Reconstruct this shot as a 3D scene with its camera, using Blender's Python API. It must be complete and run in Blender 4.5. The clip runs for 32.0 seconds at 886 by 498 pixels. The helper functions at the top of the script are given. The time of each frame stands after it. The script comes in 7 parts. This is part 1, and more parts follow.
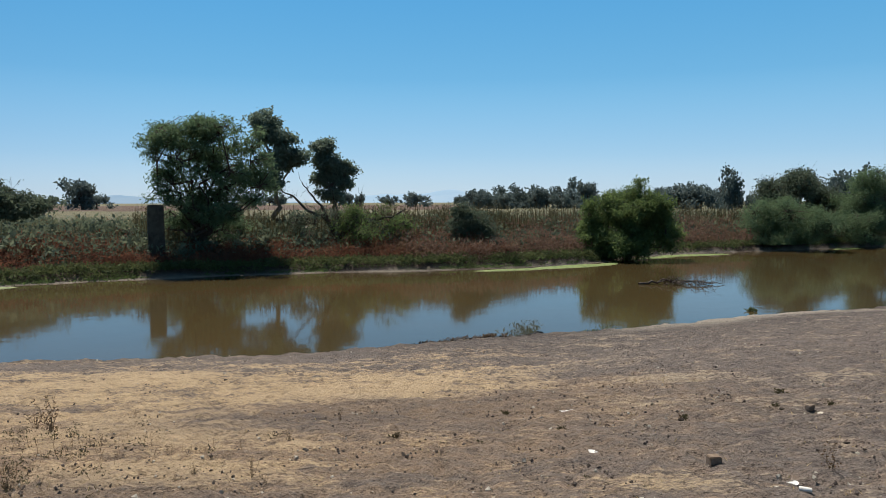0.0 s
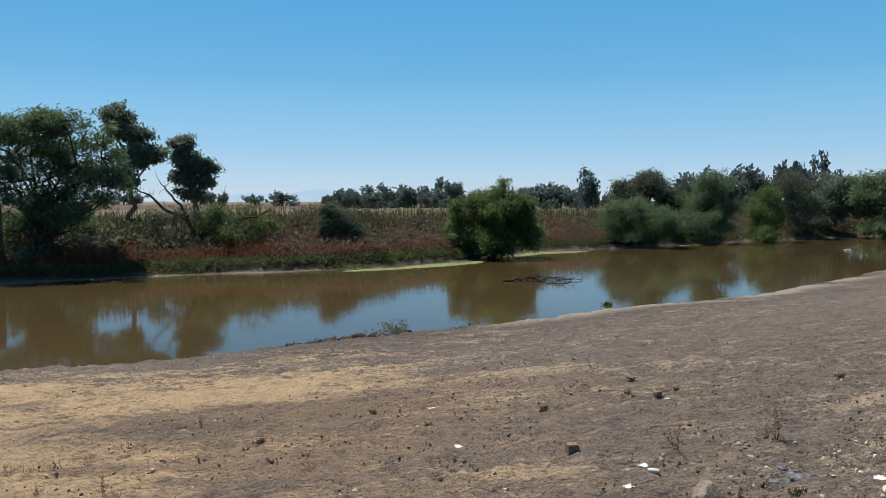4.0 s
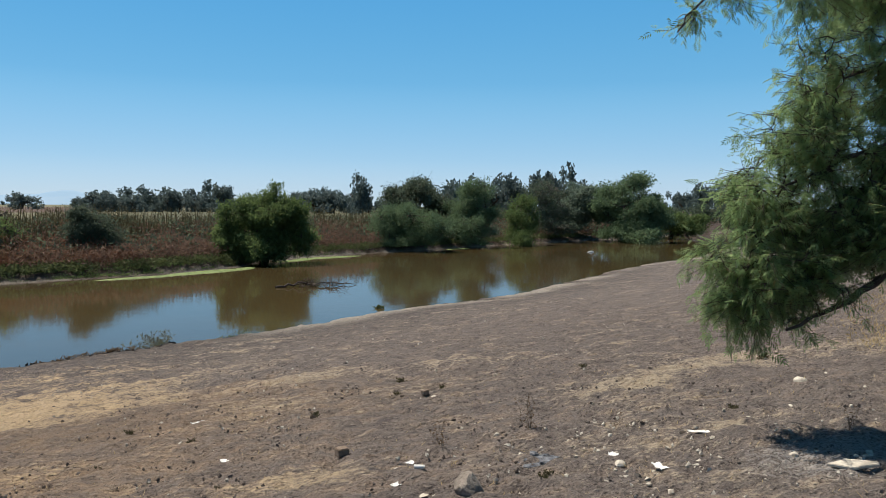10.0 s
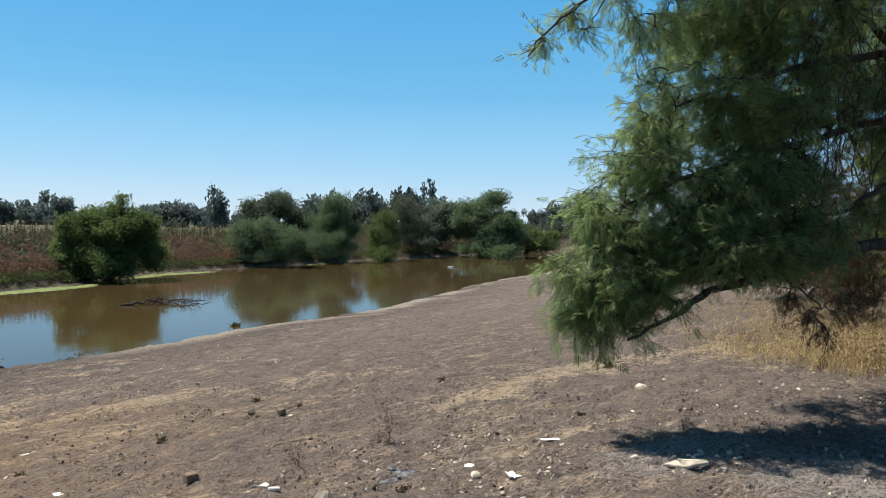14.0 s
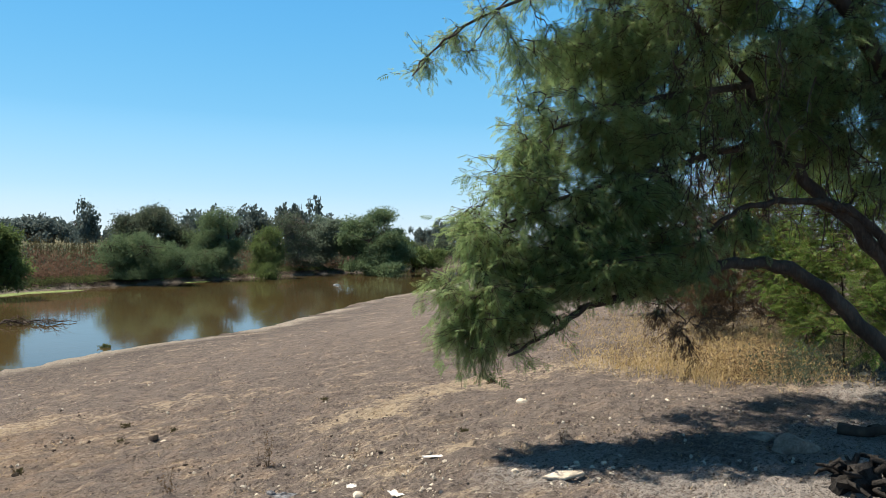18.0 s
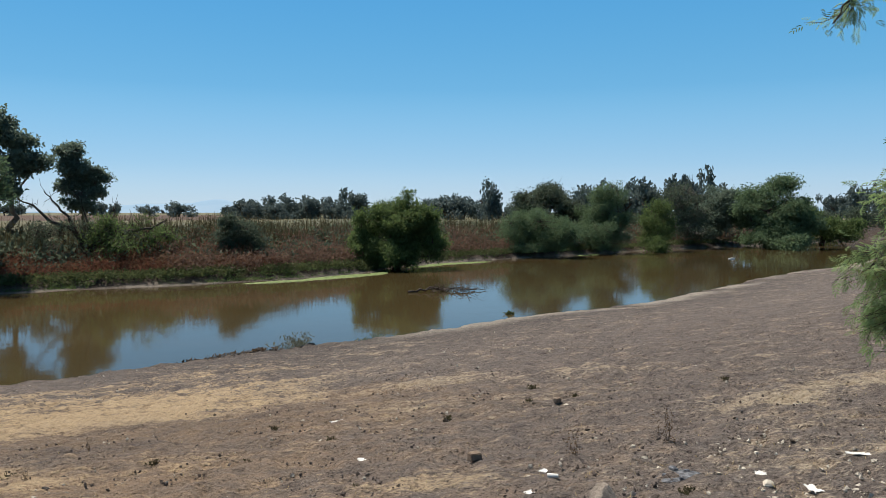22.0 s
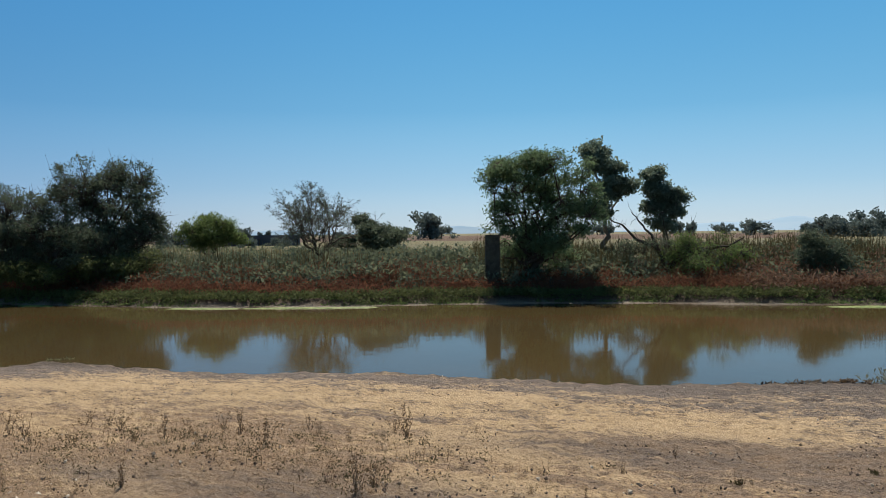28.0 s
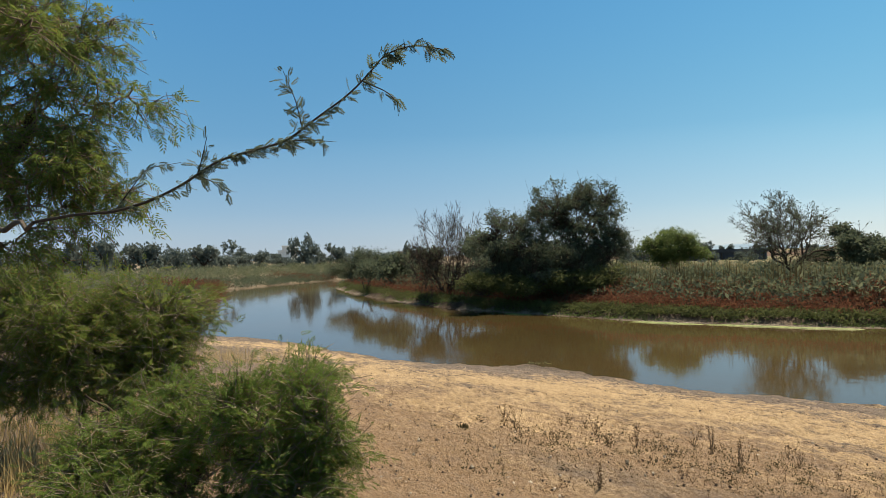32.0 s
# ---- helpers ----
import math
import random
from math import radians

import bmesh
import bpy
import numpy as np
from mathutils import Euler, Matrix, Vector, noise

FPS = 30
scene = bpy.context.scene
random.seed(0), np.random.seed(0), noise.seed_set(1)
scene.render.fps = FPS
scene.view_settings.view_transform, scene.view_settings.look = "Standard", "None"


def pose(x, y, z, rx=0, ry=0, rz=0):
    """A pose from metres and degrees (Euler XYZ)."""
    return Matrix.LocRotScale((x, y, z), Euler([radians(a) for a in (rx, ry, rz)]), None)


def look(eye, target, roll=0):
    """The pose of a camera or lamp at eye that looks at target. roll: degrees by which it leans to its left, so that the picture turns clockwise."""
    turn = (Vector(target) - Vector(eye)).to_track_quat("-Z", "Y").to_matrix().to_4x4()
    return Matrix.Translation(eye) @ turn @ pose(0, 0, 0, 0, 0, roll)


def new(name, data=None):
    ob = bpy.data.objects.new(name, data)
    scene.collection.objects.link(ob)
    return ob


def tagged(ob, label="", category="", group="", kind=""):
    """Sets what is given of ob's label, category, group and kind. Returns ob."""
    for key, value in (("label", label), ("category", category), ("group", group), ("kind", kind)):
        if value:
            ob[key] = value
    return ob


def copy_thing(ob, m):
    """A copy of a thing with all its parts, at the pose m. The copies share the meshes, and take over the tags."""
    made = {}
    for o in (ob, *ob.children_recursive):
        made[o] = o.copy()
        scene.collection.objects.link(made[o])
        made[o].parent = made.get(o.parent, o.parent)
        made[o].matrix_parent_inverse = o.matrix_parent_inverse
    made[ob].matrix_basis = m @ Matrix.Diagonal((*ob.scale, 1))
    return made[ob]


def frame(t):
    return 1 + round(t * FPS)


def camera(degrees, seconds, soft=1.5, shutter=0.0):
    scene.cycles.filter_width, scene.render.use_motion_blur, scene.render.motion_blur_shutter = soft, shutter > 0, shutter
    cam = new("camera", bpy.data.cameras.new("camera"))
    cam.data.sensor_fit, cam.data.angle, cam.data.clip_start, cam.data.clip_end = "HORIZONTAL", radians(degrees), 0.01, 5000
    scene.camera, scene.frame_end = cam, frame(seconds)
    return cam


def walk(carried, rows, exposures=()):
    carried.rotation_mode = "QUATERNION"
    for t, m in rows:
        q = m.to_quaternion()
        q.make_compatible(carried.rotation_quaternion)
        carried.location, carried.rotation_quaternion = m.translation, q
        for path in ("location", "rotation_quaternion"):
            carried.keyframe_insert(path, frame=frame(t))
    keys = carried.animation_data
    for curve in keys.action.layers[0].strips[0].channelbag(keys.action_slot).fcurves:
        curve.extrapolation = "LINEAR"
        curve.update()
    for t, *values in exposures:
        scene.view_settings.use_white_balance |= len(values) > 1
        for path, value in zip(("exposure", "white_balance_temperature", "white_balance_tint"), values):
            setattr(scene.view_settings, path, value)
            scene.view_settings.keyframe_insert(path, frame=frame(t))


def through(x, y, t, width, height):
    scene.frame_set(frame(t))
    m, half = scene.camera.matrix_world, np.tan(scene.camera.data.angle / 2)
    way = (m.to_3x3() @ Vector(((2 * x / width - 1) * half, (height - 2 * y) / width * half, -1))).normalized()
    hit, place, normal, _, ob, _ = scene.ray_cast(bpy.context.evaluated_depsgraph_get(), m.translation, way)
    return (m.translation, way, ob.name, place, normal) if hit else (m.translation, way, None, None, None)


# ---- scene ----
cam = camera(61.4, 32.0, 0.5)
EYE, ARM = 1.6, 0.15
ROWS = [
    (0.0, -0.00, -3.60, 0.18),
    (0.5, -1.58, -3.64, 0.24),
    (1.0, -2.28, -3.70, 0.51),
    (1.5, -3.87, -3.74, 0.35),
    (2.0, -5.15, -3.68, 0.21),
    (2.5, -6.32, -3.51, 0.13),
    (3.0, -6.99, -3.43, 0.07),
    (3.5, -8.31, -3.33, 0.12),
    (4.0, -10.05, -3.66, 0.11),
    (4.5, -11.26, -3.78, -0.23),
    (6.5, -15.82, -3.40, -0.74),
    (7.0, -16.90, -3.40, -0.83),
    (7.5, -18.67, -3.26, -0.89),
    (8.0, -20.51, -3.16, -0.51),
    (8.5, -22.09, -3.14, -0.68),
    (9.0, -23.48, -3.20, -0.49),
    (9.5, -25.35, -3.19, -0.55),
    (10.0, -27.27, -3.25, -0.37),
    (10.5, -27.62, -3.02, -0.38),
    (11.0, -28.74, -3.04, -0.59),
    (11.5, -30.23, -2.95, -0.69),
    (12.0, -31.39, -2.75, -0.62),
    (12.5, -33.61, -2.32, -0.88),
    (13.0, -34.27, -2.32, -0.88),
    (13.5, -36.21, -2.34, -0.97),
    (14.0, -37.85, -1.96, -0.86),
    (14.5, -39.99, -1.64, -0.84),
    (15.0, -41.96, -1.52, -0.98),
    (15.5, -44.30, -0.99, -1.05),
    (17.5, -46.19, -0.55, -1.12),
    (18.0, -46.52, -0.45, -1.27),
    (18.5, -45.36, -0.56, -1.42),
    (19.0, -42.26, -1.10, -1.34),
    (19.5, -39.03, -1.63, -1.12),
    (20.0, -34.44, -1.84, -0.79),
    (20.5, -29.99, -2.30, -0.59),
    (21.0, -24.98, -2.84, -0.19),
    (21.5, -20.40, -2.82, 0.05),
    (22.0, -17.36, -2.82, 0.03),
    (22.5, -14.38, -2.61, 0.05),
    (23.0, -11.19, -2.62, 0.08),
    (23.5, -8.69, -2.91, 0.26),
    (24.0, -4.49, -3.20, 0.19),
    (24.5, -1.62, -3.98, 0.39),
    (26.5, 12.12, -2.00, -0.05),
    (27.0, 16.38, -1.79, 0.04),
    (27.5, 20.20, -1.44, 0.42),
    (28.0, 24.73, -1.20, 0.63),
    (28.5, 28.54, -0.96, 0.71),
    (29.0, 32.90, -0.65, 0.54),
    (29.5, 37.84, -0.42, 0.57),
    (30.0, 42.05, -0.08, 0.57),
    (30.5, 46.31, -0.01, 0.47),
    (31.0, 50.71, 0.22, 0.87),
    (31.5, 54.94, 0.44, 1.14),
    (32.0, 58.99, 0.53, 1.37),
]
EXPOSURES = [(0.0, 0.53, 6330, 10), (9.0, 0.53, 6280, 10), (13.0, 0.70, 6380, 10), (15.5, 0.85, 6550, 10), (18.0, 0.96, 6700, 10), (20.0, 0.75, 6450, 10), (22.0, 0.53, 6280, 10),
             (28.0, 0.52, 6600, 10), (29.0, 0.60, 6750, 10), (30.0, 0.62, 6900, 10), (31.0, 0.70, 7450, 10), (32.0, 0.82, 7850, 10)]
walk(cam, [(t, pose(-ARM * math.sin(radians(a)), ARM * (math.cos(radians(a)) - 1), EYE, 90 + p, r, a)) for t, a, p, r in ROWS], EXPOSURES)

# ---------------------------------------------------------------- light
SUN_AZ, SUN_EL = 27.0, 60.0          # degrees to the left of straight ahead, and above the horizon
world = bpy.data.worlds.new("world")
scene.world = world
world.use_nodes = True
wn = world.node_tree.nodes
sky = wn.new("ShaderNodeTexSky")
sky.sky_type, sky.sun_disc = "NISHITA", False
sky.sun_elevation, sky.sun_rotation = radians(SUN_EL), radians(-SUN_AZ)
sky.air_density, sky.dust_density, sky.ozone_density, sky.altitude = 1.0, 0.1, 4.0, 1500
# the clear, deep blue of a dry highland sky, paling evenly all round towards the horizon
tc, sep = wn.new("ShaderNodeTexCoord"), wn.new("ShaderNodeSeparateXYZ")
fade, tone, blend = wn.new("ShaderNodeValToRGB"), wn.new("ShaderNodeHueSaturation"), wn.new("ShaderNodeMix")
for k, (at_h, colour) in enumerate([(0.0, (6.5, 8.1, 9.7)), (0.06, (4.6, 7.45, 9.9)), (0.16, (2.15, 5.9, 9.3)), (0.42, (0.72, 3.6, 7.6)), (0.58, (0.6, 1.3, 2.3)), (1.0, (0.4, 0.7, 1.05))]):
    stop = fade.color_ramp.elements[k] if k < 2 else fade.color_ramp.elements.new(at_h)
    stop.position, stop.color = at_h, (*[c / 10 for c in colour], 1)
fade.color_ramp.interpolation = "CARDINAL"
blend.data_type, blend.inputs[0].default_value = "RGBA", 0.8
wl = world.node_tree.links
gain = wn.new("ShaderNodeVectorMath")
gain.operation, gain.inputs[1].default_value = "SCALE", (1, 1, 1)
gain.inputs["Scale"].default_value = 10.0
tone.inputs["Saturation"].default_value = 1.2
wl.new(tc.outputs["Generated"], sep.inputs[0]), wl.new(sep.outputs["Z"], fade.inputs[0]), wl.new(fade.outputs[0], gain.inputs[0])
wl.new(sky.outputs[0], tone.inputs["Color"]), wl.new(tone.outputs[0], blend.inputs[6]), wl.new(gain.outputs[0], blend.inputs[7])
away = wn.new("ShaderNodeVectorMath")
away.operation, away.inputs[1].default_value = "DOT_PRODUCT", (-math.sin(radians(74)), math.cos(radians(74)), 0)
reach, curve, deepen = wn.new("ShaderNodeMapRange"), wn.new("ShaderNodeMath"), wn.new("ShaderNodeMix")
reach.inputs["From Min"].default_value, reach.inputs["From Max"].default_value = 0.45, 1.0
curve.operation, curve.inputs[1].default_value = "POWER", 2.4
deepen.data_type, deepen.blend_type, deepen.inputs[7].default_value = "RGBA", "MULTIPLY", (0.60, 0.66, 0.78, 1)
wl.new(tc.outputs["Generated"], away.inputs[0]), wl.new(away.outputs["Value"], reach.inputs["Value"]), wl.new(reach.outputs["Result"], curve.inputs[0])
wl.new(curve.outputs[0], deepen.inputs[0]), wl.new(blend.outputs[2], deepen.inputs[6])
wn["Background"].inputs["Strength"].default_value = 0.0583
wl.new(deepen.outputs[2], wn["Background"].inputs["Color"])
sun = new("sun", bpy.data.lights.new("sun", "SUN"))
sun.data.energy, sun.data.angle, sun.data.color = 5.0, radians(0.5), (1.0, 0.93, 0.81)
toward_sun = Vector((-math.sin(radians(SUN_AZ)) * math.cos(radians(SUN_EL)), math.cos(radians(SUN_AZ)) * math.cos(radians(SUN_EL)), math.sin(radians(SUN_EL))))
sun.matrix_world = look(toward_sun * 60, (0, 0, 0))

# ---------------------------------------------------------------- materials


class Nodes:
    """A short way to write a node material."""

    def __init__(self, name):
        self.m = bpy.data.materials.new(name)
        self.m.use_nodes = True
        self.t = self.m.node_tree
        self.b = self.t.nodes["Principled BSDF"]
        self.b.inputs["Specular IOR Level"].default_value = 0.25

    def n(self, kind, **inputs):
        node = self.t.nodes.new("ShaderNode" + kind)
        for k, v in inputs.items():
            self.put(node.inputs[k.replace("_", " ")], v)
        return node

    def put(self, socket, v):
        if isinstance(v, bpy.types.NodeSocket):
            self.t.links.new(v, socket)
        else:
            socket.default_value = v if not (isinstance(v, tuple) and len(v) == 3 and socket.type == "RGBA") else (*v, 1)

    def at(self, stretch=(1, 1, 1)):
        geo = self.n("NewGeometry")
        mp = self.n("Mapping", Vector=geo.outputs["Position"], Scale=stretch)
        return mp.outputs["Vector"]

    def noise(self, scale, where=None, detail=4.0, rough=0.6):
        node = self.n("TexNoise", Scale=scale, Detail=detail, Roughness=rough)
        self.put(node.inputs["Vector"], where or self.at())
        return node.outputs["Fac"]

    def ramp(self, fac, lo, hi, a=0.0, b=1.0):
        node = self.n("MapRange", Value=fac)
        for k, v in zip(("From Min", "From Max", "To Min", "To Max"), (lo, hi, a, b)):
            node.inputs[k].default_value = v
        return node.outputs["Result"]

    def mix(self, fac, a, b, blend="MIX"):
        node = self.t.nodes.new("ShaderNodeMix")
        node.data_type, node.blend_type = "RGBA", blend
        self.put(node.inputs[0], fac), self.put(node.inputs[6], a), self.put(node.inputs[7], b)
        return node.outputs[2]

    def math(self, op, a, b):
        node = self.t.nodes.new("ShaderNodeMath")
        node.operation = op
        self.put(node.inputs[0], a), self.put(node.inputs[1], b)
        return node.outputs[0]

    def attr(self, name):
        node = self.t.nodes.new("ShaderNodeAttribute")
        node.attribute_name = name
        return node.outputs["Fac"]

    def bump(self, height, strength=0.4, distance=0.02):
        node = self.n("Bump", Height=height, Strength=strength, Distance=distance)
        self.put(self.b.inputs["Normal"], node.outputs["Normal"])

    def done(self, color, rough=0.9):
        self.put(self.b.inputs["Base Color"], color)
        self.put(self.b.inputs["Roughness"], rough)
        return self.m


def solid(name, a, b, scale=8.0, rough=0.85, bump=0.3, depth=0.01, fine=60.0, stretch=(1, 1, 1), metal=0.0):
    """Two colours broken up by a coarse and a fine noise, with relief."""
    s = Nodes(name)
    w = s.at(stretch)
    f1, f2 = s.noise(scale, w), s.noise(fine, w, 2.0)
    col = s.mix(s.ramp(f1, 0.35, 0.65), a, b)
    col = s.mix(s.ramp(f2, 0.3, 0.7, 0.0, 0.45), col, tuple(c * 0.6 for c in a))
    s.bump(s.math("ADD", f1, f2), bump, depth)
    s.b.inputs["Metallic"].default_value = metal
    return s.done(col, rough)


def foliage(name, a, b, through=0.35, rough=0.7, dry=None):
    """Leaves: each leaf its own shade between a and b, letting some light through."""
    s = Nodes(name)
    geo = s.n("NewGeometry")
    big = s.noise(0.8, None, 2.0)
    col = s.mix(geo.outputs["Random Per Island"], a, b)
    col = s.mix(s.ramp(big, 0.4, 0.7, 0.0, 0.6), col, tuple(0.5 * (x + y) * 1.35 for x, y in zip(a, b)))
    if dry:
        col = s.mix(s.ramp(geo.outputs["Random Per Island"], 0.86, 0.9), col, dry)
    s.put(s.b.inputs["Base Color"], col)
    s.b.inputs["Roughness"].default_value = rough
    s.b.inputs["Specular IOR Level"].default_value = 0.12
    tr = s.n("BsdfTranslucent", Color=s.mix(0.5, col, tuple(1.6 * y for y in b)))
    mx = s.n("MixShader", Fac=through)
    s.t.links.new(s.b.outputs[0], mx.inputs[1]), s.t.links.new(tr.outputs[0], mx.inputs[2])
    s.t.links.new(mx.outputs[0], s.t.nodes["Material Output"].inputs["Surface"])
    return s.m


def ground_material():
    s = Nodes("dry_ground")
    p = s.at()
    flat = s.at((1, 2.2, 1))
    big, mid, fine, grit = s.noise(0.35, flat, 5), s.noise(2.2, flat, 6, 0.7), s.noise(19.0, s.at((0.8, 1.3, 1)), 5, 0.75), s.noise(90.0, p, 3, 0.7)
    dirt = s.mix(s.ramp(mid, 0.36, 0.64), (0.225, 0.182, 0.158), (0.360, 0.300, 0.258))
    dirt = s.mix(s.ramp(big, 0.42, 0.62, 0.0, 0.5), dirt, (0.275, 0.225, 0.188))
    dirt = s.mix(s.ramp(s.math("ADD", s.math("MULTIPLY", s.attr("rust"), 0.5), s.math("SUBTRACT", mid, 0.5)), 0.02, 0.42, 0.0, 0.95), dirt, (0.54, 0.365, 0.225))
    dirt = s.mix(s.math("MULTIPLY", s.attr("belt"), s.ramp(mid, 0.66, 0.40, 0.4, 0.95)), dirt, (0.125, 0.104, 0.093))
    dirt = s.mix(s.ramp(fine, 0.52, 0.66, 0.0, 0.6), dirt, (0.46, 0.39, 0.315))
    # hollows of the fine noise are darkened, as crevice shade in the colour
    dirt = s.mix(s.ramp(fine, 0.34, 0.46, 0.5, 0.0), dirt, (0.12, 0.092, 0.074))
    # dark dashes for tufts and lumps, their small shadows included in the colour
    tuft = s.noise(8.5, s.at((0.9, 1.1, 1)), 4, 0.65)
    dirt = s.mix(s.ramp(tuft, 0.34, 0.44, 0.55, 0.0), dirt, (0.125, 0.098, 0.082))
    dirt = s.mix(s.ramp(tuft, 0.54, 0.66, 0.0, 0.4), dirt, (0.43, 0.36, 0.295))
    straw = s.mix(s.ramp(mid, 0.36, 0.62), (0.66, 0.465, 0.25), (0.87, 0.645, 0.38))
    straw = s.mix(s.ramp(big, 0.45, 0.6, 0.0, 0.6), straw, (0.85, 0.635, 0.385))
    straw = s.mix(s.attr("pale"), straw, s.mix(s.ramp(fine, 0.38, 0.62), (0.50, 0.40, 0.27), (0.72, 0.60, 0.44)))
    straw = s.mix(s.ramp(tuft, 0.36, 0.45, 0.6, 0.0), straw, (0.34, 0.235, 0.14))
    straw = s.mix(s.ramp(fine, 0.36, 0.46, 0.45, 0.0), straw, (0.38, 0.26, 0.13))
    rag = s.math("SUBTRACT", s.math("ADD", s.math("ADD", mid, fine), big), 1.5)
    edge = s.math("ADD", s.math("MULTIPLY", s.attr("straw"), 1.1), s.math("MULTIPLY", rag, 2.9))
    col = s.mix(s.ramp(edge, 0.32, 1.0), dirt, straw)
    col = s.mix(s.ramp(s.math("MULTIPLY", s.attr("ash"), s.ramp(fine, 0.3, 0.6)), 0.2, 0.6, 0.0, 0.9), col, (0.55, 0.505, 0.455))
    col = s.mix(s.math("MULTIPLY", s.attr("bare"), s.ramp(mid, 0.70, 0.42, 0.45, 1.0)), col, s.mix(s.ramp(fine, 0.4, 0.6), (0.135, 0.108, 0.097), (0.27, 0.222, 0.192)))
    col = s.mix(s.math("MULTIPLY", s.attr("wet"), 0.75), col, (0.055, 0.045, 0.036))
    bank = s.mix(s.ramp(mid, 0.4, 0.6), (0.060, 0.038, 0.025), (0.115, 0.073, 0.046))
    col = s.mix(s.attr("bank"), col, bank)
    field = s.mix(s.ramp(s.noise(0.05, s.at((1, 4, 1)), 4), 0.4, 0.6), (0.23, 0.205, 0.105), (0.18, 0.18, 0.095))
    col = s.mix(s.attr("field"), col, field)
    col = s.mix(s.attr("lush"), col, s.mix(s.ramp(mid, 0.4, 0.6), (0.085, 0.098, 0.048), (0.150, 0.150, 0.075)))
    col = s.mix(s.attr("plough"), col, (0.13, 0.075, 0.05))
    col = s.mix(s.attr("salt"), col, (0.58, 0.51, 0.41))
    speck = s.noise(34.0, p, 2, 0.8)
    bare = s.ramp(edge, 0.30, 0.85, 1.0, 0.3)
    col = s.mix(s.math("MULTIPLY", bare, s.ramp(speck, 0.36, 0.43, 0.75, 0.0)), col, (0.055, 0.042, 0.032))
    col = s.mix(s.math("MULTIPLY", s.math("MULTIPLY", s.attr("rust"), bare), s.ramp(mid, 0.35, 0.6, 0.2, 0.6)), col, (0.49, 0.34, 0.195))
    col = s.mix(s.ramp(speck, 0.60, 0.66, 0.0, 0.55), col, (0.52, 0.43, 0.32))
    # grit hollows darkened the same way, crevice shade painted over the bump
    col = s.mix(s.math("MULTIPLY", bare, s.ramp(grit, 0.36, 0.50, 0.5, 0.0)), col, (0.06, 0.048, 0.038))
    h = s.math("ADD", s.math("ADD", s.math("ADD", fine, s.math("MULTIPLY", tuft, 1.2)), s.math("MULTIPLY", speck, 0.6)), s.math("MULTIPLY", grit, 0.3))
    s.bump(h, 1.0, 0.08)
    return s.done(s.mix(1.0, col, (0.70, 0.69, 0.705), "MULTIPLY"), 0.95)


def water_material():
    s = Nodes("muddy_water")
    w = s.at((1, 1, 1))
    near = s.noise(0.12, w, 3)
    col = s.mix(s.ramp(near, 0.4, 0.6), (0.062, 0.044, 0.019), (0.053, 0.040, 0.019))
    s.b.inputs["IOR"].default_value = 1.33
    s.b.inputs["Specular IOR Level"].default_value = 0.5
    h = s.math("ADD", s.math("MULTIPLY", s.noise(1.6, w, 3), 1.0), s.math("MULTIPLY", s.noise(9.0, w, 2), 0.12))
    s.bump(h, 0.12, 0.02)
    return s.done(col, 0.06)


GROUND, WATER = ground_material(), water_material()
BARK = solid("dark_bark", (0.045, 0.034, 0.027), (0.10, 0.078, 0.06), 6, 0.9, 0.6, 0.02, 40, (1, 1, 0.3))
BARK_GREY = solid("grey_bark", (0.10, 0.085, 0.07), (0.19, 0.165, 0.135), 5, 0.9, 0.6, 0.02, 40, (1, 1, 0.3))
TWIG_PALE = solid("pale_twig", (0.15, 0.125, 0.092), (0.28, 0.24, 0.18), 12, 0.9, 0.2)
TWIG = solid("dry_twig", (0.13, 0.095, 0.065), (0.22, 0.17, 0.12), 12, 0.9, 0.2)
LEAF_MESQUITE = foliage("mesquite_leaf", (0.055, 0.090, 0.022), (0.150, 0.200, 0.050), 0.40, 0.5, (0.20, 0.13, 0.05))
LEAF_MESQUITE_BLUE = foliage("mesquite_leaf_old", (0.053, 0.100, 0.022), (0.150, 0.219, 0.053), 0.34, 0.5, (0.18, 0.12, 0.05))
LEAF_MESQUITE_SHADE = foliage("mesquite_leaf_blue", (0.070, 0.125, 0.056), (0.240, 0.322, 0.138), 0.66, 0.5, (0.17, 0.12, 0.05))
LEAF_WILLOW = foliage("willow_leaf", (0.046, 0.077, 0.040), (0.138, 0.194, 0.101), 0.38)
LEAF_DARK = foliage("dark_leaf", (0.070, 0.096, 0.074), (0.152, 0.191, 0.141), 0.42)
LEAF_OLIVE = foliage("olive_leaf", (0.040, 0.056, 0.040), (0.105, 0.130, 0.086), 0.35)
LEAF_BRIGHT = foliage("bright_leaf", (0.036, 0.061, 0.022), (0.122, 0.166, 0.059), 0.45)
# far trees: distance haze is mixed into the leaf colour as blue-grey
LEAF_FAR_HAZE = foliage("far_haze_leaf", (0.058, 0.082, 0.080), (0.105, 0.132, 0.122), 0.35)
LEAF_RED = foliage("red_weed", (0.070, 0.029, 0.020), (0.155, 0.070, 0.043), 0.35, 0.8)
LEAF_RUSTY = foliage("rusty_weed", (0.082, 0.049, 0.036), (0.198, 0.127, 0.091), 0.3, 0.8)
LEAF_BROWN = foliage("brown_weed", (0.076, 0.046, 0.025), (0.162, 0.104, 0.058), 0.3, 0.8)
LEAF_LOW = foliage("low_green", (0.029, 0.041, 0.015), (0.111, 0.128, 0.051), 0.3)
LEAF_DULL = foliage("dull_weed", (0.043, 0.038, 0.020), (0.098, 0.085, 0.044), 0.25, 0.8)
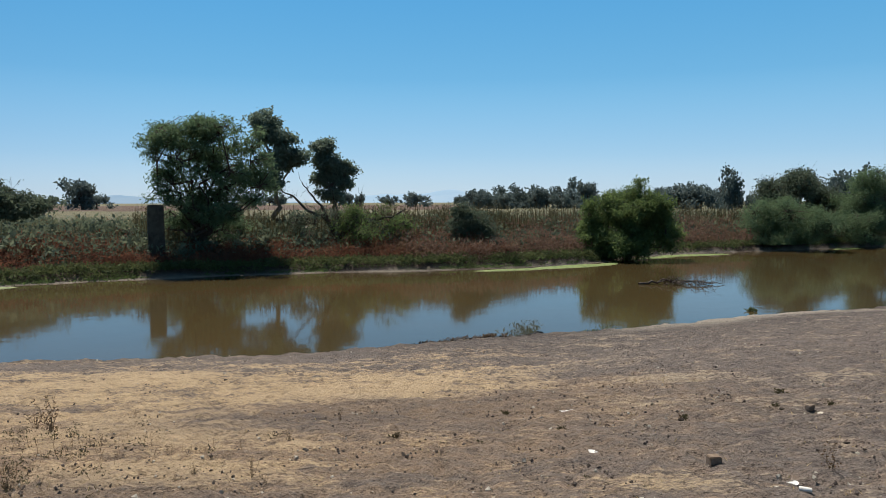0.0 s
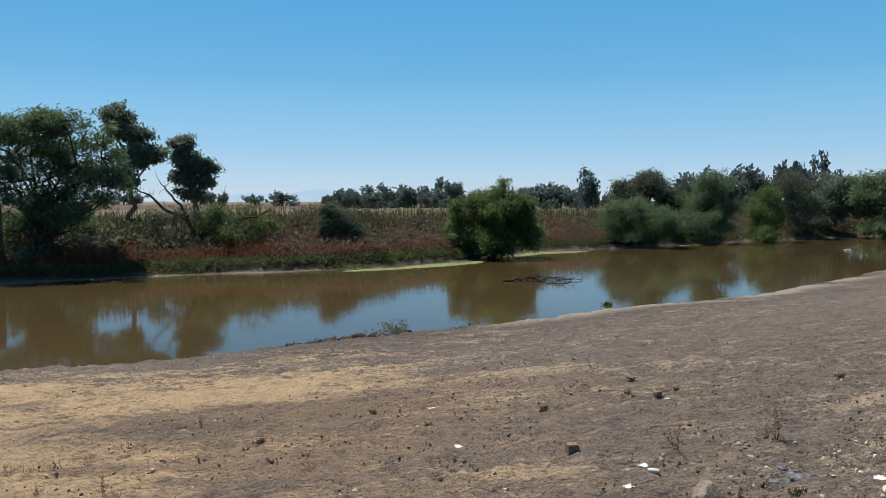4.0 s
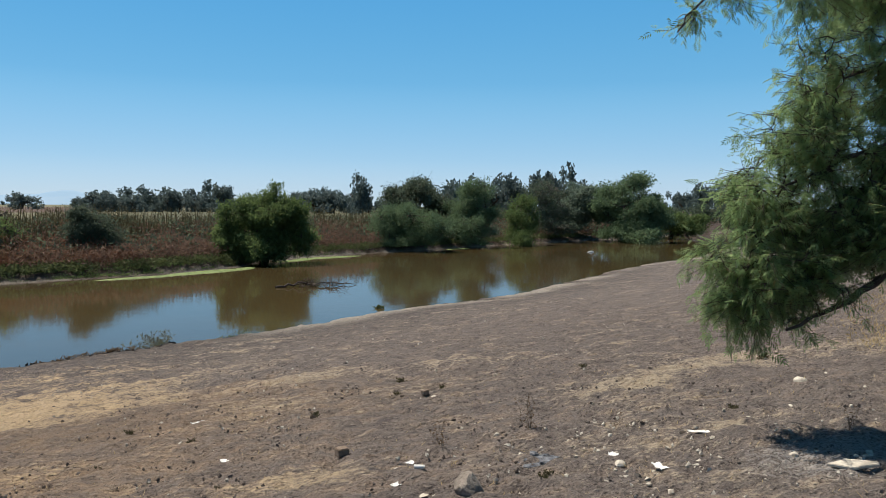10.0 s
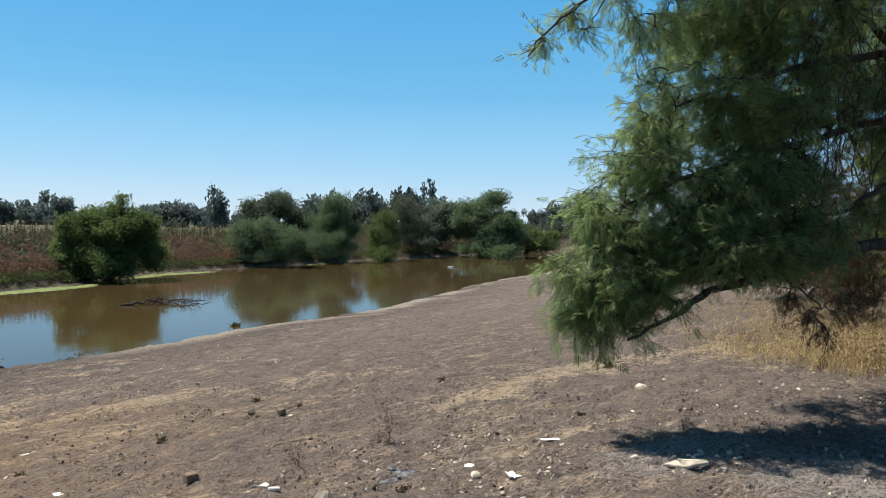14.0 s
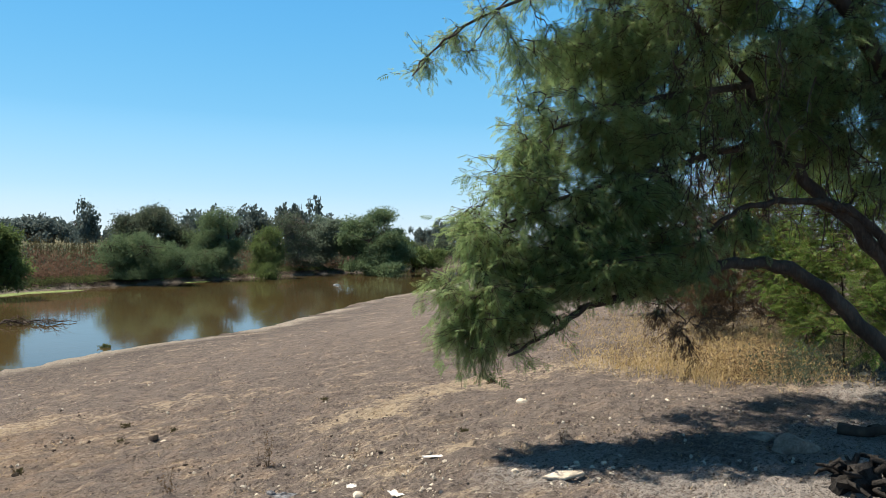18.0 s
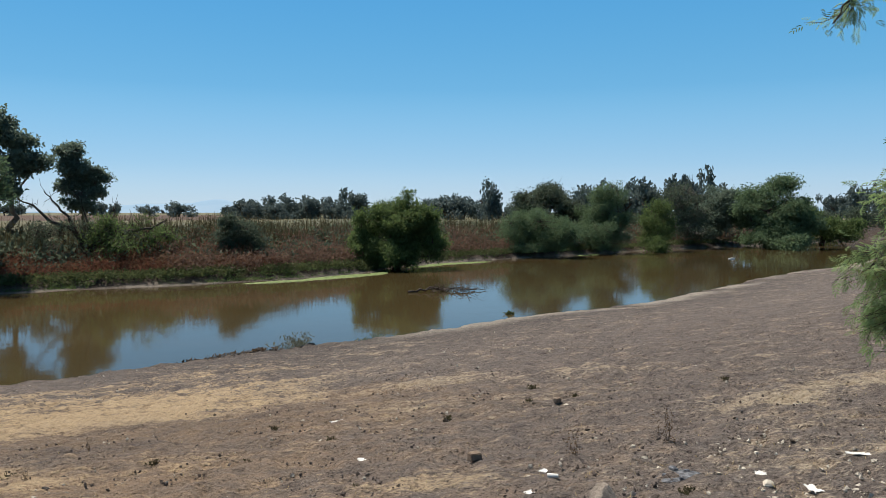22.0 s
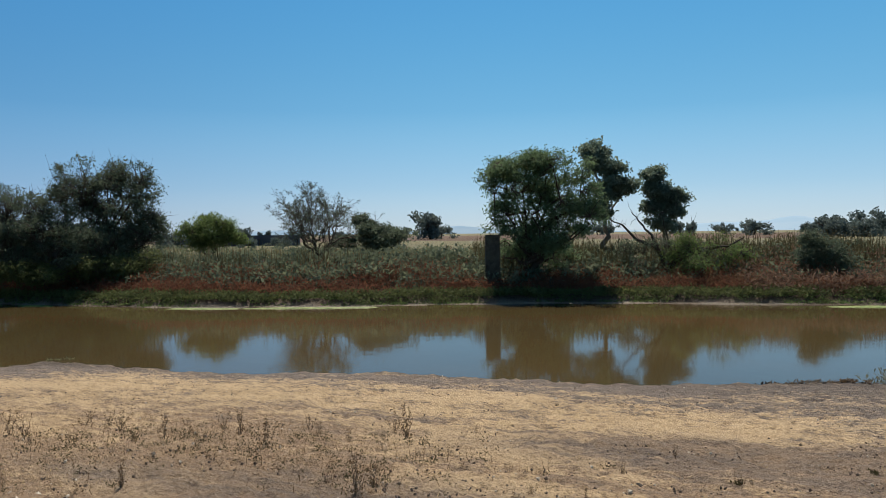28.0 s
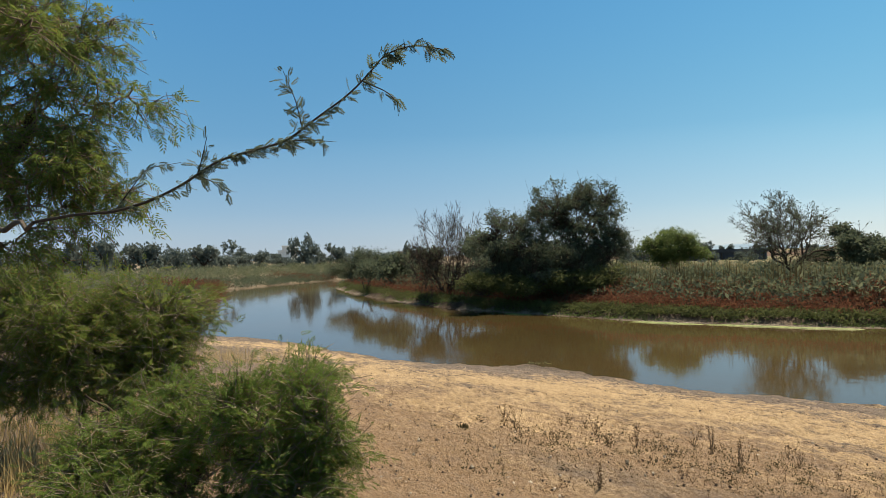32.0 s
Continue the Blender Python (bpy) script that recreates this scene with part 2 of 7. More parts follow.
LEAF_GREY = foliage("grey_green_weed", (0.060, 0.072, 0.044), (0.165, 0.185, 0.118), 0.3, 0.8)
STRAW = foliage("straw", (0.281, 0.200, 0.098), (0.493, 0.383, 0.204), 0.3, 0.8)
CONCRETE = solid("weathered_concrete", (0.045, 0.036, 0.026), (0.10, 0.082, 0.06), 3, 0.9, 0.5, 0.02, 30)
STONE = solid("grey_stone", (0.17, 0.138, 0.11), (0.36, 0.30, 0.245), 9, 0.9, 0.7, 0.02, 50)
PALE_STONE = solid("pale_stone", (0.42, 0.365, 0.29), (0.64, 0.57, 0.47), 8, 0.9, 0.5, 0.01, 60)
DARK_STONE = solid("dark_stone", (0.035, 0.03, 0.027), (0.09, 0.078, 0.068), 9, 0.85, 0.6, 0.01, 60)
BRICK = solid("old_brick", (0.15, 0.105, 0.075), (0.30, 0.225, 0.165), 14, 0.95, 0.6, 0.01, 90)
LITTER = solid("soiled_white_plastic", (0.64, 0.61, 0.56), (0.82, 0.80, 0.76), 10, 0.5, 0.2, 0.005, 60)
ASH = solid("blue_grey_ash", (0.06, 0.06, 0.068), (0.27, 0.275, 0.29), 22, 0.95, 0.8, 0.02, 90)
CHAR = solid("charred_wood", (0.012, 0.010, 0.009), (0.035, 0.031, 0.028), 14, 0.9, 0.8, 0.02, 70)
DUNG = solid("dry_dung", (0.035, 0.026, 0.02), (0.085, 0.066, 0.05), 20, 0.95, 0.8, 0.01, 90)
WHITEWASH = solid("white_wall", (0.80, 0.80, 0.80), (0.88, 0.88, 0.87), 1, 0.9, 0.1)
WALL_DARK = solid("dark_shed_wall", (0.055, 0.060, 0.075), (0.09, 0.095, 0.11), 0.3, 0.9, 0.1)
FIELD_STRAW = foliage("field_straw", (0.102, 0.090, 0.043), (0.180, 0.156, 0.078), 0.3, 0.8)
ALGAE = solid("algae_mat", (0.085, 0.125, 0.03), (0.21, 0.25, 0.085), 5, 0.7, 0.3)

# ---------------------------------------------------------------- mesh helpers


def hash_noise(x, y, seed=0):
    """Smooth value noise of arrays, 0 to 1."""
    xi, yi = np.floor(x).astype(np.int64), np.floor(y).astype(np.int64)
    fx, fy = x - xi, y - yi
    fx, fy = fx * fx * (3 - 2 * fx), fy * fy * (3 - 2 * fy)

    def h(a, b):
        v = (a * 374761393 + b * 668265263 + seed * 974634777) & 0xFFFFFFFF
        v = ((v ^ (v >> 13)) * 1274126177) & 0xFFFFFFFF
        return ((v ^ (v >> 16)) & 0xFFFF) / 65535.0
    return (h(xi, yi) * (1 - fx) + h(xi + 1, yi) * fx) * (1 - fy) + (h(xi, yi + 1) * (1 - fx) + h(xi + 1, yi + 1) * fx) * fy


def fbm(x, y, octaves=4, seed=0):
    total, amp, norm = 0.0, 1.0, 0.0
    for k in range(octaves):
        total = total + amp * hash_noise(x * 2 ** k, y * 2 ** k, seed + k)
        norm += amp
        amp *= 0.5
    return total / norm


def mesh_of(name, verts, faces, materials, smooth=False, indices=None):
    """A mesh from arrays; faces is an (n, 3 or 4) array."""
    me = bpy.data.meshes.new(name)
    verts, faces = np.asarray(verts, float).reshape(-1, 3), np.asarray(faces, np.int32)
    n, k = faces.shape
    me.vertices.add(len(verts)), me.loops.add(n * k), me.polygons.add(n)
    me.vertices.foreach_set("co", verts.ravel())
    me.loops.foreach_set("vertex_index", faces.ravel())
    me.polygons.foreach_set("loop_start", np.arange(0, n * k, k, dtype=np.int32))
    me.polygons.foreach_set("use_smooth", np.full(n, smooth))
    for m in materials if isinstance(materials, (list, tuple)) else [materials]:
        me.materials.append(m)
    if indices is not None:
        me.polygons.foreach_set("material_index", np.asarray(indices, np.int32))
    me.update(calc_edges=True)
    me.validate()
    return me


def thing(name, place=(0, 0, 0), label="", category="", group="", kind="", data=None):
    ob = new(name, data)
    ob.location = place
    return tagged(ob, label, category, group, kind)


def part(name, data, parent, label=""):
    """One mesh object under a thing or under a part, in the parent's own space."""
    ob = new(name, data)
    ob.parent = parent
    if label:
        ob["label"] = label
    return ob


def tubes(paths, sides=5):
    """Verts and faces of tapered tubes; paths: list of (points (n, 3), radii (n,))."""
    V, Fc, base = [], [], 0
    ring = np.arange(sides) * 2 * np.pi / sides
    for pts, rad in paths:
        pts, rad = np.asarray(pts, float), np.asarray(rad, float)
        d = np.gradient(pts, axis=0)
        d /= np.linalg.norm(d, axis=1)[:, None] + 1e-9
        ref = np.where(np.abs(d[:, 2:3]) > 0.9, np.array([[1.0, 0, 0]]), np.array([[0, 0, 1.0]]))
        u = np.cross(d, ref)
        u /= np.linalg.norm(u, axis=1)[:, None] + 1e-9
        w = np.cross(d, u)
        v = pts[:, None] + rad[:, None, None] * (np.cos(ring)[None, :, None] * u[:, None] + np.sin(ring)[None, :, None] * w[:, None])
        n = len(pts)
        i = (np.arange(n - 1)[:, None] * sides + np.arange(sides)[None]).ravel()
        j = (np.arange(n - 1)[:, None] * sides + (np.arange(sides)[None] + 1) % sides).ravel()
        V.append(v.reshape(-1, 3)), Fc.append(np.stack([i, j, j + sides, i + sides], 1) + base)
        base += n * sides
    return np.concatenate(V), np.concatenate(Fc)


def bent(rng, a, b, r0, r1, n=6, wander=0.08, sag=0.0):
    """A crooked path from a to b."""
    a, b = np.asarray(a, float), np.asarray(b, float)
    s = np.linspace(0, 1, n)[:, None]
    length = np.linalg.norm(b - a)
    p = a + (b - a) * s + rng.normal(0, wander * length, (n, 3)) * np.sin(s * np.pi)
    p[:, 2] += sag * length * np.sin(s[:, 0] * np.pi)
    return p, np.linspace(r0, r1, n)


def directions(rng, n, up=0.0):
    d = rng.normal(size=(n, 3))
    d[:, 2] += up
    return d / np.linalg.norm(d, axis=1)[:, None]


def frames_of(rng, axis):
    """Random rotations whose x axis is the given axis."""
    side = np.cross(axis, directions(rng, len(axis)))
    side /= np.linalg.norm(side, axis=1)[:, None] + 1e-9
    return np.stack([axis, side, np.cross(axis, side)], 2)


def stamp(template, faces, place, turn, size):
    """Copies of a small template at many places."""
    v = np.einsum("nij,kj->nki", turn, template) * np.asarray(size)[:, None, None] + place[:, None]
    f = faces[None] + (np.arange(len(place)) * len(template))[:, None, None]
    return v.reshape(-1, 3), f.reshape(-1, faces.shape[1])


LEAF_V = np.array([(0, 0, 0), (0.5, 0.24, 0.05), (1, 0, 0.0), (0.5, -0.24, 0.05)])
LEAF_F = np.array([(0, 1, 2, 3)])
NARROW_V = np.array([(0, 0, 0), (0.45, 0.13, 0.03), (1, 0, -0.06), (0.45, -0.13, 0.03)])


def feather(pairs=9, width=0.17, curve=0.25, rachis=True, blade=0.09):
    """A pinnate leaf: a thin rachis with pairs of narrow leaflets."""
    V, Fc = [], []
    for k in range(pairs):
        x = 0.12 + 0.80 * k / (pairs - 1)
        z = -curve * x * x
        ln = width * (1 - 0.4 * abs(2 * k / (pairs - 1) - 0.9))
        for s in (1, -1):
            b = len(V)
            V += [(x, 0, z), (x + blade, s * ln * 0.45, z - 0.01), (x + blade * 0.9, s * ln, z - 0.05), (x - 0.01, s * ln * 0.6, z - 0.012)]
            Fc.append((b, b + 1, b + 2, b + 3))
    if rachis:
        b = len(V)
        V += [(0, 0.012, 0), (0, -0.012, 0), (1, -0.006, -curve), (1, 0.006, -curve)]
        Fc.append((b, b + 1, b + 2, b + 3))
    return np.array(V), np.array(Fc)


def frond(pairs=4, reach=0.46, wide=0.095, droop=0.18):
    """A mesquite leaf as a flat drooping frond: pairs of narrow pinnae along a stalk, and one at the tip."""
    V, Fc = [], []

    def blade(x, z, dx, dy, ln):
        b = len(V)
        nx, ny = -dy, dx
        V.extend([(x, 0, z), (x + dx * ln * 0.45 + nx * wide / 2, dy * ln * 0.45 + ny * wide / 2, z - 0.01), (x + dx * ln, dy * ln, z - droop * 0.6), (x + dx * ln * 0.45 - nx * wide / 2, dy * ln * 0.45 - ny * wide / 2, z - 0.01)])
        Fc.append((b, b + 1, b + 2, b + 3))
    for k in range(pairs):
        x = 0.06 + 0.78 * k / pairs
        for side in (1, -1):
            blade(x, -droop * x * x, 0.60, 0.80 * side, reach * (1 - 0.09 * k))
    blade(0.72, -droop * 0.5, 1.0, 0.0, reach * 0.8)
    return np.array(V), np.array(Fc)


FROND_V, FROND_F = frond()
FEATHER_V, FEATHER_F = feather(6, 0.30, 0.2, True, 0.16)

# ---------------------------------------------------------------- the ground and the river
WATER_Z = -1.4
NEAR_SHORE = np.array([(-135, 85), (-112, 60), (-97, 42), (-86, 29), (-76, 20), (-60, 13), (-45, 9), (-36, 7.2), (-30.3, 7.2), (-28.4, 8.4), (-24.6, 9.4), (-19.3, 9.9),
                       (-16.5, 11.3), (-14.2, 12.3), (-10.9, 12.85), (-9, 13.4), (-7.8, 14), (-5.4, 13.9), (-4, 14.2), (-2.4, 14.5), (-0.1, 15.7),
                       (2.4, 16.8), (5.4, 17.9), (8, 19.2), (11.2, 20.4), (14, 21.6), (17.4, 23.6), (20, 25.3), (26.8, 29.7), (33.8, 32.8), (48, 42), (64, 50), (84, 58), (130, 72)])
FAR_SHORE = np.array([(-118, 100), (-98, 75), (-84, 52), (-76, 38), (-71.3, 29.2), (-60, 25.8), (-48.7, 23.2), (-35.6, 21.5), (-24, 23), (-16.5, 26), (-11.5, 28.8),
                      (-8.8, 30.1), (-5.3, 31.2), (-1.1, 32), (4, 33.6), (8.1, 36.3), (9.6, 39), (13, 41.5), (20, 44.7), (32, 49.9), (47, 55), (64.7, 62), (86, 71), (130, 88)])


def distance_to(line, x, y):
    best = np.full(x.shape, 1e9)
    for (ax, ay), (bx, by) in zip(line[:-1], line[1:]):
        dx, dy = bx - ax, by - ay
        k = np.clip(((x - ax) * dx + (y - ay) * dy) / (dx * dx + dy * dy), 0, 1)
        best = np.minimum(best, np.hypot(x - ax - k * dx, y - ay - k * dy))
    return best


def inside(poly, x, y):
    r = np.zeros(x.shape, bool)
    for (ax, ay), (bx, by) in zip(poly, np.roll(poly, -1, 0)):
        hit = (ay > y) != (by > y)
        with np.errstate(divide="ignore", invalid="ignore"):
            r ^= hit & (x < (bx - ax) * (y - ay) / (by - ay) + ax)
    return r


RIVER = np.concatenate([NEAR_SHORE, FAR_SHORE[::-1]])


def terrain(x, y):
    """Height, and the distances from both shores (negative in the river)."""
    x, y = np.asarray(x, float), np.asarray(y, float)
    wob = 0.55 * (fbm(x * 0.9, y * 0.9, 4, 5) - 0.5) + 1.1 * (fbm(x * 0.22, y * 0.22, 3, 9) - 0.5)
    dn, df, river = distance_to(NEAR_SHORE, x, y), distance_to(FAR_SHORE, x, y), inside(RIVER, x, y)
    ragged = 0.5 * (fbm(x * 2.4, y * 2.4, 3, 15) - 0.5)
    dn, df = np.where(river, -dn, dn) + wob * 0.6 + ragged * np.clip(1.5 - dn, 0, 1), np.where(river, -df, df) + wob * 0.8
    nearside = dn < df
    z_near = np.interp(dn, [-6, -1.5, 0, 0.15, 0.5, 1.5, 4, 8, 13, 20], [-2.6, -1.75, -1.42, -1.33, -1.26, -1.17, -0.85, -0.4, 0, 0.05])
    z_far = np.interp(df, [-6, -1.5, 0, 0.25, 0.8, 1.0, 2.5, 4.5, 7, 10], [-2.6, -1.75, -1.42, -1.36, -1.32, -1.08, -0.95, -0.45, 0.1, 0.3])
    z = np.where(river, np.where(nearside, z_near, z_far), np.where(nearside, z_near, z_far))
    amp = np.clip(np.where(river, 0, np.minimum(dn, df)) / 3, 0.15, 1)
    z = z + amp * (np.where(nearside, 0.12, 0.30) * (fbm(x * 0.11, y * 0.11, 3, 21) - 0.5) + 0.08 * (fbm(x * 0.7, y * 0.7, 3, 31) - 0.5)) - 0.03
    z = z + 0.22 * np.exp(-((x + 15.6) / 0.9) ** 2 - ((y - 11.9) / 0.5) ** 2)
    return z, dn, df, nearside


def ground_z(x, y):
    return float(terrain(np.array([x]), np.array([y]))[0][0])


def spots(x, y, places):
    """Soft-edged blots: rows of x, y, half length, half width, turn in degrees."""
    v = np.zeros(x.shape)
    for px, py, a, b, turn in places:
        c, s = math.cos(radians(turn)), math.sin(radians(turn))
        u, w = (x - px) * c + (y - py) * s, -(x - px) * s + (y - py) * c
        v = np.maximum(v, np.exp(-((u / a) ** 2 + (w / b) ** 2) ** 1.1))
    return v


STRAW_SPOTS = [(-4.94, 9.68, 5.0, 2.4, 0), (-2.52, 9.80, 3.5, 1.6, 0), (-2.64, 6.39, 2.2, 0.9, 0), (-6.81, 9.80, 6.5, 2.2, 0), (-10.72, 8.21, 6.0, 2.3, 0), (-8.84, 9.11, 6.0, 2.0, 0), (-3.14, 8.98, 3.0, 1.0, 0), (-1.01, 9.10, 2.6, 0.8, 0), (-14.06, 7.07, 6.0, 2.0, 0), (-9.98, 9.51, 5.0, 1.6, 0),
               (-20.05, 7.66, 5.0, 1.8, 0), (3.95, 8.36, 1.6, 0.5, -8), (2.79, 8.75, 1.2, 0.4, -8), (1.51, 4.69, 0.6, 0.35, 0), (6.75, 6.06, 1.3, 0.5, 0), (-0.91, 9.10, 2.2, 1.0, 0), (-3.24, 8.80, 2.6, 0.9, 0),
               (5.20, 5.81, 0.8, 0.35, 0), (-4.89, 4.14, 1.0, 0.4, 0), (-1.98, 5.28, 1.1, 0.6, 0), (10.91, 4.30, 3.0, 1.4, -30), (-8.81, 5.60, 3.0, 1.4, 0), (-4.25, 7.61, 2.6, 0.5, 0)]
RUST_SPOTS = [(-5.98, 4.47, 7.0, 4.0, 0), (-5.31, 5.02, 4.0, 1.6, 0), (-1.27, 5.76, 3.0, 1.0, 0), (-4.85, 5.97, 3.0, 1.6, 0), (-4.69, 4.02, 5.0, 1.3, 0), (0.65, 7.35, 3.0, 1.3, 0), (1.79, 8.62, 1.6, 0.7, 0), (-6.31, 4.37, 2.5, 1.2, 0), (-0.52, 7.70, 2.6, 1.0, 0)]


def build_ground():
    view = np.radians(np.linspace(-84, 96, 540))
    back = np.radians(np.linspace(96, 276, 50)[1:-1])
    ang = np.concatenate([view, back])
    near = np.concatenate([[0.01, 0.25, 0.5, 0.8, 1.1, 1.5, 1.9], np.exp(np.arange(np.log(2.3), np.log(34), 0.0082))])
    far = np.exp(np.arange(np.log(34), np.log(140), 0.016))[1:]
    plain = np.exp(np.linspace(np.log(140), np.log(4600), 40))
    rad = np.concatenate([near, far, plain])
    A, R = np.meshgrid(ang, rad)
    x, y = 0.03 - np.sin(A) * R, np.cos(A) * R - 0.05
    z, dn, df, ns = terrain(x, y)
    fade = np.clip(1.5 - R / 30, 0.2, 1) * np.clip(np.minimum(dn, df) * 3, 0, 1)
    lump = 1 - np.abs(2 * fbm(x * 3.6, y * 3.6, 3, 41) - 1)
    z = z + fade * (0.06 * (lump - 0.75) + 0.055 * (fbm(x * 9, y * 9, 2, 44) - 0.5) + 0.06 * np.clip(fbm(x * 1.9, y * 1.9, 2, 51) - 0.55, 0, 1))
    z = z - fade * 0.11 * np.clip(fbm(x * 4.6, y * 4.6, 2, 57) - 0.60, 0, 0.25) * (ns & (dn > 0.3))
    z = np.where(R > 300, 0.3 - (R - 300) * 0.0003, z)
    V = np.stack([x, y, z], -1).reshape(-1, 3)
    nr, na = x.shape
    i = (np.arange(nr - 1)[:, None] * na + np.arange(na)[None]).ravel()
    j = (np.arange(nr - 1)[:, None] * na + (np.arange(na)[None] + 1) % na).ravel()
    quads = np.stack([i, j, j + na, i + na], 1)[:, ::-1]
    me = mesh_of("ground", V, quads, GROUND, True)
    attrs = {}
    wob = fbm(x * 0.35, y * 0.35, 3, 61)
    attrs["straw"] = np.clip(spots(x, y, STRAW_SPOTS) + 0.5 * (wob - 0.5), 0, 1) * ns * np.clip(1.0 - (x - 1) / 6 * 0.42, 0.58, 1)
    attrs["pale"] = np.clip((x - 0.5) / 2.5, 0, 0.85)
    attrs["belt"] = np.clip(1.15 - (dn - 0.2) / 4.2, 0, 1) * ns * np.clip((x + 3) / 4, 0, 1)
    attrs["rust"] = spots(x, y, RUST_SPOTS) * np.clip(0.62 - x * 0.07, 0.3, 1)
    attrs["wet"] = np.clip(1 - (dn - 0.1) / 0.7, 0, 1) * ns * (dn > -3) * 0.8
    attrs["bank"] = np.where(ns, 0.0, np.clip(df * 2, 0, 1) * np.clip((11 - df) / 3, 0, 1))
    attrs["field"] = np.where(ns, np.clip((R - 45) / 15, 0, 1) * 0.3, np.clip((df - 8) / 4, 0, 1))
    attrs["lush"] = np.where(ns, 0.0, np.clip((df - 8) / 4, 0, 1) * np.clip((x - 4) / 14, 0, 1) * np.clip((150 - R) / 30, 0, 1) * 0.85)
    az = np.degrees(np.arctan2(-x, y))
    attrs["plough"] = np.where(ns, 0, np.clip((R - 130) / 10, 0, 1) * np.clip((420 - R) / 40, 0, 1) * np.clip((az + 4) / 4, 0, 1) * 0.95)
    attrs["salt"] = np.clip(1.3 - np.abs(dn - 0.5) / 0.8, 0, 1) * ns * np.clip((x - 2) / 4, 0, 1) * np.clip(4.0 * fbm(x * 0.9, y * 0.9, 4, 66) - 1.2, 0, 0.9) + np.where(ns, 0, np.clip(1 - np.abs(df - 0.5) / 0.45, 0, 1) * np.clip(3.2 * fbm(x * 0.5, y * 0.9, 3, 67) - 1.0, 0, 0.75))
    attrs["bare"] = spots(x, y, [(-3.76, 4.4, 1.6, 0.65, 0), (-2.6, 4.35, 1.3, 0.75, 0), (-4.9, 4.35, 1.2, 0.42, 0), (-2.9, 3.6, 1.3, 0.7, 0), (-0.9, 7.3, 2.0, 0.9, 10), (-2.0, 4.2, 0.8, 0.7, 0), (-3.6, 4.9, 0.7, 0.3, 0)])
    attrs["ash"] = spots(x, y, [(4.73, 3.09, 0.9, 0.4, 0), (5.53, 1.65, 2.2, 0.8, 0), (7.02, 1.77, 1.6, 0.6, 0), (5.10, 2.34, 0.8, 0.4, 0), (9.88, 2.41, 0.9, 0.4, 0)])
    for name, v in attrs.items():
        a = me.attributes.new(name, "FLOAT", "POINT")
        a.data.foreach_set("value", np.broadcast_to(v, x.shape).ravel().astype(np.float32))
    return tagged(new("ground", me), "dry trampled grey-brown earth with patches of straw", "ground", kind="structure")


build_ground()
WV = np.concatenate([np.c_[NEAR_SHORE + [(0, -3)], np.full(len(NEAR_SHORE), WATER_Z)], np.c_[FAR_SHORE + [(0, 3.5)], np.full(len(FAR_SHORE), WATER_Z)]])
bm = bmesh.new()
bm.faces.new([bm.verts.new(v) for v in np.concatenate([WV[:len(NEAR_SHORE)], WV[len(NEAR_SHORE):][::-1]])])
bmesh.ops.triangulate(bm, faces=bm.faces[:])
water_me = bpy.data.meshes.new("river")
bm.to_mesh(water_me), bm.free()
water_me.materials.append(WATER)
tagged(new("water", water_me), "still muddy brown river water reflecting sky and trees", "water", kind="structure")

# ---------------------------------------------------------------- trees


def lobes_points(rng, lobes, n, shell=0.6, even=0.8):
    """n places spread over ellipsoids (x, y, z, r, rz), more of them towards the skin."""
    lobes = np.asarray(lobes, float)
    vol = lobes[:, 3] ** 2 * lobes[:, 4]
    which = rng.choice(len(lobes), n, p=vol ** even / np.sum(vol ** even))
    d = directions(rng, n)
    r = rng.random(n) ** (1 / 3) * (1 - shell) + shell * rng.random(n) ** 0.18
    return lobes[which, :3] + d * r[:, None] * lobes[which][:, [3, 3, 4]], which


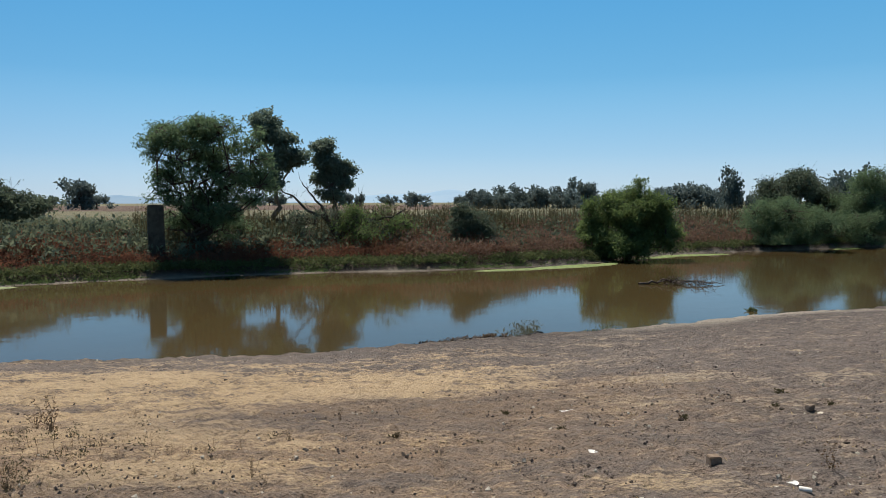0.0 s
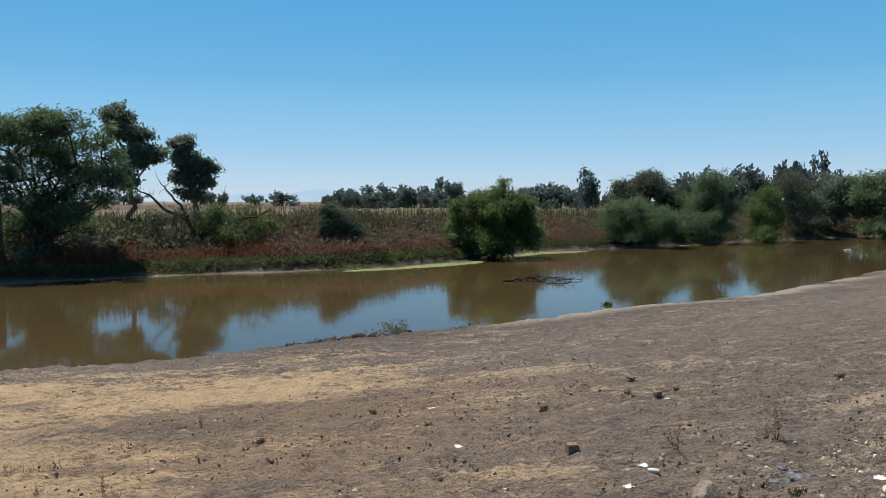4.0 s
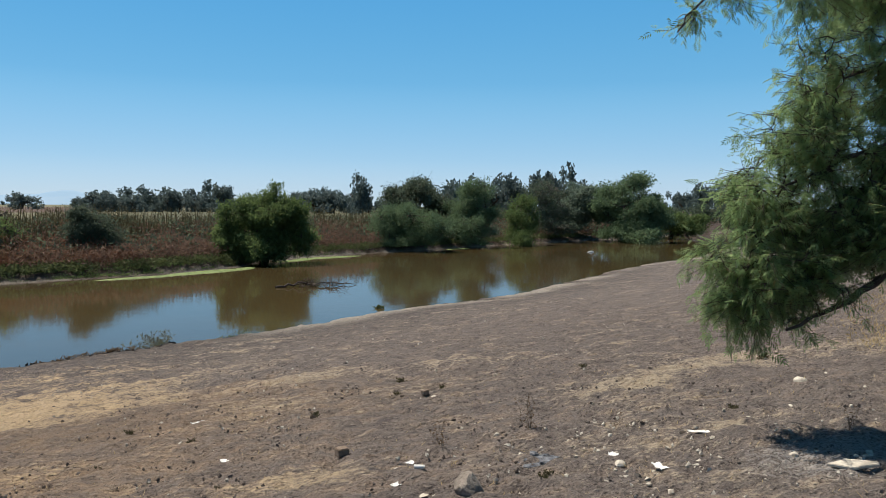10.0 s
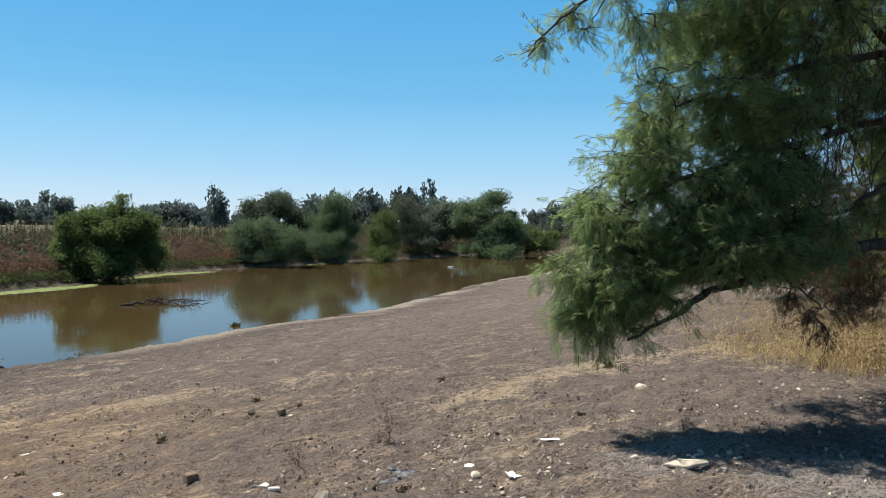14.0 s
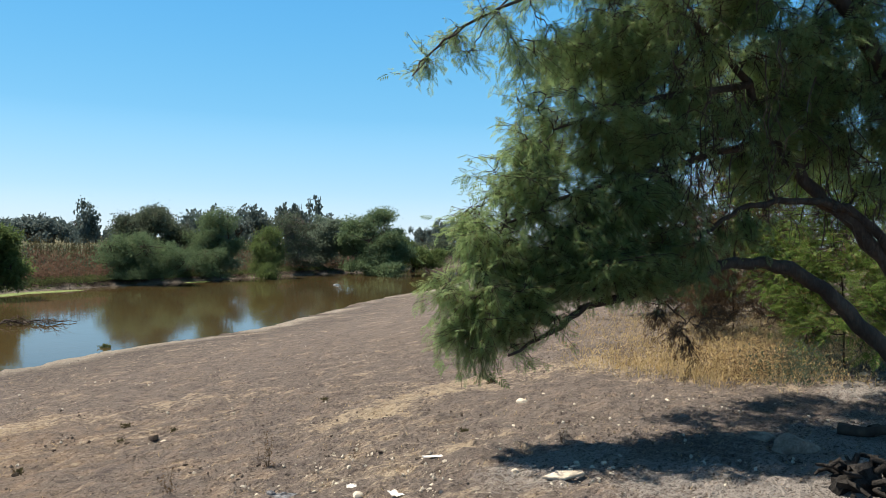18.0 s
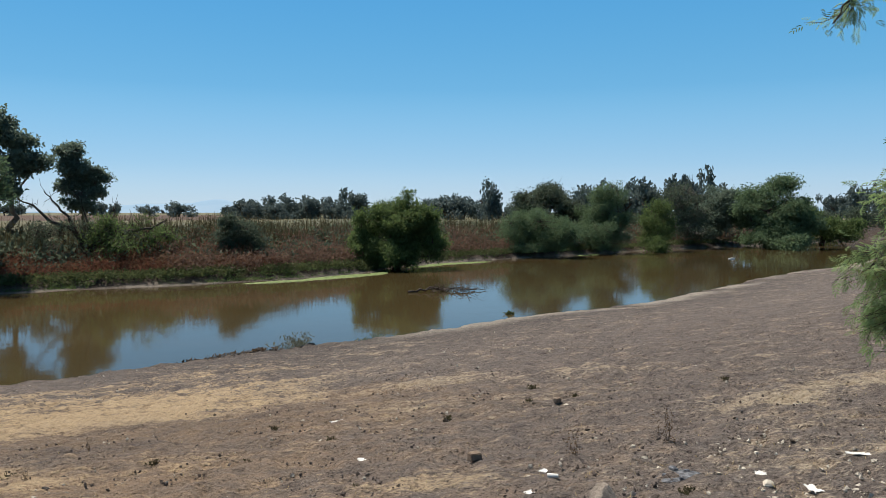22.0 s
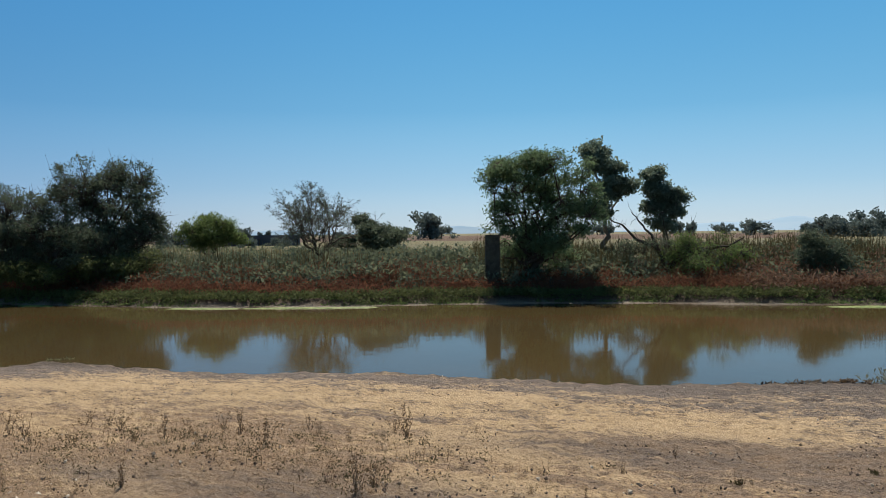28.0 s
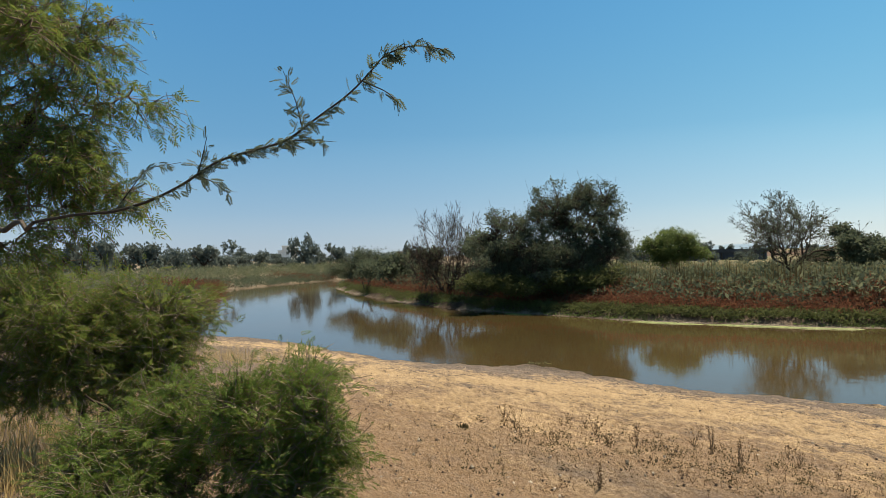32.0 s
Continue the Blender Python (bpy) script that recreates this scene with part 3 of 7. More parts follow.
def tree(name, base, lobes, leaf_mat, bark, label, category="tree", clumps=160, leaves=60, leaf=0.2, clump=0.35, trunk_r=0.16, stems=1, seed=1, narrow=False,
         droop=0.2, twig_r=0.012, lean=(0, 0), group="", shell=0.55, bare=0.0, low_fork=1.0):
    """A tree: trunk, limbs to each lobe of the crown, twigs to each clump, and leaves."""
    rng = np.random.default_rng(seed)
    bz = ground_z(*base) - 0.08
    lob = np.array([(x - base[0], y - base[1], z - bz, r, rz) for x, y, z, r, rz in lobes])
    root = thing(name, (base[0], base[1], bz), label, category, group)
    top = lob[:, :3].mean(0)
    fork = np.array([top[0] * 0.35 + lean[0], top[1] * 0.35 + lean[1], max(0.3, (lob[:, 2] - lob[:, 4]).min() * 0.6 + 0.25 * top[2]) * low_fork])
    trunk_paths, limb_paths, twig_paths = [], [], []
    forks = []
    for k in range(stems):
        f = fork + (rng.normal(0, 0.25, 3) * (stems > 1)) * [1, 1, 0.5]
        p, r = bent(rng, rng.normal(0, 0.12, 3) * [1, 1, 0] * (stems > 1), f, trunk_r * 1.25, trunk_r * 0.8, 7, 0.05)
        r[0] *= 1.35
        trunk_paths.append((p, r)), forks.append(f)
    limb_nodes = []
    for li, lo in enumerate(lob):
        f = forks[rng.integers(len(forks))]
        for q in range(2 if lo[3] > 0.8 else 1):
            aim = lo[:3] + rng.normal(0, 0.35, 3) * [lo[3], lo[3], lo[4]]
            p, r = bent(rng, f, aim, trunk_r * 0.55, trunk_r * 0.14, 8, 0.09, 0.05)
            limb_paths.append((p, r))
            limb_nodes += [(v, w) for v, w in zip(p[2:], r[2:])]
    nodes = np.array([v for v, _ in limb_nodes])
    sub = [lob * [1, 1, 1, 0.6, 0.6]]
    for lo in lob:
        d = directions(rng, 8, 0.25)
        k = rng.uniform(0.20, 0.42, 8)
        sub.append(np.c_[lo[:3] + d * lo[[3, 3, 4]] * rng.uniform(0.6, 0.98, (8, 1)), lo[3] * k, lo[4] * k])
    cpos, _ = lobes_points(rng, np.concatenate(sub), clumps, shell, 0.66)
    cpos[:, 2] = np.maximum(cpos[:, 2], 0.12)
    for c in cpos:
        k = np.argmin(((nodes - c) ** 2).sum(1) + rng.random(len(nodes)) * 0.3)
        start = nodes[k]
        p, r = bent(rng, start, c + (c - start) * 0.15, max(twig_r * 1.6, limb_nodes[k][1] * 0.45), twig_r * 0.5, 4, 0.12)
        twig_paths.append((p, r))
        if bare:
            for _ in range(3):
                e = p[2] + rng.normal(0, bare, 3) + [0, 0, bare * 0.5]
                twig_paths.append(bent(rng, p[1 + rng.integers(2)], e, twig_r * 0.8, twig_r * 0.3, 3, 0.12))
    for path in trunk_paths:
        part("trunk", mesh_of("trunk", *tubes([path], 8), bark, True), root)
    for path in limb_paths:
        part("limb", mesh_of("limb", *tubes([path], 6), bark, True), root)
    tagged(part("twig_work", mesh_of("twig_work", *tubes(twig_paths, 3), bark, True), root), kind="stuff")
    if leaves:
        n = clumps * leaves
        ci = rng.integers(0, clumps, n)
        size_of = rng.uniform(0.6, 1.3, clumps)
        pos = cpos[ci] + np.clip(rng.normal(0, 1, (n, 3)), -1.7, 1.7) * clump * size_of[ci][:, None] * [1, 1, 0.7]
        pos[:, 2] = np.maximum(pos[:, 2], 0.05)
        axis = directions(rng, n)
        axis[:, 2] -= droop
        axis /= np.linalg.norm(axis, axis=1)[:, None]
        v, f = stamp(NARROW_V if narrow else LEAF_V, LEAF_F, pos, frames_of(rng, axis), leaf * 1.2 * rng.uniform(0.6, 1.25, n))
        part("crown", mesh_of("crown", v, f, leaf_mat), root)
    return root


# lobes below z 1 are added foliage standing in for shade under the crown
tree("willow_tree", (-11.43, 34.67), [(-10.87, 33.27, 3.71, 1.86, 1.46), (-12.15, 32.82, 3.85, 1.12, 1.28), (-10.96, 33.24, 4.70, 1.60, 0.75), (-9.25, 33.75, 3.35, 1.46, 1.59), (-11.58, 33.03, 1.78, 1.33, 0.69), (-8.80, 33.88, 2.08, 1.06, 1.19), (-9.77, 33.61, 1.27, 1.46, 0.69), (-12.23, 32.79, 2.45, 0.93, 0.80), (-11.25, 34.20, 0.68, 1.36, 0.38), (-10.06, 34.57, 0.53, 1.23, 0.60), (-12.16, 33.88, 0.94, 0.95, 0.60), (-8.63, 33.40, 4.21, 1.10, 0.84), (-8.14, 33.53, 2.78, 0.73, 0.89), (-11.79, 32.42, 4.26, 0.94, 0.73), (-10.24, 32.95, 4.84, 1.15, 0.52), (-9.5, 33.6, 2.3, 1.5, 0.9)],
     LEAF_WILLOW, BARK, "broad green willow tree on the bank beside a pillar", clumps=880, leaves=44, leaf=0.155, clump=0.17, trunk_r=0.15, stems=4, seed=11, narrow=True, droop=0.5, twig_r=0.016, low_fork=0.5)
tree("eucalyptus_tree", (-9.59, 42.94), [(-9.63, 40.88, 5.80, 0.83, 0.64), (-8.91, 41.04, 5.11, 0.89, 0.70), (-8.42, 41.15, 4.19, 0.83, 0.57), (-7.79, 41.27, 4.04, 0.38, 0.38), (-9.16, 40.99, 3.88, 0.70, 0.70), (-9.39, 40.94, 2.64, 0.51, 0.70), (-10.06, 40.78, 6.09, 0.45, 0.32)],
     LEAF_DARK, BARK_GREY, "tall dark-leaved tree with a pale trunk behind the willow", clumps=300, leaves=55, leaf=0.165, clump=0.19, trunk_r=0.14, seed=12)
tree("eucalyptus_tree", (-6.74, 45.50), [(-6.65, 42.99, 4.72, 0.66, 0.53), (-6.76, 42.97, 3.82, 0.69, 0.59), (-6.03, 43.08, 3.50, 0.79, 0.53), (-5.58, 43.14, 3.82, 0.43, 0.33), (-6.93, 42.94, 2.91, 0.59, 0.46), (-5.98, 43.09, 2.59, 0.79, 0.46), (-6.47, 43.02, 2.04, 0.86, 0.40), (-6.35, 43.03, 3.50, 0.40, 1.05)],
     LEAF_DARK, BARK_GREY, "slim dark-leaved tree with tiered crown on the far bank", clumps=260, leaves=55, leaf=0.155, clump=0.16, trunk_r=0.12, seed=13)
tree("shrub", (-3.56, 36.33), [(-3.64, 35.82, 0.88, 1.15, 0.65), (-2.29, 35.93, 0.52, 0.82, 0.60), (-1.34, 35.98, 0.73, 0.55, 0.49), (-4.57, 35.71, 0.61, 0.60, 0.65), (-3.37, 35.84, 0.06, 1.64, 0.55)],
     LEAF_BRIGHT, BARK, "light green shrub among red weeds", "shrub", clumps=130, leaves=30, leaf=0.154, clump=0.2, trunk_r=0.05, stems=4, seed=14, narrow=True)
tree("shrub", (-5.00, 37.00), [(-5.45, 36.07, 0.72, 1.15, 0.6), (-4.0, 36.2, 0.5, 1.0, 0.5), (-6.9, 35.8, 0.75, 0.9, 0.45)], LEAF_OLIVE, BARK, "dark tangled shrub round the dead tree", "shrub", clumps=90, leaves=24, leaf=0.14, clump=0.2, trunk_r=0.04, stems=4, seed=36, narrow=True, bare=0.25)
tree("shrub", (1.39, 37.47), [(1.37, 36.97, 0.64, 0.90, 0.84), (0.78, 36.99, 0.08, 0.62, 0.67), (1.90, 36.95, 0.08, 0.56, 0.67)],
     LEAF_OLIVE, BARK, "dense grey-green rounded shrub on the bank", "shrub", clumps=170, leaves=47, leaf=0.143, clump=0.2, trunk_r=0.05, stems=4, seed=15, narrow=True)
tree("willow_bush", (9.67, 39.33), [(8.74, 39.03, 0.77, 1.52, 1.00), (10.40, 38.62, 1.07, 1.36, 1.15), (8.04, 39.18, 0.03, 0.91, 1.15), (11.10, 38.43, -0.09, 0.85, 0.97), (9.18, 38.32, -0.46, 1.64, 0.84), (10.12, 38.70, 1.95, 0.67, 0.55), (8.2, 38.6, -0.3, 1.3, 0.9), (10.9, 38.2, -0.2, 1.2, 0.9), (9.5, 38.3, 0.9, 1.6, 1.0), (8.0, 38.8, 1.1, 0.8, 0.6), (11.1, 38.3, 1.2, 0.8, 0.6), (9.5, 37.9, -0.85, 1.8, 0.45)],
     LEAF_BRIGHT, BARK, "bright green leafy willow bush overhanging the water", "bush", clumps=460, leaves=90, leaf=0.187, clump=0.22, trunk_r=0.1, stems=4, seed=16, narrow=True)
# the row of trees down the river
tree("bank_tree", (21.78, 48.33), [(21.36, 47.43, 0.51, 1.50, 1.10), (20.10, 47.97, -0.01, 0.99, 0.99), (22.35, 45.86, -0.11, 1.08, 0.97), (20.55, 45.60, -0.59, 1.71, 0.61), (21.01, 45.39, 0.53, 1.89, 1.36), (19.77, 45.94, 0.30, 1.14, 1.14), (22.51, 44.66, 0.12, 1.36, 0.98)], LEAF_WILLOW, BARK, "low green willow at the water's edge", clumps=420, leaves=79, leaf=0.150, clump=0.28, stems=3, seed=17, narrow=True)
tree("bank_tree", (26.22, 53.98), [(25.31, 52.20, 2.59, 1.41, 1.05), (24.39, 52.64, 2.80, 0.88, 0.79), (26.18, 51.77, 1.28, 1.32, 1.32), (25.80, 51.96, 0.18, 1.76, 1.10), (22.35, 50.27, 2.24, 1.42, 1.08), (23.81, 49.59, 2.88, 1.42, 0.92)], LEAF_OLIVE, BARK, "thin greyish tree with bare upper twigs", clumps=330, leaves=59, leaf=0.150, clump=0.28, seed=18, bare=0.3)
tree("bank_tree", (28.91, 50.31), [(28.17, 49.57, 2.60, 1.21, 1.04), (27.25, 50.08, 1.30, 1.30, 1.21), (28.42, 48.27, 0.91, 1.27, 1.06), (27.04, 47.92, -0.13, 2.08, 1.04), (27.27, 48.94, 0.39, 1.53, 1.70), (27.62, 48.74, 2.21, 1.27, 1.02), (28.16, 48.43, 3.14, 0.93, 0.59)], LEAF_WILLOW, BARK, "green willow with an open crown", clumps=400, leaves=73, leaf=0.150, clump=0.28, stems=2, seed=19, narrow=True)
tree("bank_tree", (33.68, 50.89), [(32.89, 50.21, 1.56, 1.27, 1.00), (32.44, 49.31, 0.24, 1.25, 1.34), (31.91, 48.46, -0.86, 1.06, 0.70)], LEAF_BRIGHT, BARK, "bright green willow hanging over the river", clumps=220, leaves=79, leaf=0.150, clump=0.28, seed=20, narrow=True, droop=0.9)
tree("bank_tree", (39.38, 55.46), [(38.07, 53.94, 2.79, 1.90, 1.20), (38.95, 53.31, 1.34, 1.80, 1.20), (37.81, 52.90, 0.14, 1.97, 0.79)], LEAF_OLIVE, BARK_GREY, "grey half-bare tree on the bank", clumps=220, leaves=39, leaf=0.150, clump=0.33, seed=21, bare=0.35)
tree("bank_tree", (46.22, 60.37), [(45.00, 58.78, 2.68, 1.23, 1.12), (45.56, 58.34, 1.33, 1.40, 1.01)], LEAF_DARK, BARK, "small dark tree between larger ones", clumps=130, leaves=66, leaf=0.165, clump=0.35, seed=22)
tree("bank_tree", (42.30, 57.10), [(42.64, 55.55, 2.77, 1.38, 0.95), (42.74, 55.47, 1.06, 1.59, 1.48), (41.13, 56.68, 1.36, 1.59, 1.38), (42.0, 55.9, 0.2, 1.8, 0.8)], LEAF_DARK, BARK, "dark leafy tree behind the row of willows", clumps=300, leaves=70, leaf=0.165, clump=0.33, seed=33)
tree("bank_tree", (53.60, 55.60), [(53.40, 54.13, -0.01, 1.50, 1.04), (54.50, 53.02, -0.21, 1.73, 0.92), (52.45, 55.05, 0.31, 1.15, 1.15)], LEAF_BRIGHT, BARK, "low green bushy tree past the round tree", clumps=220, leaves=70, leaf=0.18, clump=0.33, stems=3, seed=34)
tree("round_tree", (45.70, 51.73), [(44.78, 51.21, 2.61, 2.58, 1.85), (43.36, 52.42, 1.62, 1.80, 1.55), (46.08, 50.04, 1.17, 1.65, 1.85), (44.51, 50.12, 0.19, 2.79, 1.32), (43.87, 49.35, -0.93, 2.50, 0.80)], LEAF_WILLOW, BARK, "large round green tree at the river's edge", clumps=760, leaves=64, leaf=0.180, clump=0.33, trunk_r=0.25, stems=2, seed=23)
tree("bank_tree", (61.85, 61.23), [(59.98, 60.27, 0.20, 2.25, 1.29), (61.70, 58.51, 1.01, 1.42, 0.90), (67.07, 60.07, 0.82, 2.73, 1.23)], LEAF_OLIVE, BARK, "low bushy tree far down the river", clumps=170, leaves=66, leaf=0.209, clump=0.4, seed=24)
# upstream
tree("mesquite_tree", (-33.20, 27.39), [(-31.94, 25.77, 3.84, 1.87, 1.56), (-30.70, 27.23, 4.15, 1.87, 1.40), (-29.87, 28.14, 3.25, 1.31, 1.49), (-32.99, 24.41, 3.00, 1.71, 1.55), (-31.64, 26.14, 2.31, 2.80, 1.40), (-33.43, 23.81, 1.51, 1.86, 1.55), (-30.88, 25.48, 1.06, 2.27, 1.21), (-31.93, 24.16, 0.96, 1.97, 1.21), (-30.56, 27.39, 1.08, 1.71, 1.09), (-29.65, 28.37, 1.57, 1.09, 1.24), (-32.88, 22.85, 0.87, 1.67, 1.27), (-31.50, 24.72, 0.49, 2.43, 0.79), (-30.25, 26.24, 0.55, 1.67, 0.73), (-29.27, 28.76, 2.29, 0.56, 0.68)],
     LEAF_OLIVE, BARK, "large dusty dark green tree with wiry upper twigs on the bank", clumps=1500, leaves=40, leaf=0.15, clump=0.18, trunk_r=0.16, stems=5, seed=25, narrow=True, bare=0.3, low_fork=0.4, twig_r=0.016)
tree("round_bush", (-31.49, 34.93), [(-30.80, 34.21, 2.13, 1.46, 0.77), (-31.51, 33.56, 1.71, 0.87, 0.70), (-30.09, 34.83, 1.69, 0.87, 0.70), (-30.81, 34.20, 1.36, 1.57, 0.49)], LEAF_BRIGHT, BARK, "neat round green bush at the field's edge", "bush", clumps=240, leaves=47, leaf=0.176, clump=0.2, stems=4, trunk_r=0.06, seed=26, narrow=True)


def bare_tree(base, width, height, radius, stems, seed, label, spread, bark, levels=6, leaf_mat=None):
    """A leafless tree: stems that fan out from the base and fork again and again."""
    r = np.random.default_rng(seed)
    root = thing("bare_tree", (base[0], base[1], ground_z(*base) - 0.08), label, "tree")
    heavy, light = [], []

    def grow(at, way, length, rad, level):
        end = at + way * length
        p, w = bent(r, at, end, rad, rad * 0.62, 5 if level > 2 else 3, 0.07)
        (heavy if level >= levels - 1 else light).append((p, w))
        if level:
            for k in range(2 + (r.random() < 0.45)):
                d = way + r.normal(0, 0.55, 3) + [0, 0, 0.03]
                grow(end, d / np.linalg.norm(d), length * r.uniform(0.62, 0.9), max(0.009, rad * 0.6), level - 1)
            d = way + r.normal(0, 0.6, 3)
            if level > 1:
                grow(p[len(p) // 2], d / np.linalg.norm(d), length * r.uniform(0.5, 0.75), max(0.009, rad * 0.4), level - 2)

    for k in range(stems):
        a = 2 * np.pi * (k + r.uniform(-0.3, 0.3)) / stems
        d = np.array([np.cos(a) * spread, np.sin(a) * spread, 1.0])
        grow(r.normal(0, 0.05, 3) * [1, 1, 0], d / np.linalg.norm(d), 1.0, radius, levels)
    every = np.concatenate([p for p, _ in heavy + light])
    k = np.array([width / np.percentile(np.abs(every[:, :2]), 99.3), width / np.percentile(np.abs(every[:, :2]), 99.3), height / np.percentile(every[:, 2], 99.7)])
    for p, w in heavy:
        part("limb", mesh_of("limb", *tubes([(p * k, w)], 6), bark, True), root)
    light = [(p * k, w) for p, w in light]
    tagged(part("twig_work", mesh_of("twig_work", *tubes(light, 3), bark, True), root), kind="stuff")
    if leaf_mat:
        tips = np.concatenate([p[-2:] for p, _ in light])
        tips = tips + r.normal(0, 0.04, tips.shape)
        v, f = stamp(NARROW_V, LEAF_F, tips, frames_of(r, directions(r, len(tips))), r.uniform(0.08, 0.17, len(tips)))
        part("crown", mesh_of("crown", v, f, leaf_mat), root)
    return root


bare_tree((-24.26, 35.53), 3.15, 4.35, 0.10, 5, 27, "almost leafless spreading tree with a dark trunk", 0.8, BARK, 6, LEAF_OLIVE)
bare_tree((-40.29, 24.34), 2.75, 5.6, 0.06, 9, 28, "grey leafless tree with fine upright twigs", 1.0, BARK, 6)
tree("shrub", (-36.65, 24.46), [(-36.65, 24.46, 1.99, 1.33, 0.93), (-35.28, 24.70, 1.47, 1.14, 0.81), (-44.54, 22.90, 0.85, 1.33, 0.76), (-47.02, 22.41, 0.66, 1.18, 0.63), (-41.71, 23.90, 1.37, 1.09, 0.73)], LEAF_OLIVE, BARK, "dusty grey-green shrubs beside the leafless tree", "shrub", clumps=300, leaves=35, leaf=0.176, clump=0.25, trunk_r=0.05, stems=4, seed=30)
tree("shrub", (-24.60, 42.60), [(-24.73, 41.16, 2.35, 0.73, 0.51), (-24.26, 41.44, 1.87, 0.80, 0.44), (-23.54, 41.85, 1.50, 1.24, 0.51), (-25.67, 40.59, 1.09, 0.87, 0.36)], LEAF_OLIVE, BARK, "small dark shrub in front of the field", "shrub", clumps=170, leaves=45, leaf=0.16, clump=0.18, stems=2, seed=29)
tree("shrub", (-20.87, 36.45), [(-20.60, 36.60, 1.27, 1.43, 0.64), (-21.42, 36.13, 1.47, 0.80, 0.51)], LEAF_OLIVE, BARK, "low grey-green shrub at the field's edge", "shrub", clumps=130, leaves=35, leaf=0.165, clump=0.22, seed=31)
tree("shrub", (-31.6, 24.0), [(-32.3, 21.9, 0.0, 1.4, 0.6), (-31.40, 23.0, 0.0, 1.4, 0.6), (-30.1, 24.9, 0.1, 1.5, 0.6), (-28.60, 26.2, 0.3, 1.0, 0.6)], LEAF_LOW, BARK, "dense dark shrubs at the foot of the dusty tree", "shrub", clumps=330, leaves=45, leaf=0.16, clump=0.24, trunk_r=0.05, stems=5, seed=35, narrow=True)
tree("shrub", (-56.29, 26.16), [(-55.22, 26.09, 1.16, 1.94, 1.20), (-53.36, 27.60, 0.93, 1.59, 1.00), (-56.87, 24.90, 0.62, 1.64, 0.94)], LEAF_OLIVE, BARK, "dense olive shrubs on the point of the far bank", "shrub", clumps=240, leaves=42, leaf=0.17, clump=0.25, trunk_r=0.05, stems=4, seed=32, narrow=True)

# ---------------------------------------------------------------- weeds of the far bank


def bank_places(rng, n, lo, hi, line=FAR_SHORE, x_lo=-75, x_hi=75, patch=0.0):
    """n places whose distance from the shore lies between lo and hi, thinner farther off."""
    seg = np.diff(line, axis=0)
    ln = np.hypot(*seg.T)
    mid = (line[:-1] + line[1:]) / 2
    wt = ln / np.clip(np.hypot(*mid.T), 30, 200) ** 1.4 * ((mid[:, 0] > x_lo) & (mid[:, 0] < x_hi))
    k = rng.choice(len(seg), n, p=wt / wt.sum())
    s = rng.random(n)
    d = rng.uniform(lo, hi, n)
    nrm = np.stack([-seg[:, 1], seg[:, 0]], 1) / ln[:, None]
    p = line[k] + seg[k] * s[:, None] + nrm[k] * d[:, None]
    z, dn, df, ns = terrain(p[:, 0], p[:, 1])
    ok = (df > lo - 0.5) & (df < hi + 1.0) & ~ns & (df > 0.1)
    if patch:
        ok &= fbm(p[:, 0] * 0.45 + lo * 9, p[:, 1] * 0.45, 3, 70) + rng.random(n) * 0.25 > patch
    return np.c_[p, z][ok]


def weeds(name, rng, roots, height, width, per, leaf, mat, label, narrow=False, upright=0.4, category="weeds", dense_low=1.0):
    """Many small plants in one mesh: leaves set round short stems."""
    m = len(roots)
    h = height * rng.uniform(0.55, 1.25, m) * (0.7 + 0.6 * fbm(roots[:, 0] * 0.35, roots[:, 1] * 0.35, 2, 77))
    ri = np.repeat(np.arange(m), per)
    n = len(ri)
    u = rng.random(n) ** dense_low
    spread = width * (0.35 + 0.8 * np.sin(np.clip(u, 0, 1) * 2.6))
    pos = roots[ri] + np.c_[rng.normal(0, 1, n) * spread, rng.normal(0, 1, n) * spread, u * h[ri]]
    axis = directions(rng, n)
    axis[:, 2] += upright
    axis /= np.linalg.norm(axis, axis=1)[:, None]
    v, f = stamp(NARROW_V if narrow else LEAF_V, LEAF_F, pos, frames_of(rng, axis), leaf * rng.uniform(0.6, 1.4, n))
    return thing(name, (0, 0, 0), label, category, kind="stuff", data=mesh_of(name, v, f, mat))


def blades(name, rng, roots, height, width, mat, label, lean=0.25, category="grass"):
    """Thin upright blades or stalks, one to a root."""
    n = len(roots)
    h = height * rng.uniform(0.5, 1.3, n)
    a = rng.uniform(0, 2 * np.pi, n)
    side = np.c_[np.cos(a), np.sin(a), np.zeros(n)] * (width * rng.uniform(0.6, 1.3, n))[:, None]
    tip = roots + np.c_[rng.normal(0, lean, (n, 2)) * h[:, None], h]
    mid = (roots + tip) / 2 + np.c_[rng.normal(0, lean * 0.2, (n, 2)) * h[:, None], np.zeros(n)]
    v = np.stack([roots - side, roots + side, mid + side * 0.7, tip + side * 0.15, tip - side * 0.15, mid - side * 0.7], 1).reshape(-1, 3)
    b = (np.arange(n) * 6)[:, None]
    f = np.concatenate([b + [0, 1, 2, 5], b + [5, 2, 3, 4]])
    return thing(name, (0, 0, 0), label, category, kind="stuff", data=mesh_of(name, v, f, mat))


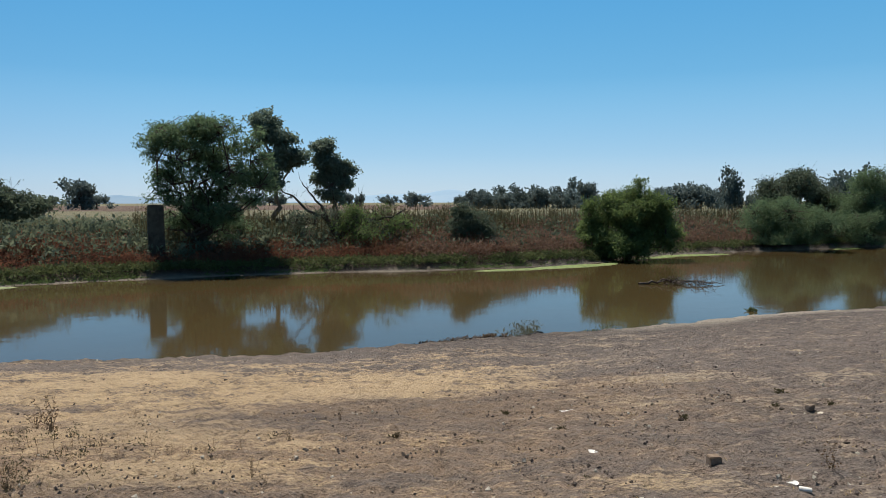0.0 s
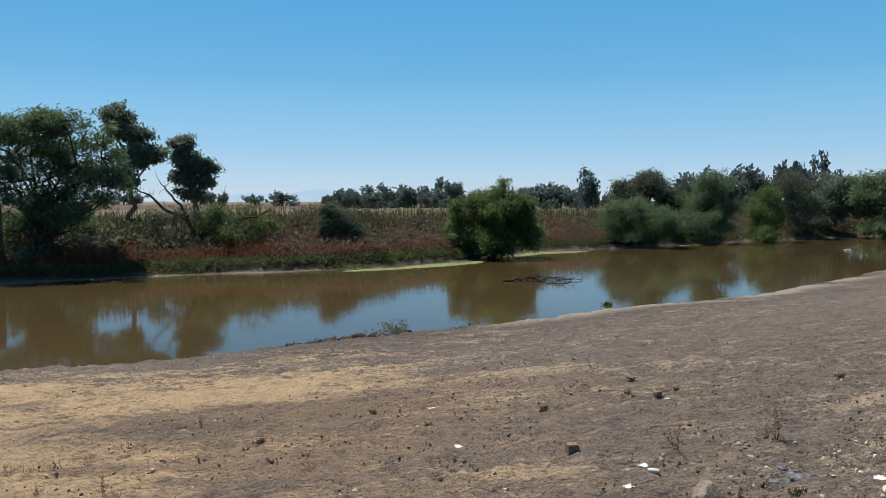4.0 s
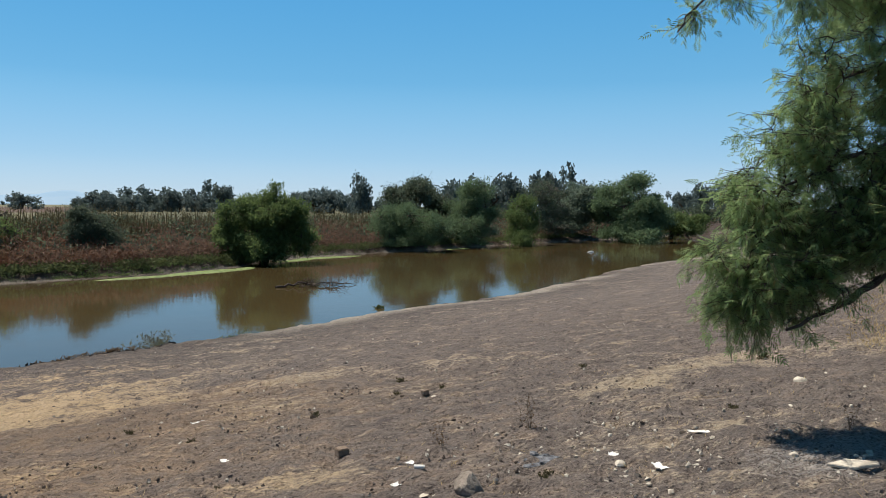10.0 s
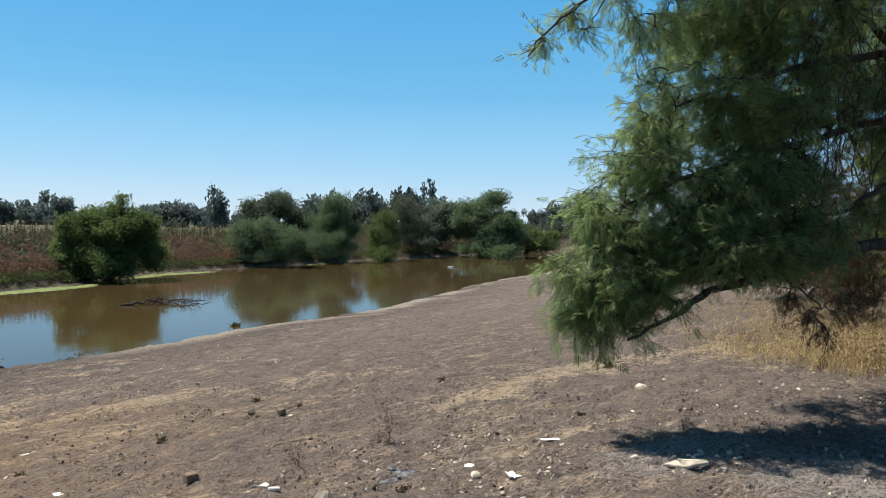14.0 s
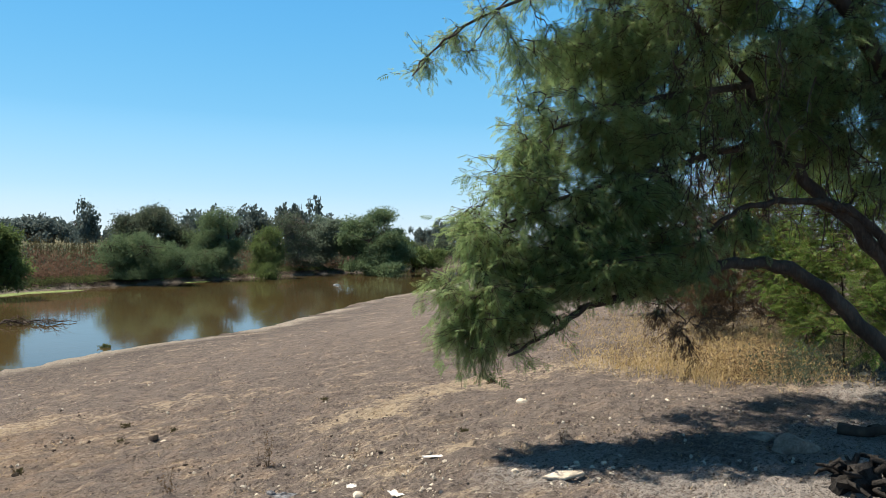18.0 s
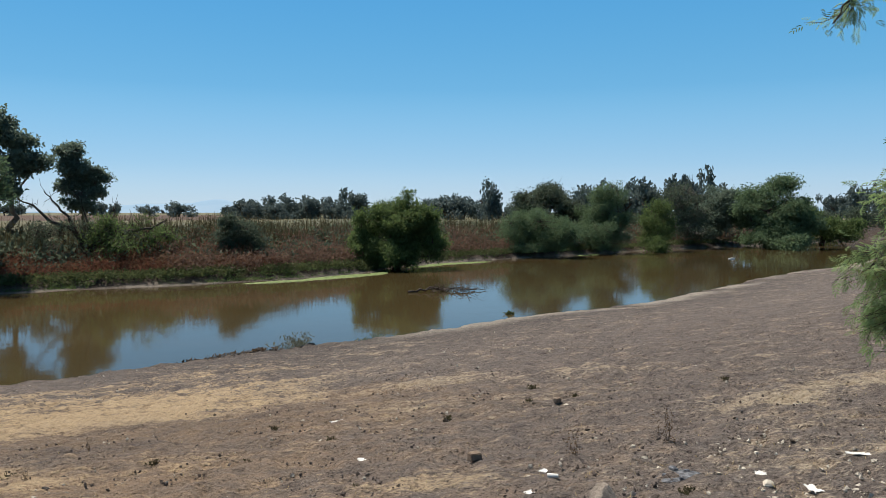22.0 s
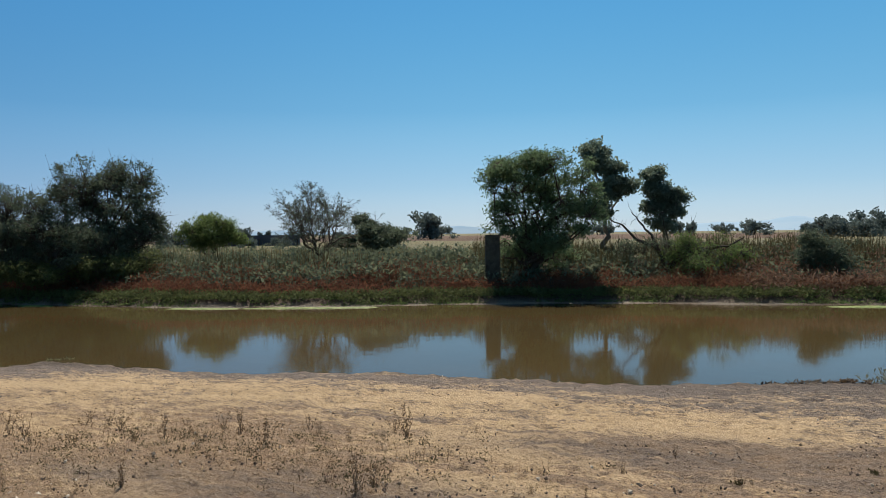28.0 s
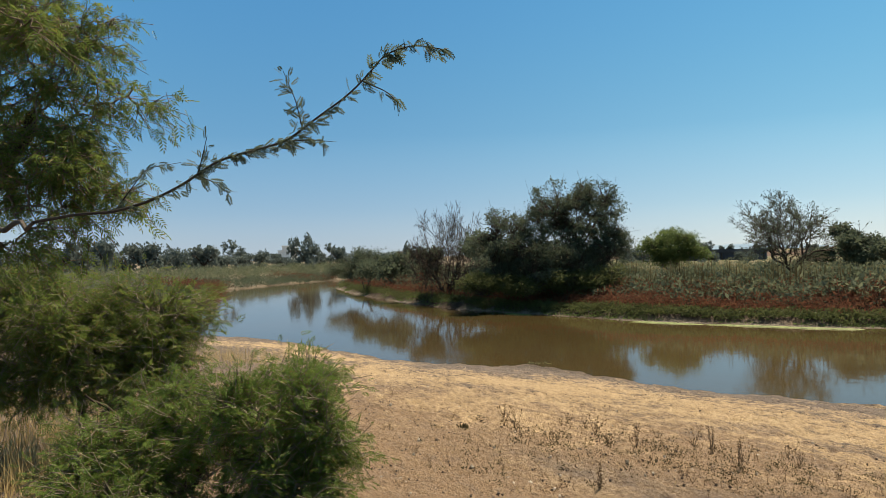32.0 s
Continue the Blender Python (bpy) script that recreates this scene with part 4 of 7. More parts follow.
rng = np.random.default_rng(101)
weeds("low_plants", rng, bank_places(rng, 5000, 0.8, 1.9, patch=0.40), 0.27, 0.15, 18, 0.11, LEAF_LOW, "dense low green plants along the water's edge", category="plants")
weeds("red_weeds", rng, bank_places(rng, 4600, 1.7, 5.0, patch=0.58, x_hi=3), 0.52, 0.18, 20, 0.155, LEAF_RED, "dry rust-red weeds covering the bank", narrow=True)
weeds("red_weeds", rng, bank_places(rng, 2200, 1.5, 5.8, patch=0.50, x_hi=-13), 0.55, 0.2, 20, 0.16, LEAF_RED, "dry rust-red weeds on the upstream part of the far bank", narrow=True)
weeds("rusty_weeds", rng, bank_places(rng, 3000, 1.4, 6.5, patch=0.56, x_lo=-2), 0.75, 0.22, 24, 0.19, LEAF_RUSTY, "withered rust-brown weeds on the bank down the river", narrow=True)
brown_roots = np.concatenate([bank_places(rng, 2000, 1.6, 7.5, patch=0.52, x_lo=-6), bank_places(rng, 700, 1.6, 7.5, patch=0.52, x_hi=-6)])
weeds("brown_weeds", rng, brown_roots, 0.65, 0.22, 24, 0.125, LEAF_BROWN, "dry brown weeds on the slope of the bank", narrow=True)
weeds("green_weeds", rng, bank_places(rng, 2200, 3.4, 8.0, patch=0.6), 0.62, 0.26, 18, 0.27, LEAF_GREY, "broad-leaved grey-green weeds at the top of the bank")
weeds("dark_weeds", rng, bank_places(rng, 2600, 2.6, 7.5, x_hi=40, patch=0.53), 0.7, 0.24, 26, 0.17, LEAF_OLIVE, "dark leafy weeds on the far bank")
weeds("grey_weeds", rng, bank_places(rng, 700, 5.5, 9.0, x_hi=-9), 0.65, 0.10, 34, 0.13, LEAF_GREY, "tall grey-green weeds at the field's edge", narrow=True, upright=1.0)
blades("grey_stalks", rng, bank_places(rng, 2400, 5.0, 8.5, x_hi=-9, patch=0.55), 0.6, 0.028, LEAF_GREY, "tall upright grey-green stalks on the top of the bank", 0.10, "stalks")
blades("weed_stalks", rng, np.concatenate([bank_places(rng, 4400, 4.6, 9.0, x_lo=-14), bank_places(rng, 1200, 4.6, 6.5, x_hi=-14)]), 1.15, 0.026, LEAF_DULL, "tall dry brown weed stalks edging the field", 0.08, "stalks")
blades("field_grass", rng, bank_places(rng, 9000, 9.5, 30, x_hi=14), 0.25, 0.02, FIELD_STRAW, "pale dry grass of the field", 0.2)
weeds("stalk_leaves", rng, bank_places(rng, 1200, 5.2, 8.8, patch=0.42, x_lo=-14), 1.1, 0.16, 26, 0.15, LEAF_DULL, "dull brown-green leafy weeds edging the field", narrow=True, upright=0.7)
weeds("field_weeds", rng, bank_places(rng, 500, 9, 34), 0.5, 0.2, 30, 0.14, LEAF_GREY, "scattered grey-green weeds in the field")
# creeping plants and mud along the edge
weeds("edge_plants", rng, bank_places(rng, 1500, 0.5, 1.1, patch=0.6), 0.08, 0.14, 16, 0.08, LEAF_BRIGHT, "small bright green creepers at the waterline", category="plants")


def mat_of_algae(name, centre, a, b, turn, seed, label="bright green algae mat floating at the water's edge"):
    """A thin ragged raft lying on the water."""
    r = np.random.default_rng(seed)
    m, k = 72, 6
    t = np.linspace(0, 2 * np.pi, m, endpoint=False)
    edge = 1 + 0.35 * (fbm(np.cos(t) * 2 + seed, np.sin(t) * 2, 4, seed) - 0.5) + r.normal(0, 0.04, m)
    V = [(0, 0, 0.03)]
    for q in range(1, k + 1):
        z = 0.03 * (1 - (q / k) ** 3) + r.normal(0, 0.006, m) - (0.02 if q == k else 0)
        V += list(np.c_[np.cos(t) * a * edge * q / k, np.sin(t) * b * edge * q / k, z])
    Fc = [(0, 1 + i, 1 + (i + 1) % m) for i in range(m)]
    for q in range(k - 1):
        for i in range(m):
            p0, p1 = 1 + q * m + i, 1 + q * m + (i + 1) % m
            Fc += [(p0, p0 + m, p1 + m), (p0, p1 + m, p1)]
    ob = thing(name, (centre[0], centre[1], WATER_Z + 0.004), label, "algae", data=mesh_of(name, V, Fc, ALGAE, True))
    ob.rotation_euler[2] = radians(turn)
    return ob


def shore_at(angle, off):
    """The place where the far shore is met in that direction, off metres into the water."""
    d = np.linspace(26, 110, 1700)
    x, y = -np.sin(radians(angle)) * d, np.cos(radians(angle)) * d
    df = terrain(x, y)[2]
    k = np.argmax((df > -off) & (d > 27))
    return x[k], y[k]


ALGAE_AT = [(-10.0, 0.45, 2.6, 0.62, 30), (-5.3, 0.3, 1.8, 0.36, 20), (-18.6, 0.4, 2.6, 0.45, 20), (-37.3, 0.6, 3.6, 0.6, 16), (43.0, 0.1, 1.6, 0.25, 18), (36.5, 0.1, 2.0, 0.18, 24), (32.5, 0.1, 1.4, 0.18, 28), (53.5, 0.2, 1.0, 0.3, 8), (-28.5, 0.3, 1.2, 0.4, 20), (-16.0, 0.4, 1.4, 0.35, 28), (-12.4, 0.5, 1.0, 0.4, 50)]
for k, (angle, off, a, b, turn) in enumerate(ALGAE_AT):
    mat_of_algae("algae_mat", shore_at(angle, off), a, b, turn, 200 + k)

# ---------------------------------------------------------------- the mesquites near the camera


def sprays(rng, paths, per_m, size, droop=0.5, low=True, jitter=0.02):
    """Leaves set along thin twigs, pointing outwards and down, their flat side mostly to the sky."""
    pos, axis = [], []
    for pts, _ in paths:
        pts = np.asarray(pts)
        seg = np.diff(pts, axis=0)
        ln = np.linalg.norm(seg, axis=1)
        n = max(2, int(ln.sum() * per_m + rng.random()))
        k = rng.choice(len(seg), n, p=ln / ln.sum())
        pos.append(pts[k] + seg[k] * rng.random(n)[:, None])
        a = directions(rng, n) * 0.75 + seg[k] / ln[k][:, None] * 0.8
        a[:, 2] -= droop
        axis.append(a / np.linalg.norm(a, axis=1)[:, None])
    pos, axis = np.concatenate(pos), np.concatenate(axis)
    pos = pos + rng.normal(0, jitter, pos.shape)
    if not low:
        return stamp(FEATHER_V, FEATHER_F, pos, frames_of(rng, axis), size * rng.uniform(0.6, 1.25, len(pos)))
    side = np.cross(directions(rng, len(pos)) * 0.8 + [0, 0, 1], axis)
    side /= np.linalg.norm(side, axis=1)[:, None] + 1e-9
    return stamp(FROND_V, FROND_F, pos, np.stack([axis, side, np.cross(axis, side)], 2), size * rng.uniform(0.6, 1.3, len(pos)))


def mesquite(name, base, limbs, lobes, leaf_mat, label, clumps, twigs, per_m, size, seed, twig_len=0.45, trunk=None, category="tree", low=True, shell=0.5, droop=0.5, hang=0.25, twig_r=0.004, root=None, wood=None, even=0.65):
    """A feathery tree or bush: given limbs (each a list of points and a radius), lobes of foliage."""
    rng = np.random.default_rng(seed)
    if root is None:
        root = thing(name, (base[0], base[1], ground_z(*base) - 0.05), label, category)
    off = np.array(root.location)
    nodes, radii = [], []
    for pts, r0, r1 in limbs:
        pts = np.array(pts, float) - off
        s = np.linspace(0, len(pts) - 1, 4 * len(pts))
        fine = np.stack([np.interp(s, np.arange(len(pts)), pts[:, c]) for c in range(3)], 1)
        sm = fine.copy()
        for _ in range(4):
            sm[1:-1] = (sm[:-2] + 2 * sm[1:-1] + sm[2:]) / 4
        sm[1:-1] += rng.normal(0, 0.012, sm[1:-1].shape)
        rad = np.linspace(r0, r1, len(sm)) * (1 + rng.normal(0, 0.05, len(sm)))
        part("trunk" if r0 > 0.1 else "limb", mesh_of("limb", *tubes([(sm, rad)], 9 if r0 > 0.05 else 6), BARK, True), root)
        nodes.append(sm), radii.append(rad)
    nodes, radii = np.concatenate(nodes), np.concatenate(radii)
    lob = np.array([(x - off[0], y - off[1], z - off[2], r, rz) for x, y, z, r, rz in lobes])
    sub = [lob * [1, 1, 1, 0.7, 0.7]]
    for lo in lob:
        d = directions(rng, 7)
        q = rng.uniform(0.28, 0.45, 7)
        sub.append(np.c_[lo[:3] + d * lo[[3, 3, 4]] * 0.75, lo[3] * q, lo[4] * q])
    c, _ = lobes_points(rng, np.concatenate(sub), clumps, shell, even)
    c[:, 2] = np.maximum(c[:, 2], 0.1)
    branch, fine_twigs = [], []
    order = np.argsort([((nodes - q) ** 2).sum(1).min() for q in c])
    net, net_r = list(nodes), list(radii)
    arr, arr_r = np.array(net), np.array(net_r)
    for q in c[order]:
        k = np.argmin(((arr - q) ** 2).sum(1))
        p, r = bent(rng, arr[k], q, max(twig_r * 1.6, min(0.02, arr_r[k] * 0.6)), twig_r, 5, 0.1, 0.06)
        branch.append((p, r))
        arr, arr_r = np.concatenate([arr, p[1:]]), np.concatenate([arr_r, r[1:]])
        for _ in range(twigs):
            d = directions(rng, 1)[0] * [0.8, 0.8, 0.5] + (q - p[0]) / (np.linalg.norm(q - p[0]) + 1e-6) * 0.6 + [0, 0, -hang]
            e = p[2 + rng.integers(3)]
            fine_twigs.append(bent(rng, e, e + d * twig_len * rng.uniform(0.4, 1.2), twig_r * 0.7, twig_r * 0.35, 3, 0.1))
    tagged(part("twig_work", mesh_of("twig_work", *tubes(branch + fine_twigs, 3), wood or BARK, True), root), kind="stuff")
    v, f = sprays(rng, fine_twigs, per_m, size, droop, low)
    v[:, 2] = np.maximum(v[:, 2], 0.02)
    part("crown", mesh_of("crown", v, f, leaf_mat), root)
    return root


big_mesquite = mesquite("mesquite_tree", (8.5, 1.1),
         [([(8.5, 1.1, -0.1), (8.3, 1.35, 0.3), (8.01, 1.73, 0.67), (7.62, 2.05, 1.19), (7.21, 2.38, 1.48), (6.76, 2.71, 1.50), (5.95, 3.03, 1.22), (5.34, 3.28, 1.16), (5.04, 3.37, 0.91), (4.70, 3.58, 0.73)], 0.105, 0.010),
          ([(8.45, 1.2, 0.1), (8.3, 1.5, 0.9), (7.91, 1.73, 1.81), (7.51, 2.08, 2.06), (7.09, 2.40, 2.06), (6.66, 2.70, 1.92), (6.40, 2.80, 1.70), (5.87, 3.17, 1.59)], 0.062, 0.008),
          ([(8.4, 1.5, 1.0), (7.76, 1.91, 1.85), (7.57, 2.24, 2.14), (7.17, 2.48, 2.61), (6.82, 2.57, 3.08), (6.37, 2.85, 3.58), (5.80, 3.30, 3.87)], 0.085, 0.012),
          ([(8.5, 1.3, 1.2), (7.74, 1.57, 2.85), (7.29, 1.74, 3.49), (6.76, 2.14, 4.01), (5.73, 3.01, 4.40)], 0.12, 0.02),
          ([(6.82, 2.57, 3.08), (6.01, 3.12, 2.91), (5.17, 3.53, 2.55)], 0.04, 0.008),
          ([(7.17, 2.48, 2.61), (6.21, 2.95, 2.34), (5.23, 3.44, 2.00), (4.64, 3.73, 1.70)], 0.04, 0.008),
          ([(5.80, 3.30, 3.87), (5.02, 3.57, 3.68), (4.49, 3.76, 3.36), (4.09, 3.89, 3.06), (3.92, 3.92, 2.82)], 0.02, 0.004)],
         # lobes above z 4 are out of view, added for the shade they cast
         [(4.95, 3.67, 3.31, 0.22, 0.29), (5.57, 3.48, 3.42, 0.51, 0.41), (6.27, 3.06, 3.40, 0.65, 0.54), (6.79, 2.37, 3.49, 0.67, 0.50), (7.37, 1.85, 3.32, 0.52, 0.64), (5.10, 3.62, 2.60, 0.38, 0.40), (5.79, 3.32, 2.61, 0.56, 0.48), (6.47, 2.87, 2.71, 0.48, 0.48),
          (4.95, 3.66, 1.98, 0.39, 0.37), (5.53, 3.36, 1.92, 0.51, 0.41), (6.18, 3.02, 1.94, 0.44, 0.39), (4.74, 3.69, 1.50, 0.43, 0.29), (5.27, 3.40, 1.44, 0.45, 0.28), (4.61, 3.69, 1.08, 0.29, 0.24), (4.52, 3.72, 0.84, 0.17, 0.20), (5.89, 3.13, 1.45, 0.43, 0.25),
          (7.35, 2.26, 2.92, 0.53, 0.41), (7.78, 1.84, 2.57, 0.48, 0.42), (7.01, 2.62, 2.34, 0.34, 0.28), (6.87, 2.71, 1.82, 0.28, 0.22), (7.69, 4.02, 3.10, 0.60, 0.53), (8.43, 3.38, 3.52, 0.77, 0.63), (9.10, 2.70, 3.67, 0.88, 0.80), (7.34, 3.81, 2.25, 0.44, 0.37), (5.10, 3.63, 4.08, 0.46, 0.46), (5.91, 3.11, 4.29, 0.81, 0.59), (6.92, 2.29, 4.39, 0.94, 0.64), (7.73, 1.60, 4.16, 0.75, 0.87), (7.98, 1.40, 3.12, 0.56, 0.80), (6.53, 4.02, 3.33, 0.59, 0.53), (7.05, 3.51, 3.75, 0.67, 0.55), (7.69, 3.07, 2.89, 0.50, 0.44), (6.22, 4.13, 2.57, 0.40, 0.34), (4.73, 3.62, 1.30, 0.36, 0.27), (4.51, 3.74, 1.04, 0.26, 0.22), (4.98, 3.46, 1.03, 0.27, 0.16), (4.38, 3.81, 1.30, 0.20, 0.22), (4.64, 3.73, 1.75, 0.27, 0.22), (8.07, 2.64, 2.66, 0.58, 0.38),
          (4.95, 3.58, 1.08, 0.24, 0.20), (5.26, 3.23, 1.42, 0.33, 0.20), (5.44, 2.92, 1.45, 0.28, 0.16), (4.80, 3.78, 1.01, 0.22, 0.26), (4.86, 3.66, 0.80, 0.14, 0.12), (5.91, 2.88, 1.41, 0.30, 0.25), (5.99, 2.72, 1.69, 0.27, 0.22), (5.74, 3.21, 1.64, 0.39, 0.30),
          (5.24, 3.41, 1.62, 0.33, 0.28), (5.11, 3.60, 2.13, 0.26, 0.35), (5.11, 3.60, 1.44, 0.28, 0.28), (5.65, 3.32, 1.97, 0.39, 0.34), (5.76, 3.13, 2.26, 0.30, 0.34), (5.70, 3.24, 1.45, 0.30, 0.25), (5.56, 3.47, 2.54, 0.30, 0.30), (6.9, 2.9, 4.95, 0.9, 0.45), (7.8, 2.4, 5.0, 1.0, 0.5), (7.4, 1.6, 5.2, 1.0, 0.5)],
         LEAF_MESQUITE_SHADE, "large feathery green mesquite tree with low arching dark limbs", 3700, 6, 16, 0.09, 301, 0.25, hang=0.3, even=0.64)
# the twigs that hang out from its upper edge
mesquite("mesquite_tree", (8.5, 1.1),
         [([(5.02, 3.57, 3.68), (4.48, 3.76, 3.38), (4.20, 3.85, 3.14), (3.92, 3.92, 2.82)], 0.008, 0.003), ([(4.78, 3.72, 3.56), (4.49, 3.76, 3.23), (4.33, 3.78, 2.98)], 0.006, 0.003)],
         [(4.27, 3.85, 3.22, 0.13, 0.08), (4.06, 3.92, 3.00, 0.08, 0.08), (3.97, 3.94, 2.88, 0.04, 0.05), (4.36, 3.75, 3.07, 0.05, 0.10), (4.58, 3.73, 3.38, 0.14, 0.12)], LEAF_MESQUITE_SHADE, "", 34, 4, 22, 0.075, 302, 0.18, root=big_mesquite)

# withered brown leaves caught under the lowest limb
mesquite("mesquite_tree", (8.5, 1.1), [([(5.95, 3.03, 1.22), (5.90, 2.85, 1.12), (5.92, 2.70, 0.98)], 0.012, 0.005)],
         [(5.83, 2.83, 1.11, 0.19, 0.15), (5.95, 2.57, 1.01, 0.14, 0.19), (5.90, 2.68, 0.82, 0.11, 0.15)], LEAF_BROWN, "", 30, 4, 26, 0.055, 307, 0.15, root=big_mesquite, hang=0.7)


def hanging_twigs():
    """Bare dark twigs that trail from the inner limbs."""
    r = np.random.default_rng(308)
    o = np.array(big_mesquite.location)
    paths = []
    for _ in range(330):
        top = np.array([r.uniform(5.9, 8.4), 0, r.uniform(2.1, 4.2)])
        top[1] = 3.05 - 0.62 * (top[0] - 6.0) + r.normal(0, 0.35)
        ln = r.uniform(0.25, 0.75)
        end = top + [r.normal(0, 0.16), r.normal(0, 0.16), -ln]
        p, w = bent(r, top - o, end - o, 0.0065, 0.002, 6, 0.07)
        paths.append((p, w))
        for _ in range(3):
            k = r.integers(1, 5)
            paths.append(bent(r, p[k], p[k] + r.normal(0, 0.10, 3) + [0, 0, -0.12], 0.0035, 0.0014, 4, 0.1))
    tagged(part("hanging_twig", mesh_of("hanging_twig", *tubes(paths, 4), BARK, True), big_mesquite, "bare trailing twigs"), kind="stuff")


hanging_twigs()

# ---------------------------------------------------------------- the mesquite and bushes upstream of the camera
left_mesquite = mesquite("mesquite_tree", (-6.2, -1.6),
         [([(-6.2, -1.6, -0.1), (-6.0, -1.2, 0.8), (-5.6, -0.6, 1.6), (-4.73, -0.04, 2.03), (-4.52, 0.11, 2.39)], 0.11, 0.03),
          ([(-5.6, -0.6, 1.6), (-4.33, -0.14, 1.72), (-3.43, -0.05, 1.74), (-2.68, 0.03, 1.73)], 0.022, 0.006)],
         [(-4.32, 0.11, 2.67, 0.36, 0.30), (-4.21, 0.33, 2.55, 0.22, 0.22), (-4.32, 0.10, 2.27, 0.35, 0.23), (-4.21, 0.35, 2.24, 0.19, 0.19), (-4.29, 0.47, 2.79, 0.10, 0.10), (-4.18, 0.53, 2.57, 0.10, 0.13), (-4.18, 0.57, 2.40, 0.08, 0.09), (-4.08, 0.52, 2.21, 0.09, 0.08), (-4.12, 0.23, 2.03, 0.21, 0.12), (-4.00, 0.37, 1.97, 0.18, 0.07), (-4.02, 0.18, 1.86, 0.21, 0.07), (-4.73, -0.23, 2.55, 0.46, 0.53), (-4.53, -0.00, 2.91, 0.35, 0.21), (-4.13, 0.07, 1.97, 0.24, 0.12), (-3.93, 0.04, 1.78, 0.17, 0.07), (-4.03, -0.05, 1.68, 0.18, 0.06), (-4.73, -0.17, 3.30, 0.59, 0.37)],
         LEAF_MESQUITE, "feathery bright green mesquite tree", 420, 5, 22, 0.07, 303, 0.22, hang=0.4, wood=TWIG)
mesquite("mesquite_bush", (-5.63, 0.99),
         [([(-5.63, 0.99, -0.05), (-5.37, 0.73, 0.51), (-5.31, 0.40, 0.78)], 0.03, 0.006), ([(-5.62, 1.02, -0.05), (-5.16, 1.23, 0.44), (-4.94, 1.63, 0.62)], 0.03, 0.006), ([(-5.61, 1.06, -0.05), (-5.42, 1.42, 0.64), (-5.28, 1.55, 0.85)], 0.025, 0.006)],
         [(-5.28, 1.54, 0.57, 0.37, 0.29), (-5.18, 1.16, 0.48, 0.44, 0.32), (-4.91, 1.69, 0.38, 0.30, 0.32), (-5.07, 0.72, 0.43, 0.43, 0.31), (-4.73, 1.29, 0.24, 0.49, 0.23), (-4.75, 1.82, 0.21, 0.16, 0.24), (-4.81, 0.34, 0.35, 0.41, 0.18), (-5.19, 1.81, 0.79, 0.25, 0.08), (-4.58, 1.59, 0.68, 0.20, 0.18), (-4.54, 1.68, 0.46, 0.22, 0.22), (-4.70, 1.22, 0.62, 0.24, 0.2)],
         LEAF_MESQUITE_BLUE, "sprawling feathery green mesquite bush on the dry bank", 760, 5, 24, 0.066, 304, 0.21, category="bush", droop=0.1, hang=-0.1, wood=TWIG_PALE, twig_r=0.0055)
mesquite("mesquite_bush", (-7.70, 0.64),
         [([(-7.70, 0.64, -0.05), (-7.51, 0.51, 0.69), (-7.42, 0.21, 1.12)], 0.04, 0.008), ([(-7.69, 0.69, -0.05), (-7.36, 0.91, 0.72), (-7.21, 1.23, 1.12)], 0.04, 0.008)],
         [(-7.52, 0.34, 1.15, 0.62, 0.39), (-7.35, 0.97, 1.12, 0.55, 0.30), (-7.39, 1.36, 1.04, 0.31, 0.25), (-7.53, 0.04, 0.98, 0.51, 0.51), (-7.29, 0.67, 0.85, 0.66, 0.33), (-7.04, 1.05, 0.69, 0.43, 0.24), (-7.72, 0.22, 1.40, 0.35, 0.14), (-7.71, -0.53, 1.01, 0.64, 0.64), (-7.51, 0.38, 0.51, 0.51, 0.23), (-7.26, 0.94, 0.48, 0.44, 0.22)],
         LEAF_MESQUITE, "dense olive-green mesquite bush", 700, 5, 18, 0.088, 305, 0.30, category="bush", droop=0.1, hang=0.0, wood=TWIG_PALE, twig_r=0.006)


